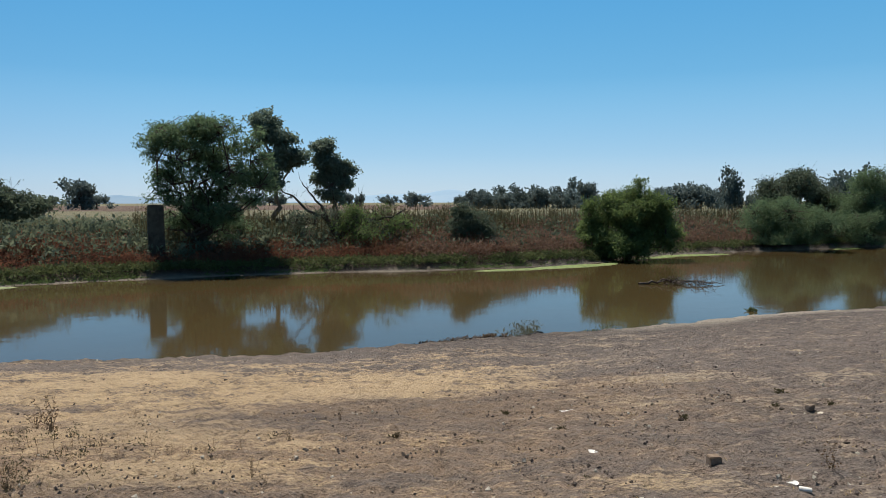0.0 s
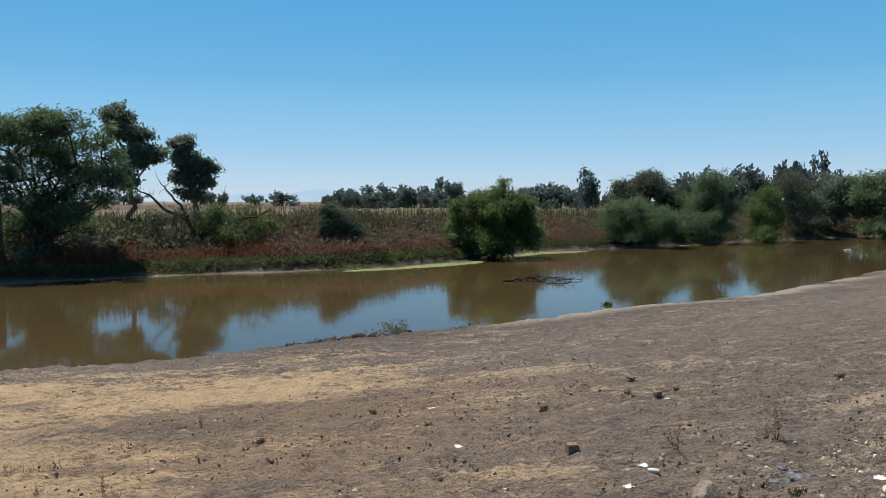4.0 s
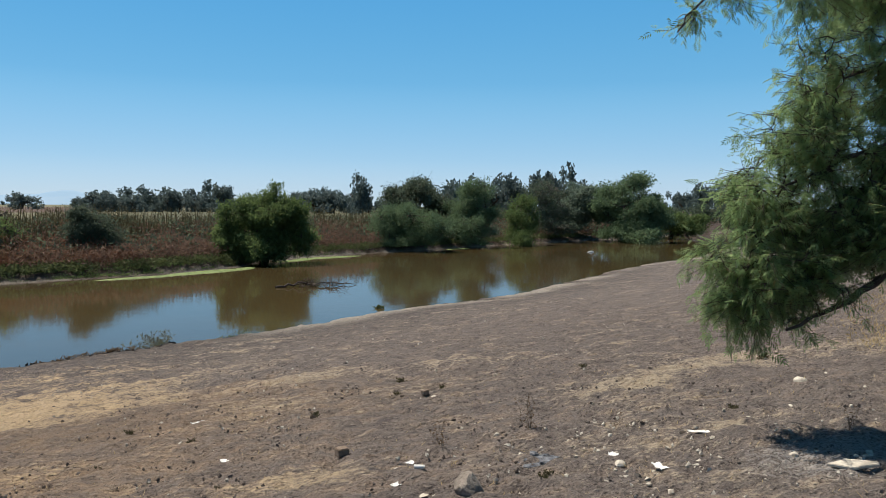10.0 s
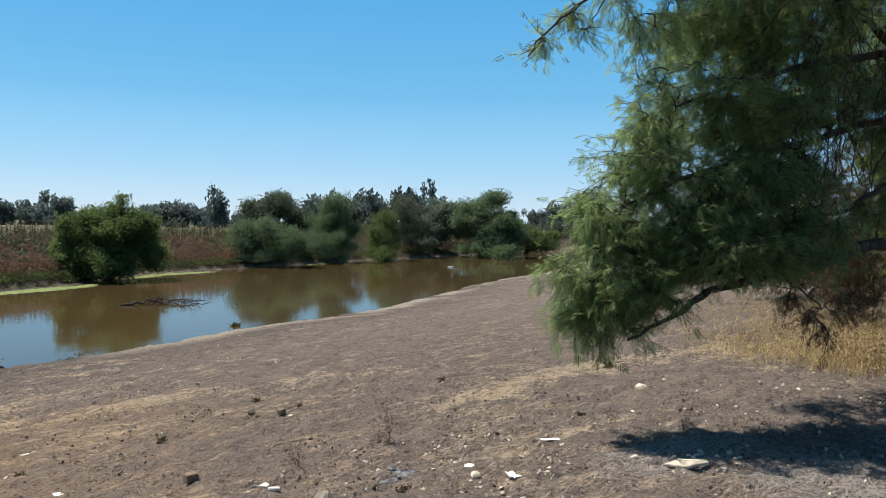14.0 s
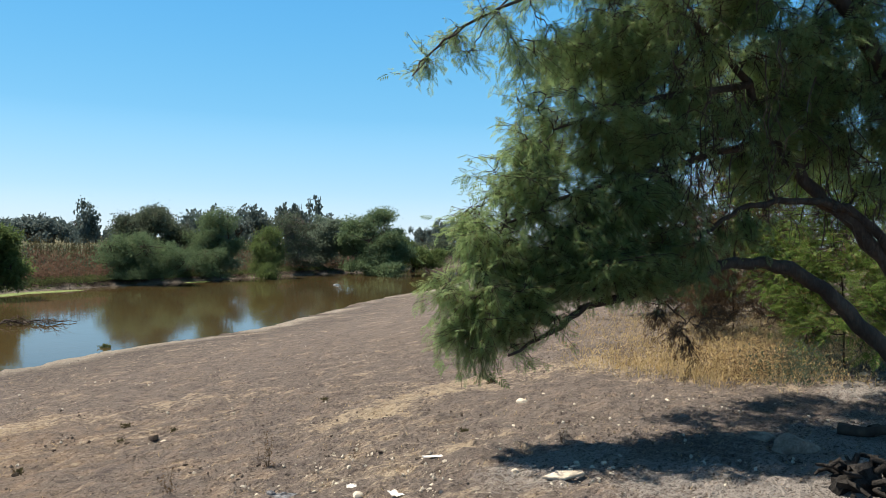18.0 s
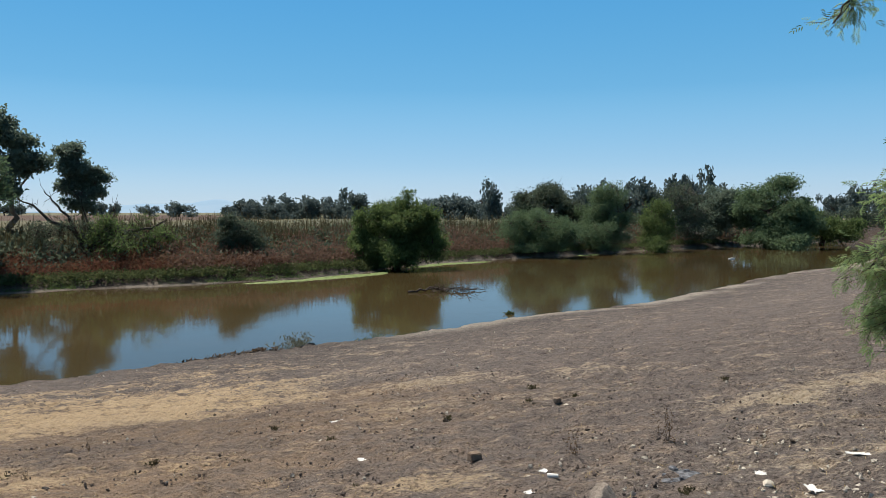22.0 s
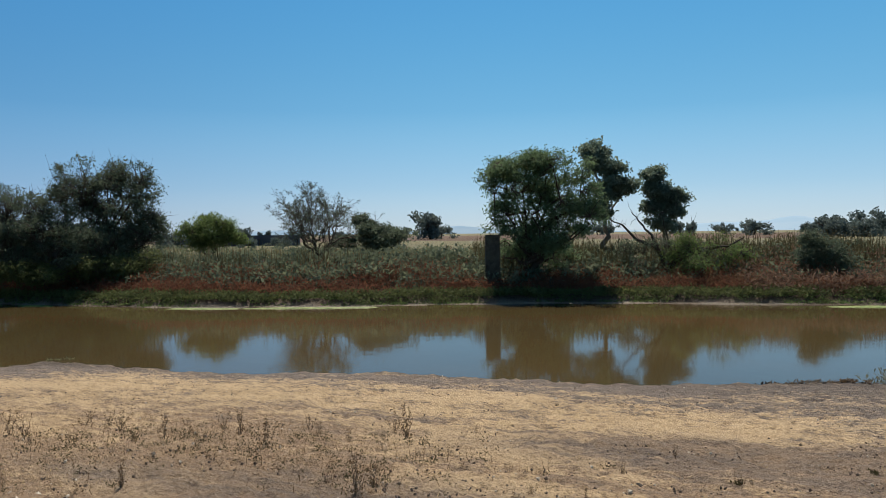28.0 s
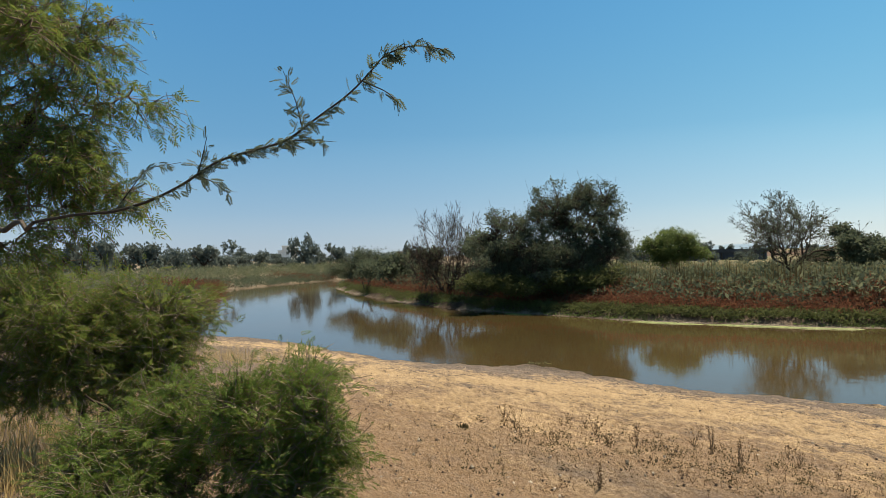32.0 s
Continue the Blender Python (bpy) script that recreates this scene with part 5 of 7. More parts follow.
def near_branch():
    """The long twig in front of the sky, with each leaf drawn out."""
    rng = np.random.default_rng(306)
    main = np.array([(-2.68, 0.03, 1.73), (-2.57, 0.14, 1.75), (-2.49, 0.23, 1.75), (-2.39, 0.32, 1.78), (-2.30, 0.39, 1.82), (-2.22, 0.46, 1.88), (-2.14, 0.54, 1.90), (-2.06, 0.61, 1.92), (-1.99, 0.66, 1.97), (-1.92, 0.72, 2.02), (-1.87, 0.76, 2.07), (-1.83, 0.79, 2.12), (-1.78, 0.85, 2.14), (-1.73, 0.91, 2.12)])
    side = [[(-2.03, 0.64, 1.95), (-2.02, 0.62, 2.02), (-2.03, 0.59, 2.10)], [(-2.26, 0.42, 1.85), (-2.25, 0.43, 1.90), (-2.24, 0.44, 1.95)], [(-1.89, 0.75, 2.06), (-1.85, 0.80, 2.03), (-1.82, 0.83, 1.99)],
            [(-2.27, 0.42, 1.84), (-2.24, 0.46, 1.82), (-2.22, 0.49, 1.79)], [(-2.08, 0.60, 1.92), (-2.02, 0.66, 1.92), (-1.97, 0.70, 1.91)], [(-2.51, 0.23, 1.75), (-2.55, 0.33, 1.89), (-2.53, 0.43, 1.91)]]
    root = left_mesquite
    base = np.array(root.location)
    s = np.linspace(0, len(main) - 1, 60)
    fine = np.stack([np.interp(s, np.arange(len(main)), main[:, c]) for c in range(3)], 1)
    for _ in range(3):
        fine[1:-1] = (fine[:-2] + 2 * fine[1:-1] + fine[2:]) / 4
    paths = [(fine - base, np.linspace(0.005, 0.0014, 60))]
    for q in side:
        q = np.array(q)
        u = np.linspace(0, len(q) - 1, 10)
        paths.append((np.stack([np.interp(u, np.arange(len(q)), q[:, c]) for c in range(3)], 1) - base, np.linspace(0.002, 0.0008, 10)))
    stem = part("stem", mesh_of("stem", *tubes(paths[:1], 6), BARK, True), root, "long thorny twig")
    for p in paths[1:]:
        part("side_twig", mesh_of("side_twig", *tubes([p], 6), BARK, True), stem)
    thorn = []
    for k in range(8, 56, 3):
        d = directions(rng, 1)[0] * 0.022
        thorn.append((np.array([paths[0][0][k], paths[0][0][k] + d]), np.array([0.0016, 0.0003])))
    tagged(part("thorn", mesh_of("thorn", *tubes(thorn, 4), BARK, True), stem), kind="stuff")
    v, f = sprays(rng, [(paths[0][0][10:], None), (paths[0][0][46:], None), (paths[0][0][24:36], None)] + [(p, None) for p, _ in paths[1:]], 150, 0.03, 0.5, False, 0.006)
    part("leaf_spray", mesh_of("leaf_spray", v, f, LEAF_OLIVE), stem, "small dark green feathered leaves")
    return root


near_branch()

# ---------------------------------------------------------------- the dry growth beyond the large mesquite
mesquite("mesquite_bush", (11.22, 2.93), [([(11.22, 2.93, 0), (11.20, 2.99, 1.34), (11.16, 3.13, 1.95)], 0.015, 0.008), ([(11.58, 3.47, 0), (11.49, 3.75, 1.47), (11.44, 3.90, 1.96)], 0.015, 0.008)],
         [(11.20, 2.99, 1.42, 0.78, 0.44), (11.31, 2.55, 1.73, 0.70, 0.61), (10.88, 2.19, 1.24, 0.67, 0.50), (11.58, 3.48, 1.89, 0.73, 0.55), (11.70, 3.08, 2.37, 0.91, 0.55), (11.19, 3.05, 0.95, 0.79, 0.26), (10.83, 2.42, 0.94, 0.50, 0.33), (11.89, 4.14, 1.80, 0.57, 0.47), (11.50, 3.74, 1.06, 0.55, 0.32), (10.74, 2.78, 0.55, 0.67, 0.29), (11.38, 3.46, 0.52, 0.54, 0.29), (10.65, 2.31, 0.60, 0.49, 0.29), (12.05, 3.64, 2.58, 0.57, 0.57), (12.18, 3.19, 1.82, 0.57, 0.57), (12.02, 3.76, 1.30, 0.57, 0.38), (11.80, 4.38, 2.59, 0.47, 0.38), (12.23, 3.01, 2.81, 0.38, 0.57)], LEAF_MESQUITE_BLUE, "dark green mesquite bush behind the big tree", 560, 5, 10, 0.14, 311, 0.42, category="bush", droop=0.1, hang=0.0, twig_r=0.006)
mesquite("dry_bush", (14.00, 5.60), [([(14.00, 5.60, 0), (14.01, 5.60, 1.31), (14.04, 5.52, 1.84)], 0.012, 0.006)],
         [(14.00, 5.60, 1.62, 0.91, 0.57), (14.49, 6.96, 1.25, 0.73, 0.48), (14.28, 4.88, 1.74, 0.68, 0.68), (14.01, 5.59, 0.93, 1.02, 0.28), (14.05, 6.73, 0.82, 0.71, 0.26), (14.01, 5.58, 0.51, 1.14, 0.25), (13.81, 4.69, 0.64, 0.66, 0.33), (12.54, 5.22, 2.48, 0.82, 0.61), (12.65, 6.18, 1.90, 0.74, 0.53), (12.82, 4.49, 2.66, 0.72, 0.62), (14.07, 5.43, 1.94, 0.68, 0.51), (14.22, 5.05, 1.22, 0.68, 0.34), (13.97, 5.68, 0.98, 0.45, 0.28)], LEAF_BROWN, "dry brown thorn bush", 560, 6, 7, 0.13, 312, 0.45, category="bush", droop=0.0, hang=-0.1, twig_r=0.006)
mesquite("mesquite_bush", (17.07, 8.51), [([(17.07, 8.51, 0), (17.08, 8.50, 1.04), (17.07, 8.51, 1.45)], 0.012, 0.006)],
         [(17.77, 9.33, 1.36, 1.36, 0.61), (18.53, 7.73, 1.62, 1.36, 0.76), (18.13, 5.98, 1.92, 1.30, 0.86), (17.19, 8.26, 0.91, 1.73, 0.29), (17.19, 5.64, 1.16, 1.23, 0.34), (17.20, 8.26, 0.57, 1.73, 0.26)], LEAF_OLIVE, "olive-green bushes along the top of the bank", 300, 5, 6, 0.22, 313, 0.6, category="bush", droop=0.1, hang=0.0, twig_r=0.007)


def near_places(rng, n, blots):
    """Places in soft round blots: rows of x, y, spread."""
    k = rng.integers(0, len(blots), n)
    b = np.array(blots)[k]
    p = b[:, :2] + rng.normal(0, 1, (n, 2)) * b[:, 2:3]
    z = terrain(p[:, 0], p[:, 1])[0]
    return np.c_[p, z - 0.01]


rng = np.random.default_rng(401)
DRY_CLUMP = [(11.45, 5.44, 0.7), (10.91, 4.30, 0.6), (12.93, 4.19, 0.7), (14.13, 5.09, 0.8), (14.38, 3.92, 0.7), (9.38, 3.97, 0.35), (10.43, 3.50, 0.45), (9.66, 4.98, 0.5), (13.94, 6.19, 1.2), (16.89, 5.28, 1.2), (12.57, 2.95, 0.5), (16.99, 7.44, 1.6), (19.43, 6.10, 1.8), (19.44, 4.74, 1.2), (17.33, 6.40, 1.5)]
blades("dry_grass", rng, near_places(rng, 8000, DRY_CLUMP), 0.17, 0.0045, STRAW, "thick golden dry grass in the sun behind the mesquite's shade", 0.35)
weeds("straw_tufts", rng, near_places(rng, 700, DRY_CLUMP), 0.30, 0.10, 26, 0.05, STRAW, "fluffy golden tufts of dry grass", narrow=True, upright=0.8)
weeds("dry_weeds", rng, near_places(rng, 500, DRY_CLUMP), 0.34, 0.09, 26, 0.035, LEAF_BROWN, "dry brown weeds in the golden grass", narrow=True)
weeds("brown_weeds", rng, near_places(rng, 170, [(10.03, 3.50, 0.25), (10.82, 3.49, 0.22), (11.60, 3.44, 0.3), (9.51, 3.73, 0.25)]), 0.32, 0.06, 34, 0.03, LEAF_BROWN, "reddish-brown dry weeds at the edge of the shade", narrow=True)
weeds("green_weeds", rng, near_places(rng, 60, [(9.82, 3.22, 0.22), (10.35, 3.12, 0.2)]), 0.35, 0.1, 40, 0.05, LEAF_OLIVE, "dark green weeds at the edge of the shade", narrow=True)
blades("dry_grass", rng, near_places(rng, 3000, [(-7.93, 0.07, 0.5), (-6.72, 0.01, 0.4), (-10.34, 0.42, 0.7), (-17.04, 4.34, 0.9)]), 0.3, 0.004, STRAW, "yellow dry grass under the bushes", 0.3)

# short stubble, clods and bits of straw over the trampled ground
n = 52000
ang, rad = np.radians(rng.uniform(-80, 90, n)), np.exp(rng.uniform(np.log(3.2), np.log(17), n))
sx, sy = -np.sin(ang) * rad, np.cos(ang) * rad
sz, sdn, sdf, sns = terrain(sx, sy)
keep = sns & (sdn > 0.7) & (rng.random(n) < 0.30 - 0.15 * spots(sx, sy, STRAW_SPOTS) + 0.3 * (fbm(sx * 1.3, sy * 1.3, 3, 88) > 0.55))
roots = np.c_[sx, sy, sz - 0.005][keep]
blades("stubble", rng, roots[::3], 0.022, 0.0035, STRAW, "short grazed straw stubble over the bare ground", 0.9)
n = 30000
ang, rad = np.radians(rng.uniform(-80, 90, n)), np.exp(rng.uniform(np.log(3.0), np.log(20), n))
sx, sy = -np.sin(ang) * rad, np.cos(ang) * rad
sz, sdn, sdf, sns = terrain(sx, sy)
keep = sns & (sdn > 0.3) & (fbm(sx * 0.8, sy * 0.8, 3, 91) + 0.2 * rng.random(n) - 0.10 * spots(sx, sy, STRAW_SPOTS) > 0.52)
OCT_V = np.array([(1, 0, 0), (-1, 0, 0), (0, 1, 0), (0, -1, 0), (0, 0, 0.7), (0, 0, -0.5)])
OCT_F = np.array([(0, 2, 4), (2, 1, 4), (1, 3, 4), (3, 0, 4), (2, 0, 5), (1, 2, 5), (3, 1, 5), (0, 3, 5)])
at_clod = np.c_[sx, sy, sz + 0.004][keep]
CLOD = solid("earth_clod", (0.085, 0.066, 0.054), (0.19, 0.15, 0.125), 9, 0.95, 0.5)
v, f = stamp(OCT_V, OCT_F, at_clod, frames_of(rng, directions(rng, len(at_clod))), 0.004 + 0.015 * rng.random(len(at_clod)) ** 3.0)
thing("clods", (0, 0, 0), "small clods and crumbs of dry earth", "clods", kind="stuff", data=mesh_of("clods", v, f, CLOD))
pick = rng.random(len(at_clod)) < 0.10
v, f = stamp(OCT_V, OCT_F, at_clod[pick][:, [0, 1, 2]] + rng.normal(0, 0.05, (pick.sum(), 3)) * [1, 1, 0], frames_of(rng, directions(rng, pick.sum())), 0.006 + 0.02 * rng.random(pick.sum()) ** 2)
thing("pebbles", (0, 0, 0), "scattered pale pebbles on the trampled earth", "pebbles", kind="stuff", data=mesh_of("pebbles", v, f, PALE_STONE))


spread = near_places(rng, 420, [(3.29, 3.65, 0.35), (3.85, 3.84, 0.5), (3.87, 3.38, 0.4), (4.84, 3.75, 0.5), (3.67, 4.59, 0.5), (3.27, 3.33, 0.3), (7.50, 3.21, 0.6), (4.59, 2.50, 0.4)])
v, f = stamp(OCT_V, OCT_F, spread + [0, 0, 0.006], frames_of(rng, directions(rng, len(spread))), 0.006 + 0.020 * rng.random(len(spread)) ** 2.5)
thing("pebbles", (0, 0, 0), "scatter of pale stone chips and rubble bits", "pebbles", kind="stuff", data=mesh_of("pebbles", v, f, PALE_STONE))


def dry_weed(seed, height=0.25, stems=5):
    """A dried-out weed: a few stiff brown stalks with withered leaf bits."""
    r = np.random.default_rng(seed)
    root = thing("dry_weed", (0, 0, 0), "withered brown weed standing on bare earth", "weed", "dry weeds")
    bits = []
    for _ in range(stems):
        top = r.normal(0, 0.25, 3) * height * [1, 1, 0] + [0, 0, height * r.uniform(0.5, 1.15)]
        p, rad = bent(r, (r.normal(0, 0.01), r.normal(0, 0.01), -0.02), top, 0.0038, 0.0016, 6, 0.05)
        part("stalk", mesh_of("stalk", *tubes([(p, rad)], 4), TWIG, True), root)
        for q in p[2:]:
            for _ in range(3):
                bits.append(q + r.normal(0, 0.008, 3))
    bits = np.array(bits)
    low = np.c_[r.normal(0, 0.05, (30, 2)), r.uniform(0.0, 0.07, 30)]
    bits = np.concatenate([bits, low])
    v, f = stamp(NARROW_V * [1, 2, 1], LEAF_F, bits, frames_of(r, directions(r, len(bits), 0.4)), r.uniform(0.010, 0.030, len(bits)))
    tagged(part("withered_leaf", mesh_of("withered_leaf", v, f, LEAF_BROWN), root), kind="stuff")
    return root


WEEDS_UPSTREAM = [(-7.12, 5.77), (-7.23, 5.94), (-6.87, 5.90), (-6.61, 5.80), (-5.63, 5.46), (-5.71, 5.92), (-5.59, 6.26), (-5.22, 6.10), (-5.14, 6.13), (-4.62, 5.75), (-4.63, 5.02), (-4.72, 6.62), (-4.43, 6.34), (-3.84, 6.92), (-3.65, 6.82), (-6.43, 5.05), (-5.78, 5.21), (-7.40, 5.11), (-7.26, 5.17), (-4.62, 4.04), (-4.71, 3.74), (-3.97, 6.22), (-3.22, 4.70), (-2.90, 4.83), (-2.89, 4.57), (-2.14, 5.73), (-1.29, 6.08), (-0.99, 7.05), (-0.37, 6.11), (-1.74, 5.09), (-3.99, 7.14), (-3.72, 6.94), (-1.26, 6.02), (-1.74, 5.08), (-1.32, 5.02), (-1.82, 4.95)]
WEEDS_MIDWAY = [(-0.98, 6.97), (-0.31, 6.11), (2.11, 8.26), (-3.13, 7.44), (3.92, 4.50), (2.09, 6.49), (-10.08, 4.96), (-6.44, 3.36), (-4.60, 4.01), (-4.79, 3.79), (-4.71, 5.04), (-4.69, 5.76), (-4.46, 6.35), (-6.70, 4.80), (-6.59, 5.10), (-7.66, 3.70), (-6.19, 3.91), (-2.85, 4.81), (-2.82, 6.04), (-2.47, 5.55), (-1.18, 4.82), (5.23, 3.41), (2.56, 4.82), (3.41, 4.91), (-8.07, 4.78), (-6.01, 5.80), (-5.78, 3.14), (-5.50, 3.72)]
protos = [dry_weed(500 + k, 0.20 + 0.035 * k, 3 + k) for k in range(5)]
r = np.random.default_rng(402)
for k, (wx, wy) in enumerate(WEEDS_UPSTREAM + WEEDS_MIDWAY):
    m = pose(wx, wy, ground_z(wx, wy), 0, 0, r.uniform(0, 360)) @ Matrix.Scale(r.uniform(0.5, 0.95) * (0.9 if wx > 2.2 else 0.5 if k >= 36 or wx > -2.2 else 1.05), 4)
    if k < 5:
        protos[k].matrix_world = m
    else:
        w = copy_thing(protos[k % 5], m)
        w.matrix_world = m


# low brown scrub in bands on the bare earth
SCRUB = [(-5.10, 6.17, 0.35), (-5.08, 5.55, 0.4), (-5.79, 5.69, 0.5), (-6.46, 5.30, 0.5), (-4.02, 5.73, 0.5), (-3.08, 5.14, 0.5), (-6.38, 4.62, 0.4), (-3.88, 6.09, 0.4), (-2.63, 5.82, 0.5), (-3.30, 5.89, 0.5), (-2.92, 4.93, 0.2), (-6.10, 4.93, 0.6), (-4.79, 5.50, 0.6), (-5.53, 3.68, 0.5)]
weeds("low_scrub", rng, near_places(rng, 210, SCRUB), 0.08, 0.035, 26, 0.026, LEAF_DULL, "low withered scrub on the trampled earth", narrow=True, upright=0.6)
blades("dry_stems", rng, near_places(rng, 550, SCRUB), 0.10, 0.0022, LEAF_BROWN, "short broken brown stems on the trampled earth", 0.3, "stems")


def green_tuft(place, size, seed, label="small dull olive weed in the dry ground"):
    r = np.random.default_rng(seed)
    n = 70
    pos = np.c_[r.normal(0, size * 0.35, (n, 2)), r.uniform(0, size * 0.5, n)]
    v, f = stamp(NARROW_V * [1, 1.6, 1], LEAF_F, pos, frames_of(r, directions(r, n, 0.8)), size * r.uniform(0.3, 0.7, n))
    root = thing("low_weed", (*place, ground_z(*place) - 0.005), label, "weed", "low weeds")
    part("stalk", mesh_of("stalk", *tubes([bent(r, (0, 0, -0.01), (0, 0, size * 0.4), 0.003, 0.001, 4, 0.1)], 4), TWIG), root)
    tagged(part("leaf_mass", mesh_of("leaf_mass", v, f, LEAF_DULL), root), kind="stuff")
    return root


for k, (x, y, w) in enumerate([(1.00, 6.23, 0.100), (2.70, 3.72, 0.111), (0.98, 6.21, 0.080), (0.30, 5.87, 0.075), (3.11, 6.88, 0.094), (3.62, 6.87, 0.097), (2.13, 6.51, 0.108), (-0.40, 6.14, 0.108), (5.44, 6.86, 0.122), (5.01, 4.29, 0.102), (7.37, 5.94, 0.174), (-7.36, 4.49, 0.160), (0.59, 6.96, 0.099), (3.50, 7.65, 0.118), (0.94, 4.78, 0.071), (2.79, 3.80, 0.098)]):
    green_tuft((x, y), w * 0.5, 600 + k)

# ---------------------------------------------------------------- stones, bricks and litter on the near bank


def rock_mesh(name, size, mat, seed, rough=0.25, cuts=3, flat=1.0):
    """An angular broken stone of size (x, y, z), standing on z = 0."""
    r = random.Random(seed)
    bm = bmesh.new()
    bmesh.ops.create_icosphere(bm, subdivisions=cuts, radius=0.5)
    planes = [(Vector((r.uniform(-1, 1), r.uniform(-1, 1), r.uniform(-0.4, 1))).normalized(), r.uniform(0.28, 0.42)) for _ in range(9)]
    for v in bm.verts:
        for nrm, d in planes:
            over = v.co.dot(nrm) - d
            if over > 0:
                v.co -= nrm * over * 0.92
        v.co *= 1 + rough * 0.35 * (noise.noise(v.co * 5 + Vector((seed, 0, 0))))
        v.co.z = max(v.co.z, -0.3)
    lo = min(v.co.z for v in bm.verts)
    hi = max(v.co.z for v in bm.verts)
    wx = max(abs(v.co.x) for v in bm.verts) * 2
    wy = max(abs(v.co.y) for v in bm.verts) * 2
    for v in bm.verts:
        v.co = Vector((v.co.x / wx * size[0], v.co.y / wy * size[1], (v.co.z - lo) / (hi - lo) * size[2]))
    me = bpy.data.meshes.new(name)
    bm.to_mesh(me), bm.free()
    me.materials.append(mat)
    return me


def stone(name, place, size, mat, seed, label, category="stone", group="", turn=None, sink=0.12):
    z = ground_z(*place)
    ob = thing(name, (place[0], place[1], z - sink * size[2] - 0.01), label, category, group, data=rock_mesh(name, size, mat, seed, cuts=3 if max(size) > 0.12 else 2))
    ob.rotation_euler[2] = radians(turn if turn is not None else seed * 47 % 360)
    return ob


def box_mesh(name, size, mat, bevel, seed, wear=0.1):
    """A worn block with rounded, chipped edges, standing on z = 0."""
    bm = bmesh.new()
    bmesh.ops.create_cube(bm, size=1.0)
    for v in bm.verts:
        v.co = Vector((v.co.x * size[0], v.co.y * size[1], (v.co.z + 0.5) * size[2]))
    bmesh.ops.subdivide_edges(bm, edges=bm.edges[:], cuts=3, use_grid_fill=True)
    for v in bm.verts:
        v.co += Vector((noise.noise(v.co * 9 + Vector((seed, 0, 0))), noise.noise(v.co * 9 + Vector((0, seed, 0))), noise.noise(v.co * 9 + Vector((0, 0, seed))))) * wear * min(size)
    bmesh.ops.bevel(bm, geom=[e for e in bm.edges if e.calc_face_angle(0) > 0.9], offset=bevel, segments=2, affect="EDGES")
    me = bpy.data.meshes.new(name)
    bm.to_mesh(me), bm.free()
    me.materials.append(mat)
    return me


def block(name, place, size, mat, seed, label, category, turn=0, wear=0.1, bevel=0.006, tilt=(0, 0)):
    ob = thing(name, (place[0], place[1], ground_z(*place) - 0.012), label, category, data=box_mesh(name, size, mat, bevel, seed, wear))
    ob.rotation_euler = (radians(tilt[0]), radians(tilt[1]), radians(turn))
    return ob


block("broken_brick", (1.88, 5.09), (0.085, 0.075, 0.07), BRICK, 3, "broken half brick lying on bare earth", "brick", 8, 0.16)
block("broken_brick", (3.36, 6.74), (0.075, 0.05, 0.05), BRICK, 5, "small dark piece of brick", "brick", 25, 0.16)
stone("rock", (2.20, 3.76), (0.20, 0.17, 0.17), STONE, 7, "rough grey volcanic rock", "rock", turn=20)
stone("rock", (6.38, 1.98), (0.42, 0.26, 0.16), STONE, 9, "large grey rock in the mesquite's shade", "rock", turn=-30)
stone("rock", (6.62, 2.34), (0.36, 0.2, 0.07), STONE, 10, "flat grey rock in the shade", "rock", turn=-10)
for k, (x, y, w, m, lab) in enumerate([(2.41, 5.97, 0.066, STONE, "grey stone"), (3.38, 6.58, 0.075, PALE_STONE, "pale stone"), (2.60, 7.84, 0.052, PALE_STONE, "pale stone"), (-1.10, 5.82, 0.066, DARK_STONE, "black stone"), (1.89, 6.88, 0.045, DARK_STONE, "black stone"), (4.37, 6.71, 0.050, PALE_STONE, "pale stone"),
                                        (2.98, 4.58, 0.074, PALE_STONE, "white stone"), (2.92, 4.57, 0.043, PALE_STONE, "white stone"), (3.42, 4.07, 0.055, PALE_STONE, "white stone"), (4.12, 4.27, 0.065, STONE, "grey stone"), (3.69, 3.42, 0.048, PALE_STONE, "pale stone"), (3.32, 3.73, 0.103, PALE_STONE, "flat pale stone"),
                                        (3.25, 3.48, 0.068, DARK_STONE, "dark stone"), (3.38, 3.42, 0.038, PALE_STONE, "pale stone"), (4.86, 4.02, 0.069, PALE_STONE, "pale stone"), (5.47, 4.11, 0.069, PALE_STONE, "pale stone"), (6.32, 4.66, 0.157, PALE_STONE, "rounded pale stone"), (4.84, 3.91, 0.058, PALE_STONE, "pale stone"),
                                        (4.33, 3.20, 0.085, PALE_STONE, "pale stone"), (3.91, 3.28, 0.036, DARK_STONE, "black stone"), (3.85, 3.03, 0.031, PALE_STONE, "pale stone"), (3.20, 3.33, 0.044, PALE_STONE, "pale stone"), (6.87, 4.78, 0.058, PALE_STONE, "pale stone"), (6.59, 4.19, 0.054, PALE_STONE, "pale stone")]):
    stone("stone", (x, y), (w * 0.9, w * 0.75, w * 0.42), m, 20 + k, lab + " on the trampled ground", "stone", "loose stones")
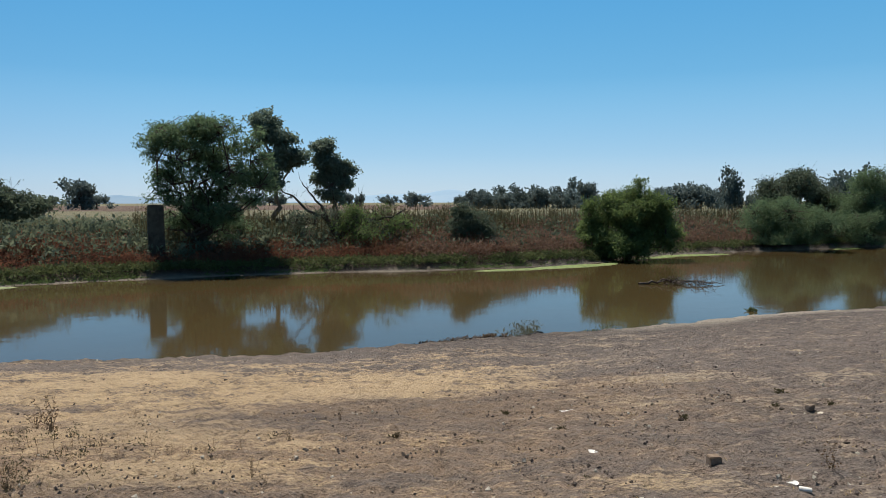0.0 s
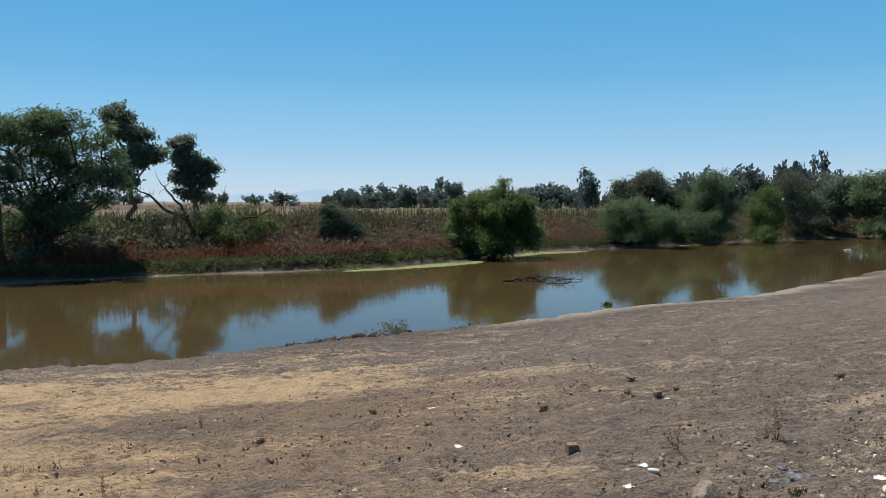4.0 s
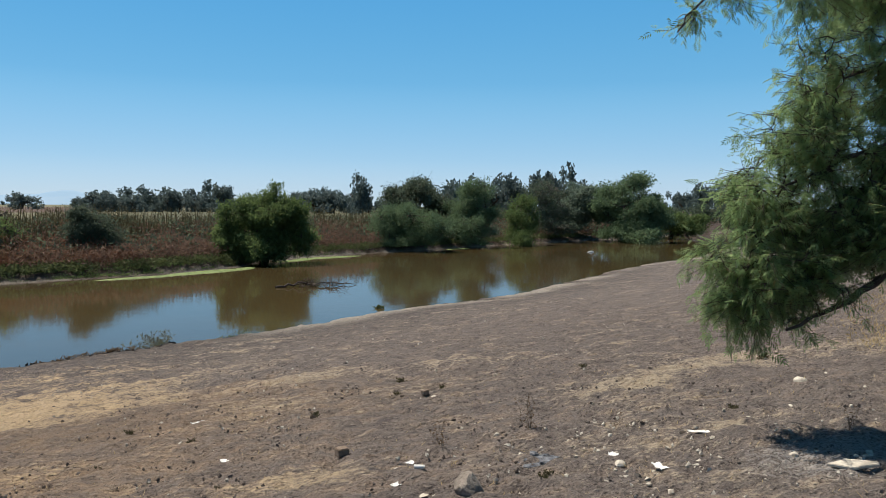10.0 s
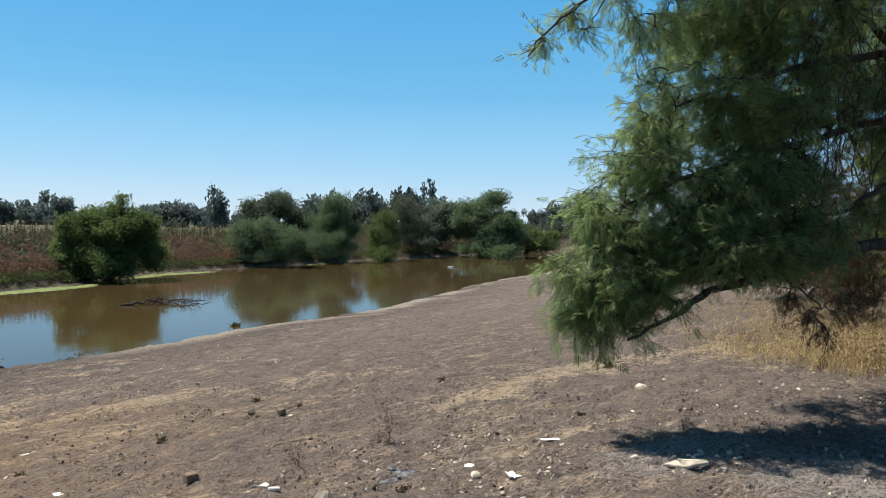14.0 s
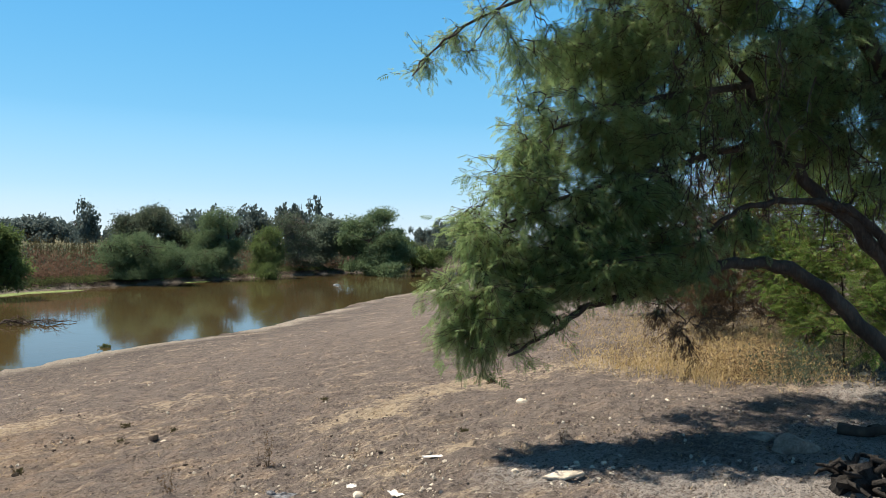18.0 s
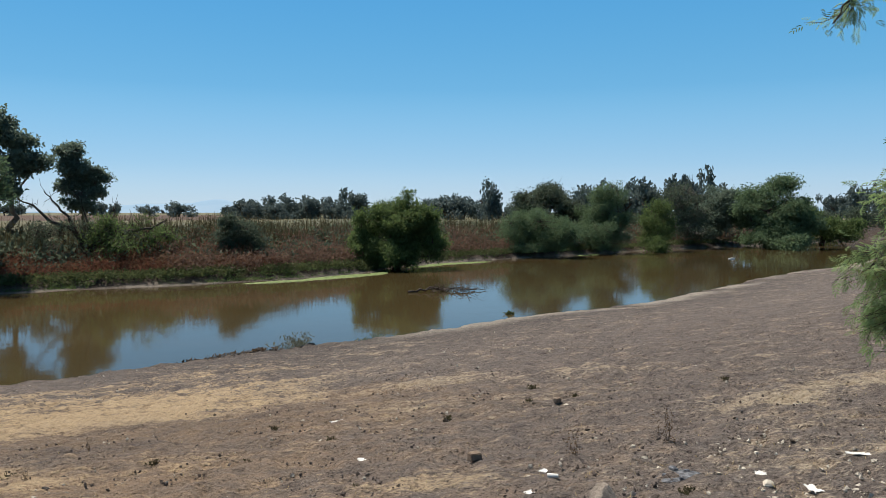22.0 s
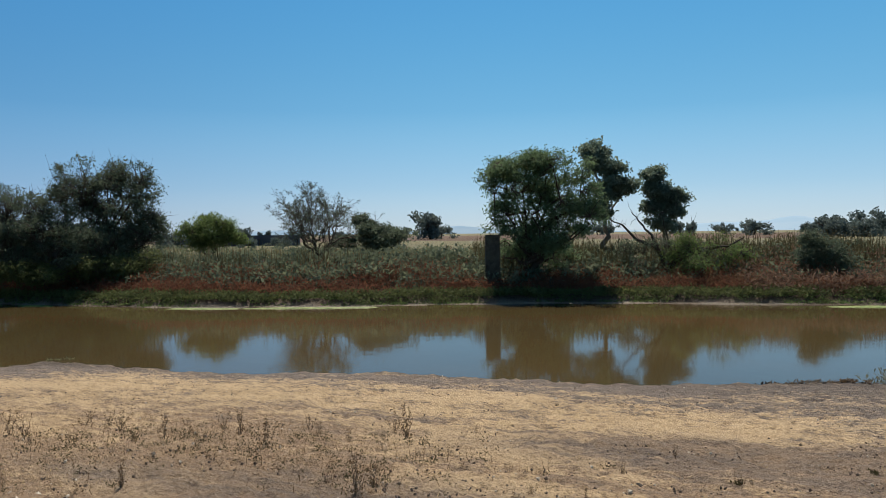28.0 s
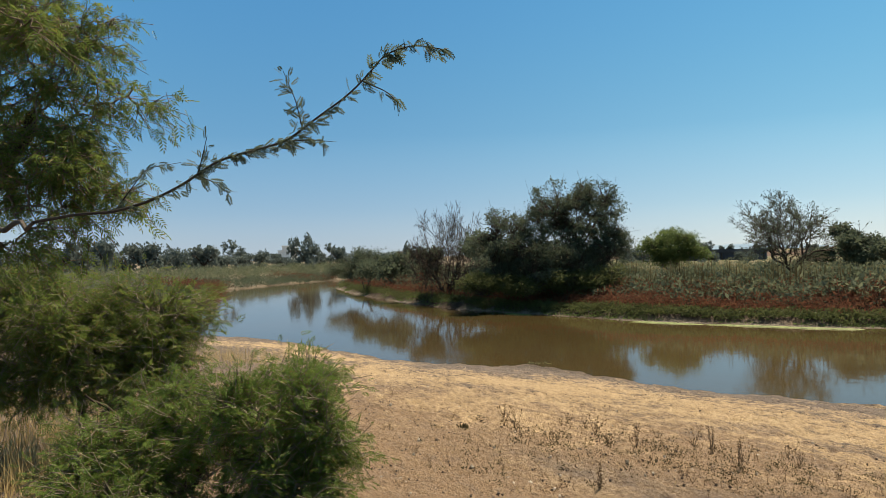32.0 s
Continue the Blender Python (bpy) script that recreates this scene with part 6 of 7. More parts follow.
for k, (x, y, w) in enumerate([(7.14, 3.94, 0.075), (7.39, 3.81, 0.076), (7.56, 3.67, 0.090), (4.66, 2.76, 0.059), (4.59, 2.67, 0.042), (-5.05, 6.58, 0.065), (-2.02, 6.03, 0.050), (-2.19, 5.52, 0.043), (-3.20, 5.78, 0.047), (-2.61, 5.47, 0.048), (-8.84, 5.36, 0.056), (-5.15, 6.63, 0.065), (11.18, 2.68, 0.227), (1.23, 7.31, 0.047)]):
    stone("stone", (x, y), (w * 0.7, w * 0.55, w * 0.3), PALE_STONE, 60 + k, "small pale stone on the dry ground", "stone", "loose stones")
for k, (x, y, w) in enumerate([(2.10, 6.49, 0.107), (3.13, 6.79, 0.082), (3.10, 5.64, 0.091), (2.61, 7.14, 0.071), (3.43, 5.27, 0.049), (1.86, 4.06, 0.051), (3.76, 4.78, 0.038), (3.85, 4.76, 0.077), (4.19, 4.48, 0.067), (4.22, 4.06, 0.083), (2.40, 5.98, 0.061), (1.87, 6.91, 0.045), (0.12, 5.08, 0.037), (3.86, 6.23, 0.103), (4.69, 5.25, 0.098), (5.12, 5.30, 0.080)]):
    stone("dung_clump", (x, y), (w * 0.75, w * 0.55, w * 0.26), DUNG, 90 + k, "dark clump of dried dung and weeds", "dung", "dung clumps")


def slab():
    """A thin broken slab of pale board, propped on the earth."""
    c = (4.46, 2.87)
    root = thing("broken_slab", (c[0], c[1], ground_z(*c) + 0.004), "broken thin pale stone slab lying tilted on the ground", "slab")
    bm = bmesh.new()
    pts = [(-0.15, -0.05), (0.0, -0.075), (0.14, 0.03), (0.125, 0.065), (-0.05, 0.055)]
    lower = [bm.verts.new((x, y, 0)) for x, y in pts]
    face = bm.faces.new(lower)
    up = bmesh.ops.extrude_face_region(bm, geom=[face])
    for v in up["geom"]:
        if isinstance(v, bmesh.types.BMVert):
            v.co.z += 0.02
    bmesh.ops.recalc_face_normals(bm, faces=bm.faces[:])
    bmesh.ops.bevel(bm, geom=bm.edges[:], offset=0.004, segments=2, affect="EDGES")
    me = bpy.data.meshes.new("slab")
    bm.to_mesh(me), bm.free()
    me.materials.append(PALE_STONE)
    part("slab", me, root)
    root.rotation_euler = (radians(6), radians(-4), radians(-58))


slab()


def crumpled(name, place, size, seed, label, mat=None, category="litter", turn=0):
    """A crumpled scrap: a bent sheet with folds and a little thickness."""
    r = np.random.default_rng(seed)
    n = 9
    g = np.linspace(-0.5, 0.5, n)
    X, Y = np.meshgrid(g, g)
    Z = 0.5 * (fbm(X * 3 + seed, Y * 3, 3, seed) - 0.3) + 0.15 * np.abs(X)
    X, Y = X * (1 + 0.2 * (fbm(Y * 4, X * 2, 2, seed) - 0.5)), Y * (1 + 0.3 * (fbm(X * 4, Y * 3, 2, seed + 3) - 0.5))
    top = np.stack([X * size[0], Y * size[1], np.maximum(Z, 0.02) * size[2] * 2], -1).reshape(-1, 3)
    V = np.concatenate([top + [0, 0, 0.003], top])
    i = (np.arange(n - 1)[:, None] * n + np.arange(n - 1)[None]).ravel()
    q = np.stack([i, i + 1, i + n + 1, i + n], 1)
    rim = []
    ring = list(range(n)) + [k * n + n - 1 for k in range(1, n)] + [n * n - 2 - k for k in range(n - 1)] + [n * (n - 2 - k) for k in range(n - 2)]
    for a, b in zip(ring, ring[1:] + ring[:1]):
        rim.append((a, b, b + n * n, a + n * n))
    ob = thing(name, (place[0], place[1], ground_z(*place) - 0.004), label, category, data=mesh_of(name, V, np.concatenate([q, q[:, ::-1] + n * n, rim]), mat or LITTER, True))
    ob.rotation_euler[2] = radians(turn)
    return ob


def paper_cup(place, size, turn):
    """A white cup lying on its side, open at one end."""
    bm = bmesh.new()
    sides = 16
    rows = []
    for x, ro, ri in ((0.0, 0.0, 0.0), (0.0, 0.34, 0), (1.0, 0.46, 0), (1.0, 0.43, 0), (0.04, 0.31, 0), (0.04, 0.0, 0)):
        rows.append([bm.verts.new((x * size * 1.6 - size * 0.8, math.cos(2 * math.pi * k / sides) * ro * size, 0.46 * size + math.sin(2 * math.pi * k / sides) * ro * size * 0.9)) for k in range(sides)])
    for a, b in zip(rows[:-1], rows[1:]):
        for k in range(sides):
            bm.faces.new((a[k], a[(k + 1) % sides], b[(k + 1) % sides], b[k]))
    bmesh.ops.remove_doubles(bm, verts=bm.verts[:], dist=1e-5)
    bmesh.ops.recalc_face_normals(bm, faces=bm.faces[:])
    me = bpy.data.meshes.new("paper_cup")
    bm.to_mesh(me), bm.free()
    me.materials.append(LITTER)
    ob = thing("paper_cup", (*place, ground_z(*place) - 0.006), "dirty white disposable cup lying on its side", "cup", data=me)
    ob.rotation_euler[2] = radians(turn)


paper_cup((2.17, 4.38), 0.045, 160)
crumpled("paper_scrap", (1.93, 4.17), (0.11, 0.06, 0.012), 1, "flat white scrap of paper on bare earth", turn=15)
crumpled("plastic_scrap", (1.16, 6.89), (0.13, 0.08, 0.05), 2, "crumpled white plastic scrap beside a weed", turn=30)
crumpled("plastic_scrap", (4.31, 4.00), (0.15, 0.05, 0.02), 3, "long white plastic scrap on the ground", turn=-35)
crumpled("plastic_scrap", (2.18, 4.56), (0.06, 0.05, 0.03), 4, "small crumpled white wrapper")
crumpled("paper_scrap", (1.92, 3.92), (0.15, 0.08, 0.015), 5, "pale flat scrap of card", PALE_STONE, turn=10)
crumpled("plastic_scrap", (1.13, 5.48), (0.09, 0.06, 0.02), 6, "thin whitish shred of plastic")
crumpled("plastic_scrap", (3.42, 3.91), (0.10, 0.07, 0.03), 8, "torn pale plastic among stones", turn=50)
crumpled("plastic_scrap", (3.47, 3.52), (0.12, 0.06, 0.03), 11, "pale tangle of torn plastic", turn=80)
crumpled("plastic_scrap", (-5.03, 6.60), (0.12, 0.06, 0.03), 12, "white plastic scrap among dry weeds")
stone("ash_heap", (2.93, 4.10), (0.36, 0.2, 0.03), ASH, 130, "flat heap of blue-grey ash from a small fire", "ash", turn=10)
for k, (x, y, w) in enumerate([(2.95, 4.18, 0.073), (3.01, 4.12, 0.057), (2.84, 4.11, 0.048), (2.90, 4.02, 0.040)]):
    stone("ash_lump", (x, y), (w, w * 0.7, w * 0.5), ASH, 140 + k, "pale lump of burnt waste in the ash", "ash", "ash lumps", sink=-0.5)
r = np.random.default_rng(71)
for k in range(14):
    c = (4.71, 2.89)
    stone("rubble", (c[0] + r.normal(0, 0.16), c[1] + r.normal(0, 0.14)), (0.03 + 0.05 * r.random(), 0.04, 0.025), PALE_STONE, 150 + k, "broken pale rubble beside the slab", "rubble", "rubble pieces")


def burnt_stump():
    """A charred, tangled stump and root lying in the shade."""
    c = (5.70, 1.34)
    r = np.random.default_rng(72)
    root = thing("charred_stump", (c[0], c[1], ground_z(*c) - 0.04), "charred tangled tree stump lying in the shade", "stump")
    me = rock_mesh("stump", (0.46, 0.34, 0.24), CHAR, 160, 1.4)
    body = part("stump", me, root)
    for k in range(16):
        a = r.uniform(0, 2 * np.pi)
        e = np.array([np.cos(a) * 0.33, np.sin(a) * 0.27, r.uniform(0.0, 0.24)])
        part("root", mesh_of("root", *tubes([bent(r, (0, 0, 0.12), e, 0.04, 0.008, 8, 0.14)], 6), CHAR, True), body)


burnt_stump()


def driftwood(place, pts, radius, seed, label, name="fallen_stick", wood=TWIG):
    r = np.random.default_rng(seed)
    root = thing(name, (*place, ground_z(*place)), label, "stick")
    paths = []
    for a, b in pts:
        paths.append(bent(r, a, b, radius, radius * 0.5, 6, 0.05))
    for p in paths:
        part("stick", mesh_of("stick", *tubes([p], 7), wood, True), root)


c = (7.25, 1.75)
driftwood(c, [((-0.05, 0.14, 0.05), (0.02, -0.45, 0.07)), ((0.0, -0.1, 0.06), (0.35, -0.3, 0.10))], 0.055, 74, "thick dead limb lying in the shade", "fallen_limb", BARK)
c = (11.76, 3.33)
driftwood(c, [((-0.5, 0.1, 0.03), (0.5, -0.1, 0.05)), ((-0.3, -0.2, 0.03), (0.6, 0.15, 0.06))], 0.012, 73, "thin dry sticks lying in the grass")


def wooden_post(place, height, radius, seed, label, name="wooden_post"):
    r = np.random.default_rng(seed)
    me = mesh_of("post", *tubes([(np.array([(0, 0, -0.1), (0.01, 0, height * 0.5), (0.0, 0.015, height), (0.0, 0.015, height + 0.004)]), np.array([radius * 1.05, radius, radius * 0.95, radius * 0.2]))], 8), BARK, True)
    return thing(name, (*place, ground_z(*place)), label, "post", data=me)


wooden_post((9.69, 8.41), 0.30, 0.035, 1, "short dark wooden stake in the bare ground")

# ---------------------------------------------------------------- things in and at the water


def shore_tuft(place, width, height, n, seed, mat, label):
    r = np.random.default_rng(seed)
    x = r.normal(0, width * 0.4, n)
    y = r.normal(0, width * 0.13, n)
    pts = np.c_[place[0] + x * 0.88 - y * 0.47, place[1] + x * 0.47 + y * 0.88]
    z = np.maximum(terrain(pts[:, 0], pts[:, 1])[0], WATER_Z - 0.05)
    return weeds("shore_weeds", r, np.c_[pts, z], height, 0.05, 22, 0.07, mat, label, narrow=True, upright=1.0)


r = np.random.default_rng(79)
u = r.random(220)
px, py = -0.5 + 2.6 * u + r.normal(0, 0.08, 220), 15.25 + 1.1 * u + r.normal(0, 0.10, 220)
pz = np.maximum(terrain(px, py)[0], WATER_Z) + 0.01
v, f = stamp(OCT_V * [1, 0.8, 0.7], OCT_F, np.c_[px, py, pz], frames_of(r, directions(r, 220)), 0.015 + 0.05 * r.random(220) ** 2.5)
thing("shore_debris", (0, 0, 0), "dark clods and debris washed up along the waterline", "debris", kind="stuff", data=mesh_of("shore_debris", v, f, DUNG))
shore_tuft((1.76, 16.51), 0.7, 0.30, 26, 81, FIELD_STRAW, "pale weeds standing at the water's edge")
shore_tuft((0.43, 15.99), 0.9, 0.04, 20, 82, LEAF_BROWN, "withered low plants along the waterline")
shore_tuft((0.80, 16.16), 1.2, 0.05, 36, 83, LEAF_BROWN, "withered low plants along the waterline")
for k, (x, y) in enumerate([(3.75, 17.30), (-16.33, 12.63)]):
    shore_tuft((x, y), 0.5, 0.05, 7, 84 + k, LEAF_GREY, "small green plants at the water's edge")


def floating_branch():
    """A dead limb lying in the river, its twigs fanned out above the water."""
    r = np.random.default_rng(91)
    c = np.array((8.43, 26.70))
    right = np.array([c[1], -c[0]]) / np.hypot(*c)
    root = thing("dead_branch", (c[0], c[1], WATER_Z), "dead dark branch lying half sunk in the river", "branch")

    def loc(u, w, z):
        return (right[0] * u + c[0] / 28 * w, right[1] * u + c[1] / 28 * w, z)
    paths = [bent(r, loc(-1.35, -0.2, 0.02), loc(-0.2, 0.1, 0.14), 0.05, 0.035, 8, 0.05), bent(r, loc(-0.3, 0.1, 0.1), loc(1.6, 0.5, 0.02), 0.035, 0.012, 8, 0.05), bent(r, loc(-0.7, 0, 0.06), loc(0.1, -0.1, 0.30), 0.025, 0.01, 7, 0.07)]
    for k in range(46):
        u = r.uniform(-0.5, 1.0)
        a = loc(u, r.uniform(-0.2, 0.5), r.uniform(0.0, 0.1))
        b = loc(u + r.normal(0.15, 0.4), r.uniform(-0.8, 1.0), r.uniform(-0.03, 0.36))
        paths.append(bent(r, a, b, 0.014, 0.004, 6, 0.1))
    limbs = [part("limb", mesh_of("limb", *tubes([p], 6), BARK, True), root) for p in paths[:3]]
    for k, p in enumerate(paths[3:]):
        part("twig", mesh_of("twig", *tubes([p], 4), BARK, True), limbs[1 + k % 2])


floating_branch()
c = (8.41, 20.22)
r = np.random.default_rng(92)
n = 160
pos = np.c_[r.normal(0, 0.06, (n, 2)), r.uniform(0.0, 0.06, n)]
v, f = stamp(NARROW_V * [1, 1.8, 1], LEAF_F, pos, frames_of(r, directions(r, n, 0.3)), r.uniform(0.04, 0.09, n))
thing("water_weed", (c[0], c[1], WATER_Z), "dark clump of weed standing in shallow water", "water plant", data=mesh_of("water_weed", v, f, LEAF_LOW))
me = rock_mesh("float", (0.55, 0.35, 0.14), LITTER, 95)
c = (31.83, 39.88)
thing("floating_litter", (c[0], c[1], WATER_Z - 0.04), "white lump of foam floating on the river", "litter", data=me)

# ---------------------------------------------------------------- the far bank's built and dead things


def pillar():
    c = (-12.43, 32.29)
    z = ground_z(*c)
    top = 1.51
    root = thing("concrete_pillar", (c[0], c[1], z - 0.1), "weathered dark concrete pillar standing alone on the bank", "pillar")
    me = box_mesh("shaft", (0.66, 0.6, top - z + 0.1), CONCRETE, 0.02, 4, 0.03)
    part("shaft", me, root)
    base = box_mesh("footing", (0.86, 0.8, 0.28), CONCRETE, 0.03, 5, 0.05)
    part("footing", base, root)
    root.rotation_euler[2] = radians(24)


pillar()


def dead_tree():
    """A leaning dead trunk with bare crooked limbs."""
    r = np.random.default_rng(96)
    c = (-5.16, 36.13)
    z = ground_z(*c)
    root = thing("dead_tree", (c[0], c[1], z - 0.1), "twisted dead tree with bare crooked limbs", "tree")
    o = np.array([c[0], c[1], z - 0.1])
    spine = [[(-5.16, 36.13, -0.08), (-5.57, 36.07, 0.88), (-6.46, 35.72, 1.16), (-7.04, 35.30, 1.83), (-7.60, 35.19, 2.18)], [(-5.57, 36.07, 0.88), (-6.09, 35.99, 1.70), (-6.74, 35.87, 2.51)], [(-5.16, 36.13, -0.08), (-5.04, 36.15, 1.01), (-5.31, 36.21, 1.83)],
             [(-5.16, 36.13, -0.08), (-3.94, 36.09, 0.60), (-2.56, 35.91, 0.87), (-1.80, 35.96, 1.28)], [(-5.05, 36.15, -0.22), (-4.70, 36.09, 0.74), (-3.94, 36.19, 1.83)]]
    twigs = []
    for k, line in enumerate(spine):
        q = np.array(line) - o
        s = np.linspace(0, len(q) - 1, 14)
        p = np.stack([np.interp(s, np.arange(len(q)), q[:, j]) for j in range(3)], 1)
        p[1:-1] = (p[:-2] + 2 * p[1:-1] + p[2:]) / 4
        p[1:-1] += r.normal(0, 0.03, p[1:-1].shape)
        if k == 0:
            p[0] = (0, 0, 0)
        part("trunk" if k == 0 else "limb", mesh_of("limb", *tubes([(p, np.linspace(0.13 if k in (0, 3) else 0.08, 0.02, 14))], 7), BARK, True), root)
        for _ in range(9):
            a = p[r.integers(4, 14)]
            twigs.append(bent(r, a, a + r.normal(0, 0.35, 3) + [0, 0, 0.25], 0.014, 0.004, 5, 0.1))
    tagged(part("twig_work", mesh_of("twig_work", *tubes(twigs, 4), BARK, True), root), kind="stuff")


dead_tree()
# ---------------------------------------------------------------- the plain and the horizon


def plain_tree(seed, flat, leaf_mat, label):
    """A small spreading tree of the plain, crown radius 1, crown centre 0.85 up."""
    r = np.random.default_rng(seed)
    root = thing("field_tree", (0, 0, 0), label, "tree", "trees of the plain")
    part("trunk", mesh_of("trunk", *tubes([bent(r, (0, 0, -0.1), (r.normal(0, 0.1), r.normal(0, 0.1), 0.5), 0.08, 0.05, 5, 0.05)], 6), BARK, True), root)
    limbs = [bent(r, (0, 0, 0.35), (np.cos(a) * 0.7, np.sin(a) * 0.7, 0.85), 0.05, 0.015, 5, 0.08) for a in r.uniform(0, 6.28, 6)]
    tagged(part("twig_work", mesh_of("twig_work", *tubes(limbs, 4), BARK, True), root), kind="stuff")
    lob = [(r.normal(0, 0.40), r.normal(0, 0.40), 0.85 + r.normal(0, 0.24) * flat, r.uniform(0.3, 0.5), r.uniform(0.3, 0.45) * flat) for _ in range(9)]
    lob += [(r.normal(0, 0.5), r.normal(0, 0.5), 0.32, r.uniform(0.25, 0.4), 0.28) for _ in range(4)]
    c, _ = lobes_points(r, lob, 220, 0.5)
    c[:, 2] = np.maximum(c[:, 2], 0.1)
    n = 1500
    pos = c[r.integers(0, 220, n)] + r.normal(0, 0.06, (n, 3))
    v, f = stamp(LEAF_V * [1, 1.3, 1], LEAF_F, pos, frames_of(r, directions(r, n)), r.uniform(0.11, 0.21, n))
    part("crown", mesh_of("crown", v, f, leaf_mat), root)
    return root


KINDS = [plain_tree(700, 0.75, LEAF_FAR_HAZE, "grey-green spreading tree out on the plain"), plain_tree(701, 1.0, LEAF_FAR_HAZE, "round hazy tree out on the plain"), plain_tree(702, 0.6, LEAF_FAR_HAZE, "low wide tree on the plain"), plain_tree(703, 1.2, LEAF_FAR_HAZE, "tall loose tree on the plain")]
used = set()


def put_tree(x, y, zc, rad, kind, seed):
    g = ground_z(x, y) if math.hypot(x, y) < 300 else 0.3 - (math.hypot(x, y) - 300) * 0.0003
    m = pose(x, y, g - 0.05, 0, 0, seed * 67 % 360) @ Matrix.Diagonal((rad, rad, max(0.6 * rad, (zc - g) / 0.85), 1))
    if kind not in used:
        used.add(kind)
        KINDS[kind].matrix_world = m
    else:
        copy_thing(KINDS[kind], m).matrix_world = m


NAMED_A = [(-73.9, 153.1, 3.9, 4.12, 0), (-73.5, 158.8, 2.5, 2.39, 2), (-7.8, 209.9, 2.9, 4.14, 2), (-18.4, 259.3, 2.4, 2.36, 1), (-26.7, 238.5, 2.7, 1.64, 1), (39.4, 123.9, 3.0, 3.35, 2), (42.4, 122.9, 2.7, 2.56, 2), (39.3, 102.8, 3.5, 2.17, 3), (6.9, 149.8, 2.7, 3.18, 0), (13.1, 149.4, 2.9, 2.95, 1), (19.2, 148.8, 2.9, 3.41, 0), (24.7, 148.0, 3.0, 2.95, 1), (26.6, 137.5, 3.4, 2.76, 0), (17.0, 159.1, 2.5, 2.91, 2), (11.0, 169.6, 2.3, 3.09, 2), (23.4, 158.3, 2.5, 3.15, 2)]
NAMED_B = [(-109.9, 7.5, 2.7, 2.67, 1), (-119.4, 13.4, 3.1, 2.73, 0), (-108.7, 17.5, 2.8, 2.83, 0), (-103.0, 20.8, 2.1, 1.75, 1), (-117.0, 27.4, 2.6, 2.73, 0), (-144.3, 41.3, 2.3, 1.59, 3), (-143.4, 44.3, 2.3, 2.27, 2), (-117.1, 43.9, 3.2, 2.27, 1), (-128.9, 54.8, 2.4, 2.33, 0), (-135.8, 63.8, 2.1, 2.95, 2), (-133.9, 67.9, 1.6, 2.50, 0), (-80.1, 1.7, 1.7, 3.03, 1), (-29.4, 52.3, 1.6, 1.00, 2), (-73.7, 153.2, 3.6, 2.83, 0), (-64.0, 63.3, 1.7, 1.77, 2), (-62.6, 64.7, 1.4, 1.23, 1), (-50.8, 61.9, 1.0, 1.09, 2), (-45.1, 60.0, 1.0, 0.91, 1), (-100.1, 2.7, 2.2, 2.58, 2), (-120.0, 6.4, 2.2, 2.55, 1), (-114.7, 10.3, 2.3, 2.61, 2), (-123.9, 17.1, 2.2, 2.84, 1), (-118.2, 21.4, 2.0, 2.55, 2), (-122.3, 26.4, 1.8, 2.46, 1), (-125.9, 32.7, 1.8, 2.76, 2), (-135.0, 37.6, 1.6, 2.55, 0), (-151.9, 50.6, 1.4, 2.67, 2), (-141.4, 50.5, 1.3, 2.50, 1), (-130.1, 51.9, 1.4, 2.55, 2), (-127.9, 57.2, 1.3, 2.55, 1), (-116.7, 57.5, 1.0, 2.36, 2), (-105.6, 57.1, 0.9, 2.18, 1)]
NAMED_C = [(118.8, 107.2, 3.8, 2.91, 0), (130.5, 124.0, 4.1, 3.00, 2), (141.9, 141.0, 3.2, 2.42, 1), (142.8, 140.0, 3.9, 2.12, 2), (131.4, 123.1, 4.1, 2.18, 1), (147.8, 149.3, 3.5, 1.91, 0), (72.5, 95.7, 3.8, 3.09, 1), (59.5, 92.5, 3.6, 2.83, 0), (57.2, 82.1, 4.1, 2.27, 0), (59.4, 98.5, 3.6, 2.96, 1), (50.1, 92.3, 3.4, 2.55, 1), (44.3, 100.7, 3.2, 2.33, 2), (54.1, 107.1, 3.2, 2.73, 1), (62.5, 108.3, 3.1, 2.84, 0), (69.2, 110.1, 3.2, 2.76, 2), (67.2, 99.5, 2.9, 2.55, 1), (73.7, 101.0, 3.2, 2.84, 0), (81.1, 101.7, 2.8, 2.56, 2), (53.1, 140.3, 3.0, 2.50, 2), (47.8, 142.2, 3.0, 2.27, 1), (45.2, 153.5, 3.0, 2.42, 0), (40.8, 165.0, 3.1, 2.58, 2)]
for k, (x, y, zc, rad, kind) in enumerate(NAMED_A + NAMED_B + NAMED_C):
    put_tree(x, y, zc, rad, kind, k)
r = np.random.default_rng(709)
for k in range(22):
    a, d = -1.5 - k * 1.1 + r.normal(0, 0.3), r.uniform(140, 170)
    put_tree(-math.sin(radians(a)) * d, math.cos(radians(a)) * d, r.uniform(1.5, 2.2), r.uniform(1.3, 2.4), int(r.integers(0, 4)), 150 + k)
r = np.random.default_rng(710)
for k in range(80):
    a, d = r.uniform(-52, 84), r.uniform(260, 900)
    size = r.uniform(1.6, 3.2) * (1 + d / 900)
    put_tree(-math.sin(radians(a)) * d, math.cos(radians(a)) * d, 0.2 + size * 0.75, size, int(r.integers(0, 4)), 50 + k)


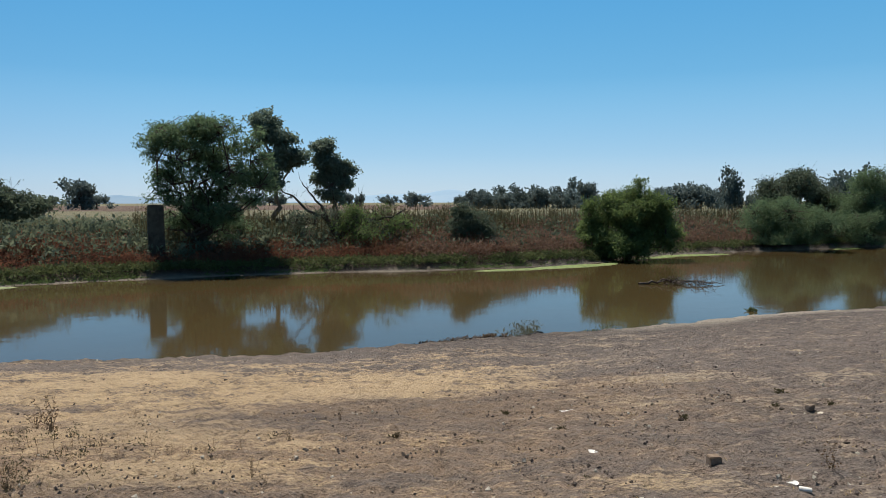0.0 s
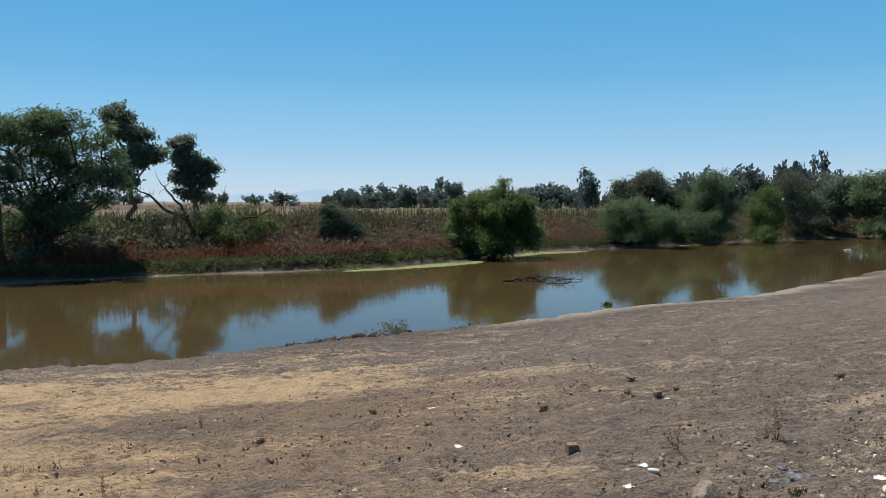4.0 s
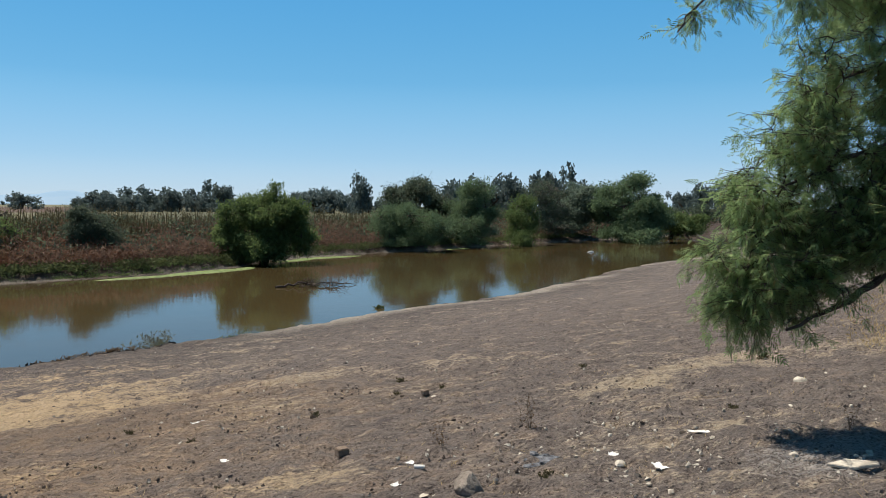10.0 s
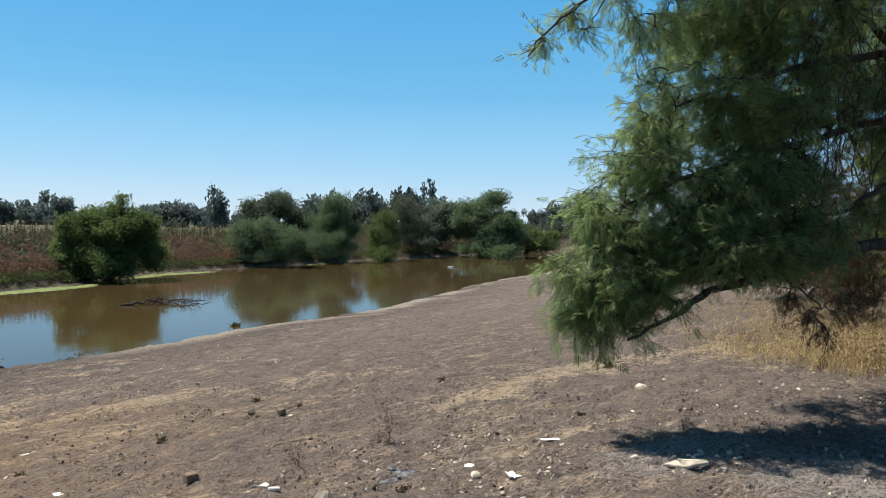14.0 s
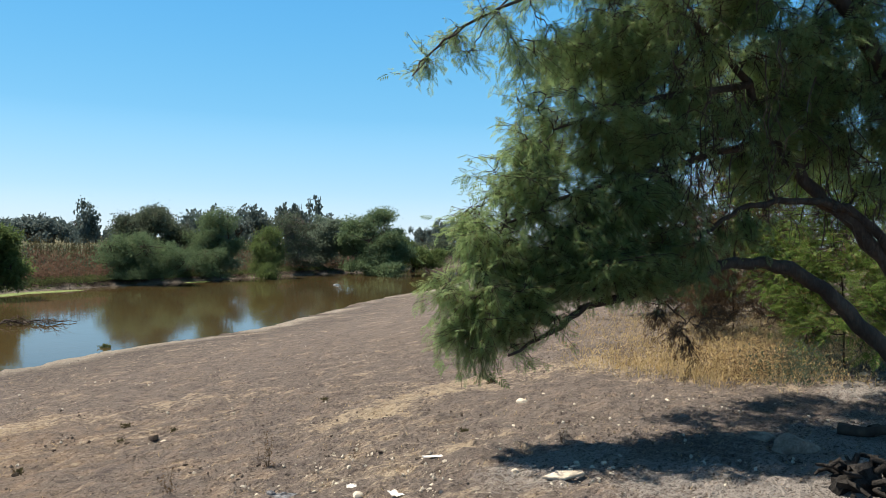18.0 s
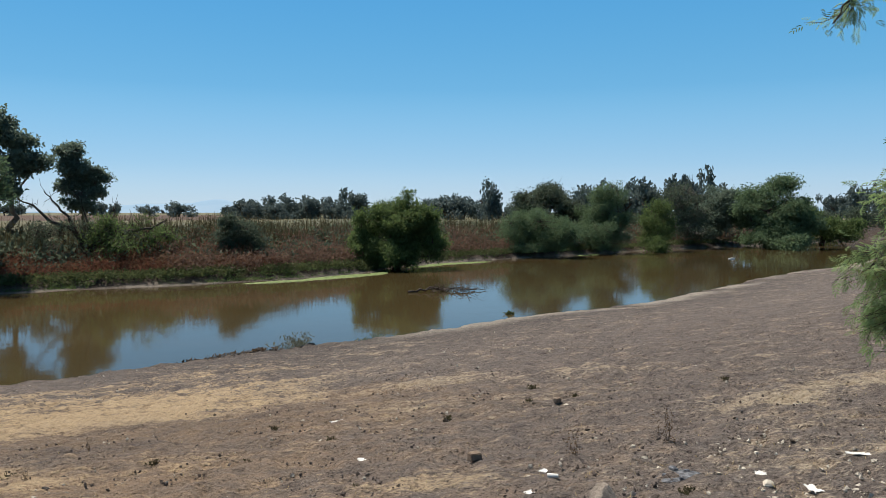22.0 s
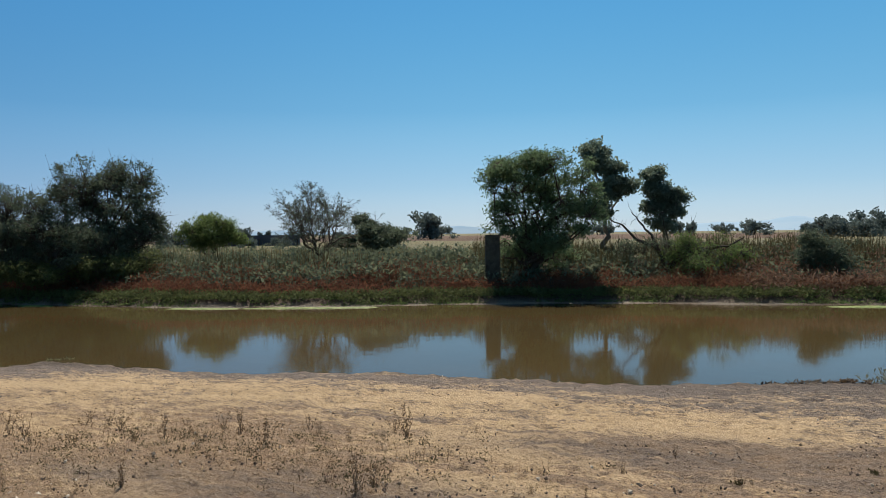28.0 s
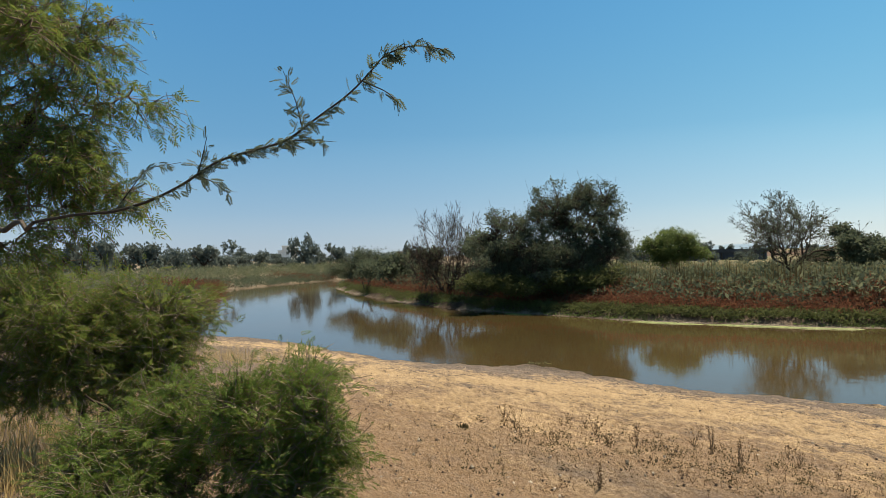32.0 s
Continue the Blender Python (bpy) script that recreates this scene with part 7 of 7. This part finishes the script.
def ridge(name, distance, a0, a1, rows, mat, label):
    """A far range of hills: a strip of slopes; rows: angle, half width, height in metres."""
    n = 160
    a = np.linspace(a0, a1, n)
    h = 4 + sum(hh * np.exp(-np.abs((a - c) / w) ** 1.7) for c, w, hh in rows) * (0.92 + 0.16 * fbm(a * 0.9, a * 0, 4, 5))
    V, m = [], 6
    for q in range(m):
        s = q / (m - 1)
        d = distance + 500 * s
        V.append(np.stack([-np.sin(np.radians(a)) * d, np.cos(np.radians(a)) * d, -25 + (h + 25) * np.sin(s * np.pi / 2) + 6 * (fbm(a * 2, a * 0 + q, 3, 8) - 0.5) * s], 1))
    V.append(V[-1] * [1.02, 1.02, 0] + [0, 0, -30])
    m += 1
    V = np.concatenate(V)
    i = (np.arange(m - 1)[:, None] * n + np.arange(n - 1)[None]).ravel()
    return tagged(new(name, mesh_of(name, V, np.stack([i, i + n, i + n + 1, i + 1], 1)[:, ::-1], mat, True)), label, "hills", kind="structure")


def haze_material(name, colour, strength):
    """For hills far off: the shine of the air between is added as emission."""
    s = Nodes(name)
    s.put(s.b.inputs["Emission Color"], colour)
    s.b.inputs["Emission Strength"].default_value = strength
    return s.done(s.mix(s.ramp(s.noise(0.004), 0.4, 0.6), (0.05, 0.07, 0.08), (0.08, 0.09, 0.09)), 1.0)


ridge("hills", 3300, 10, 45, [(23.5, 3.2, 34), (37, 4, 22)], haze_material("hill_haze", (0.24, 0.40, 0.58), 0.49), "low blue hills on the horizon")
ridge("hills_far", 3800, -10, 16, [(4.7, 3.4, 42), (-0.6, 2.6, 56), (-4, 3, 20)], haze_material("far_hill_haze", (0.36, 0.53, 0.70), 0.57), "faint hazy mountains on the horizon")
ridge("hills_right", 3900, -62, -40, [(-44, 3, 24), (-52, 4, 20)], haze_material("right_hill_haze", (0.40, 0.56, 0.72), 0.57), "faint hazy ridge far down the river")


def building(name, place, size, mat, label, rows=0, cols=0, flat_roof=True, turn=0.0):
    """A plain far building with a parapet and window openings as dark recessed panes."""
    g = 0.1
    root = thing(name, (place[0], place[1], g - 0.2), label, "building")
    part("wall", box_mesh("wall", (size[0], size[1], size[2]), mat, 0.05, 6, 0.0), root)
    part("roof", box_mesh("roof", (size[0] + 0.5, size[1] + 0.5, 0.4), mat, 0.03, 7, 0.0), root).location = (0, 0, size[2])
    for i in range(rows):
        for j in range(cols):
            w = part("window", box_mesh("window", (size[0] / cols * 0.45, 0.3, size[2] / rows * 0.4), WALL_DARK, 0.02, 8, 0.0), root)
            w.location = ((j + 0.5) / cols * size[0] - size[0] / 2, -size[1] / 2 - 0.05, (i + 0.35) / rows * size[2])
    root.rotation_euler[2] = radians(turn)
    return root


building("white_building", (-396.22, 139.61), (6.5, 6, 9.0), WHITEWASH, "tall white building far beyond the bend", 0, 0, turn=131)
building("white_building", (-397.52, 135.87), (3.0, 4, 6.5), WHITEWASH, "narrow white building far beyond the bend", 0, 0, turn=131)
shed = building("long_shed", (-59.14, 74.38), (9.5, 4, 1.3), WALL_DARK, "long low dark shed across the field", 0, 0, turn=34)
for sx in range(7):
    w = part("shed_post", box_mesh("shed_post", (0.12, 0.1, 1.3), BARK, 0.01, 9, 0.0), shed)
    w.location = (-4.5 + sx * 1.5, -2.08, 0.0)
for k, (x, y) in enumerate([(-39.59, 6.50), (-39.54, 6.75), (-41.94, 3.86)]):
    wooden_post((x, y), 1.0, 0.06, 20 + k, "weathered wooden fence post on the upstream bank", "fence_post")
block("brick_pier", (-43.83, 5.05), (0.8, 0.7, 1.15), BRICK, 12, "low brick pier on the upstream bank", "pier", 30, 0.05, 0.02)

# weeds of the upstream bank and bend
r = np.random.default_rng(720)
n = 15000
p = np.c_[r.uniform(-125, -38, n), r.uniform(-6, 75, n)]
z, dn, df, ns = terrain(p[:, 0], p[:, 1])
ok = ns & (dn > 0.2) & (dn < 16) & ((dn < 5) | (r.random(n) < 0.45))
up = np.c_[p, z][ok]
dist = dn[ok]
weeds("bank_weeds", r, up[dist < 5], 0.5, 0.3, 30, 0.2, LEAF_OLIVE, "green weeds along the upstream bank")
weeds("bank_scrub", r, up[dist >= 5], 0.9, 0.5, 34, 0.22, LEAF_GREY, "grey-green scrub on the upstream bank", category="scrub")
red = near_places(r, 300, [(-70.33, 15.91, 2.2), (-73.74, 18.84, 2.0), (-92.97, 37.09, 3.0)])
weeds("red_weeds", r, red, 0.8, 0.4, 34, 0.24, LEAF_RED, "rust-red dry weeds on the upstream bank", narrow=True)
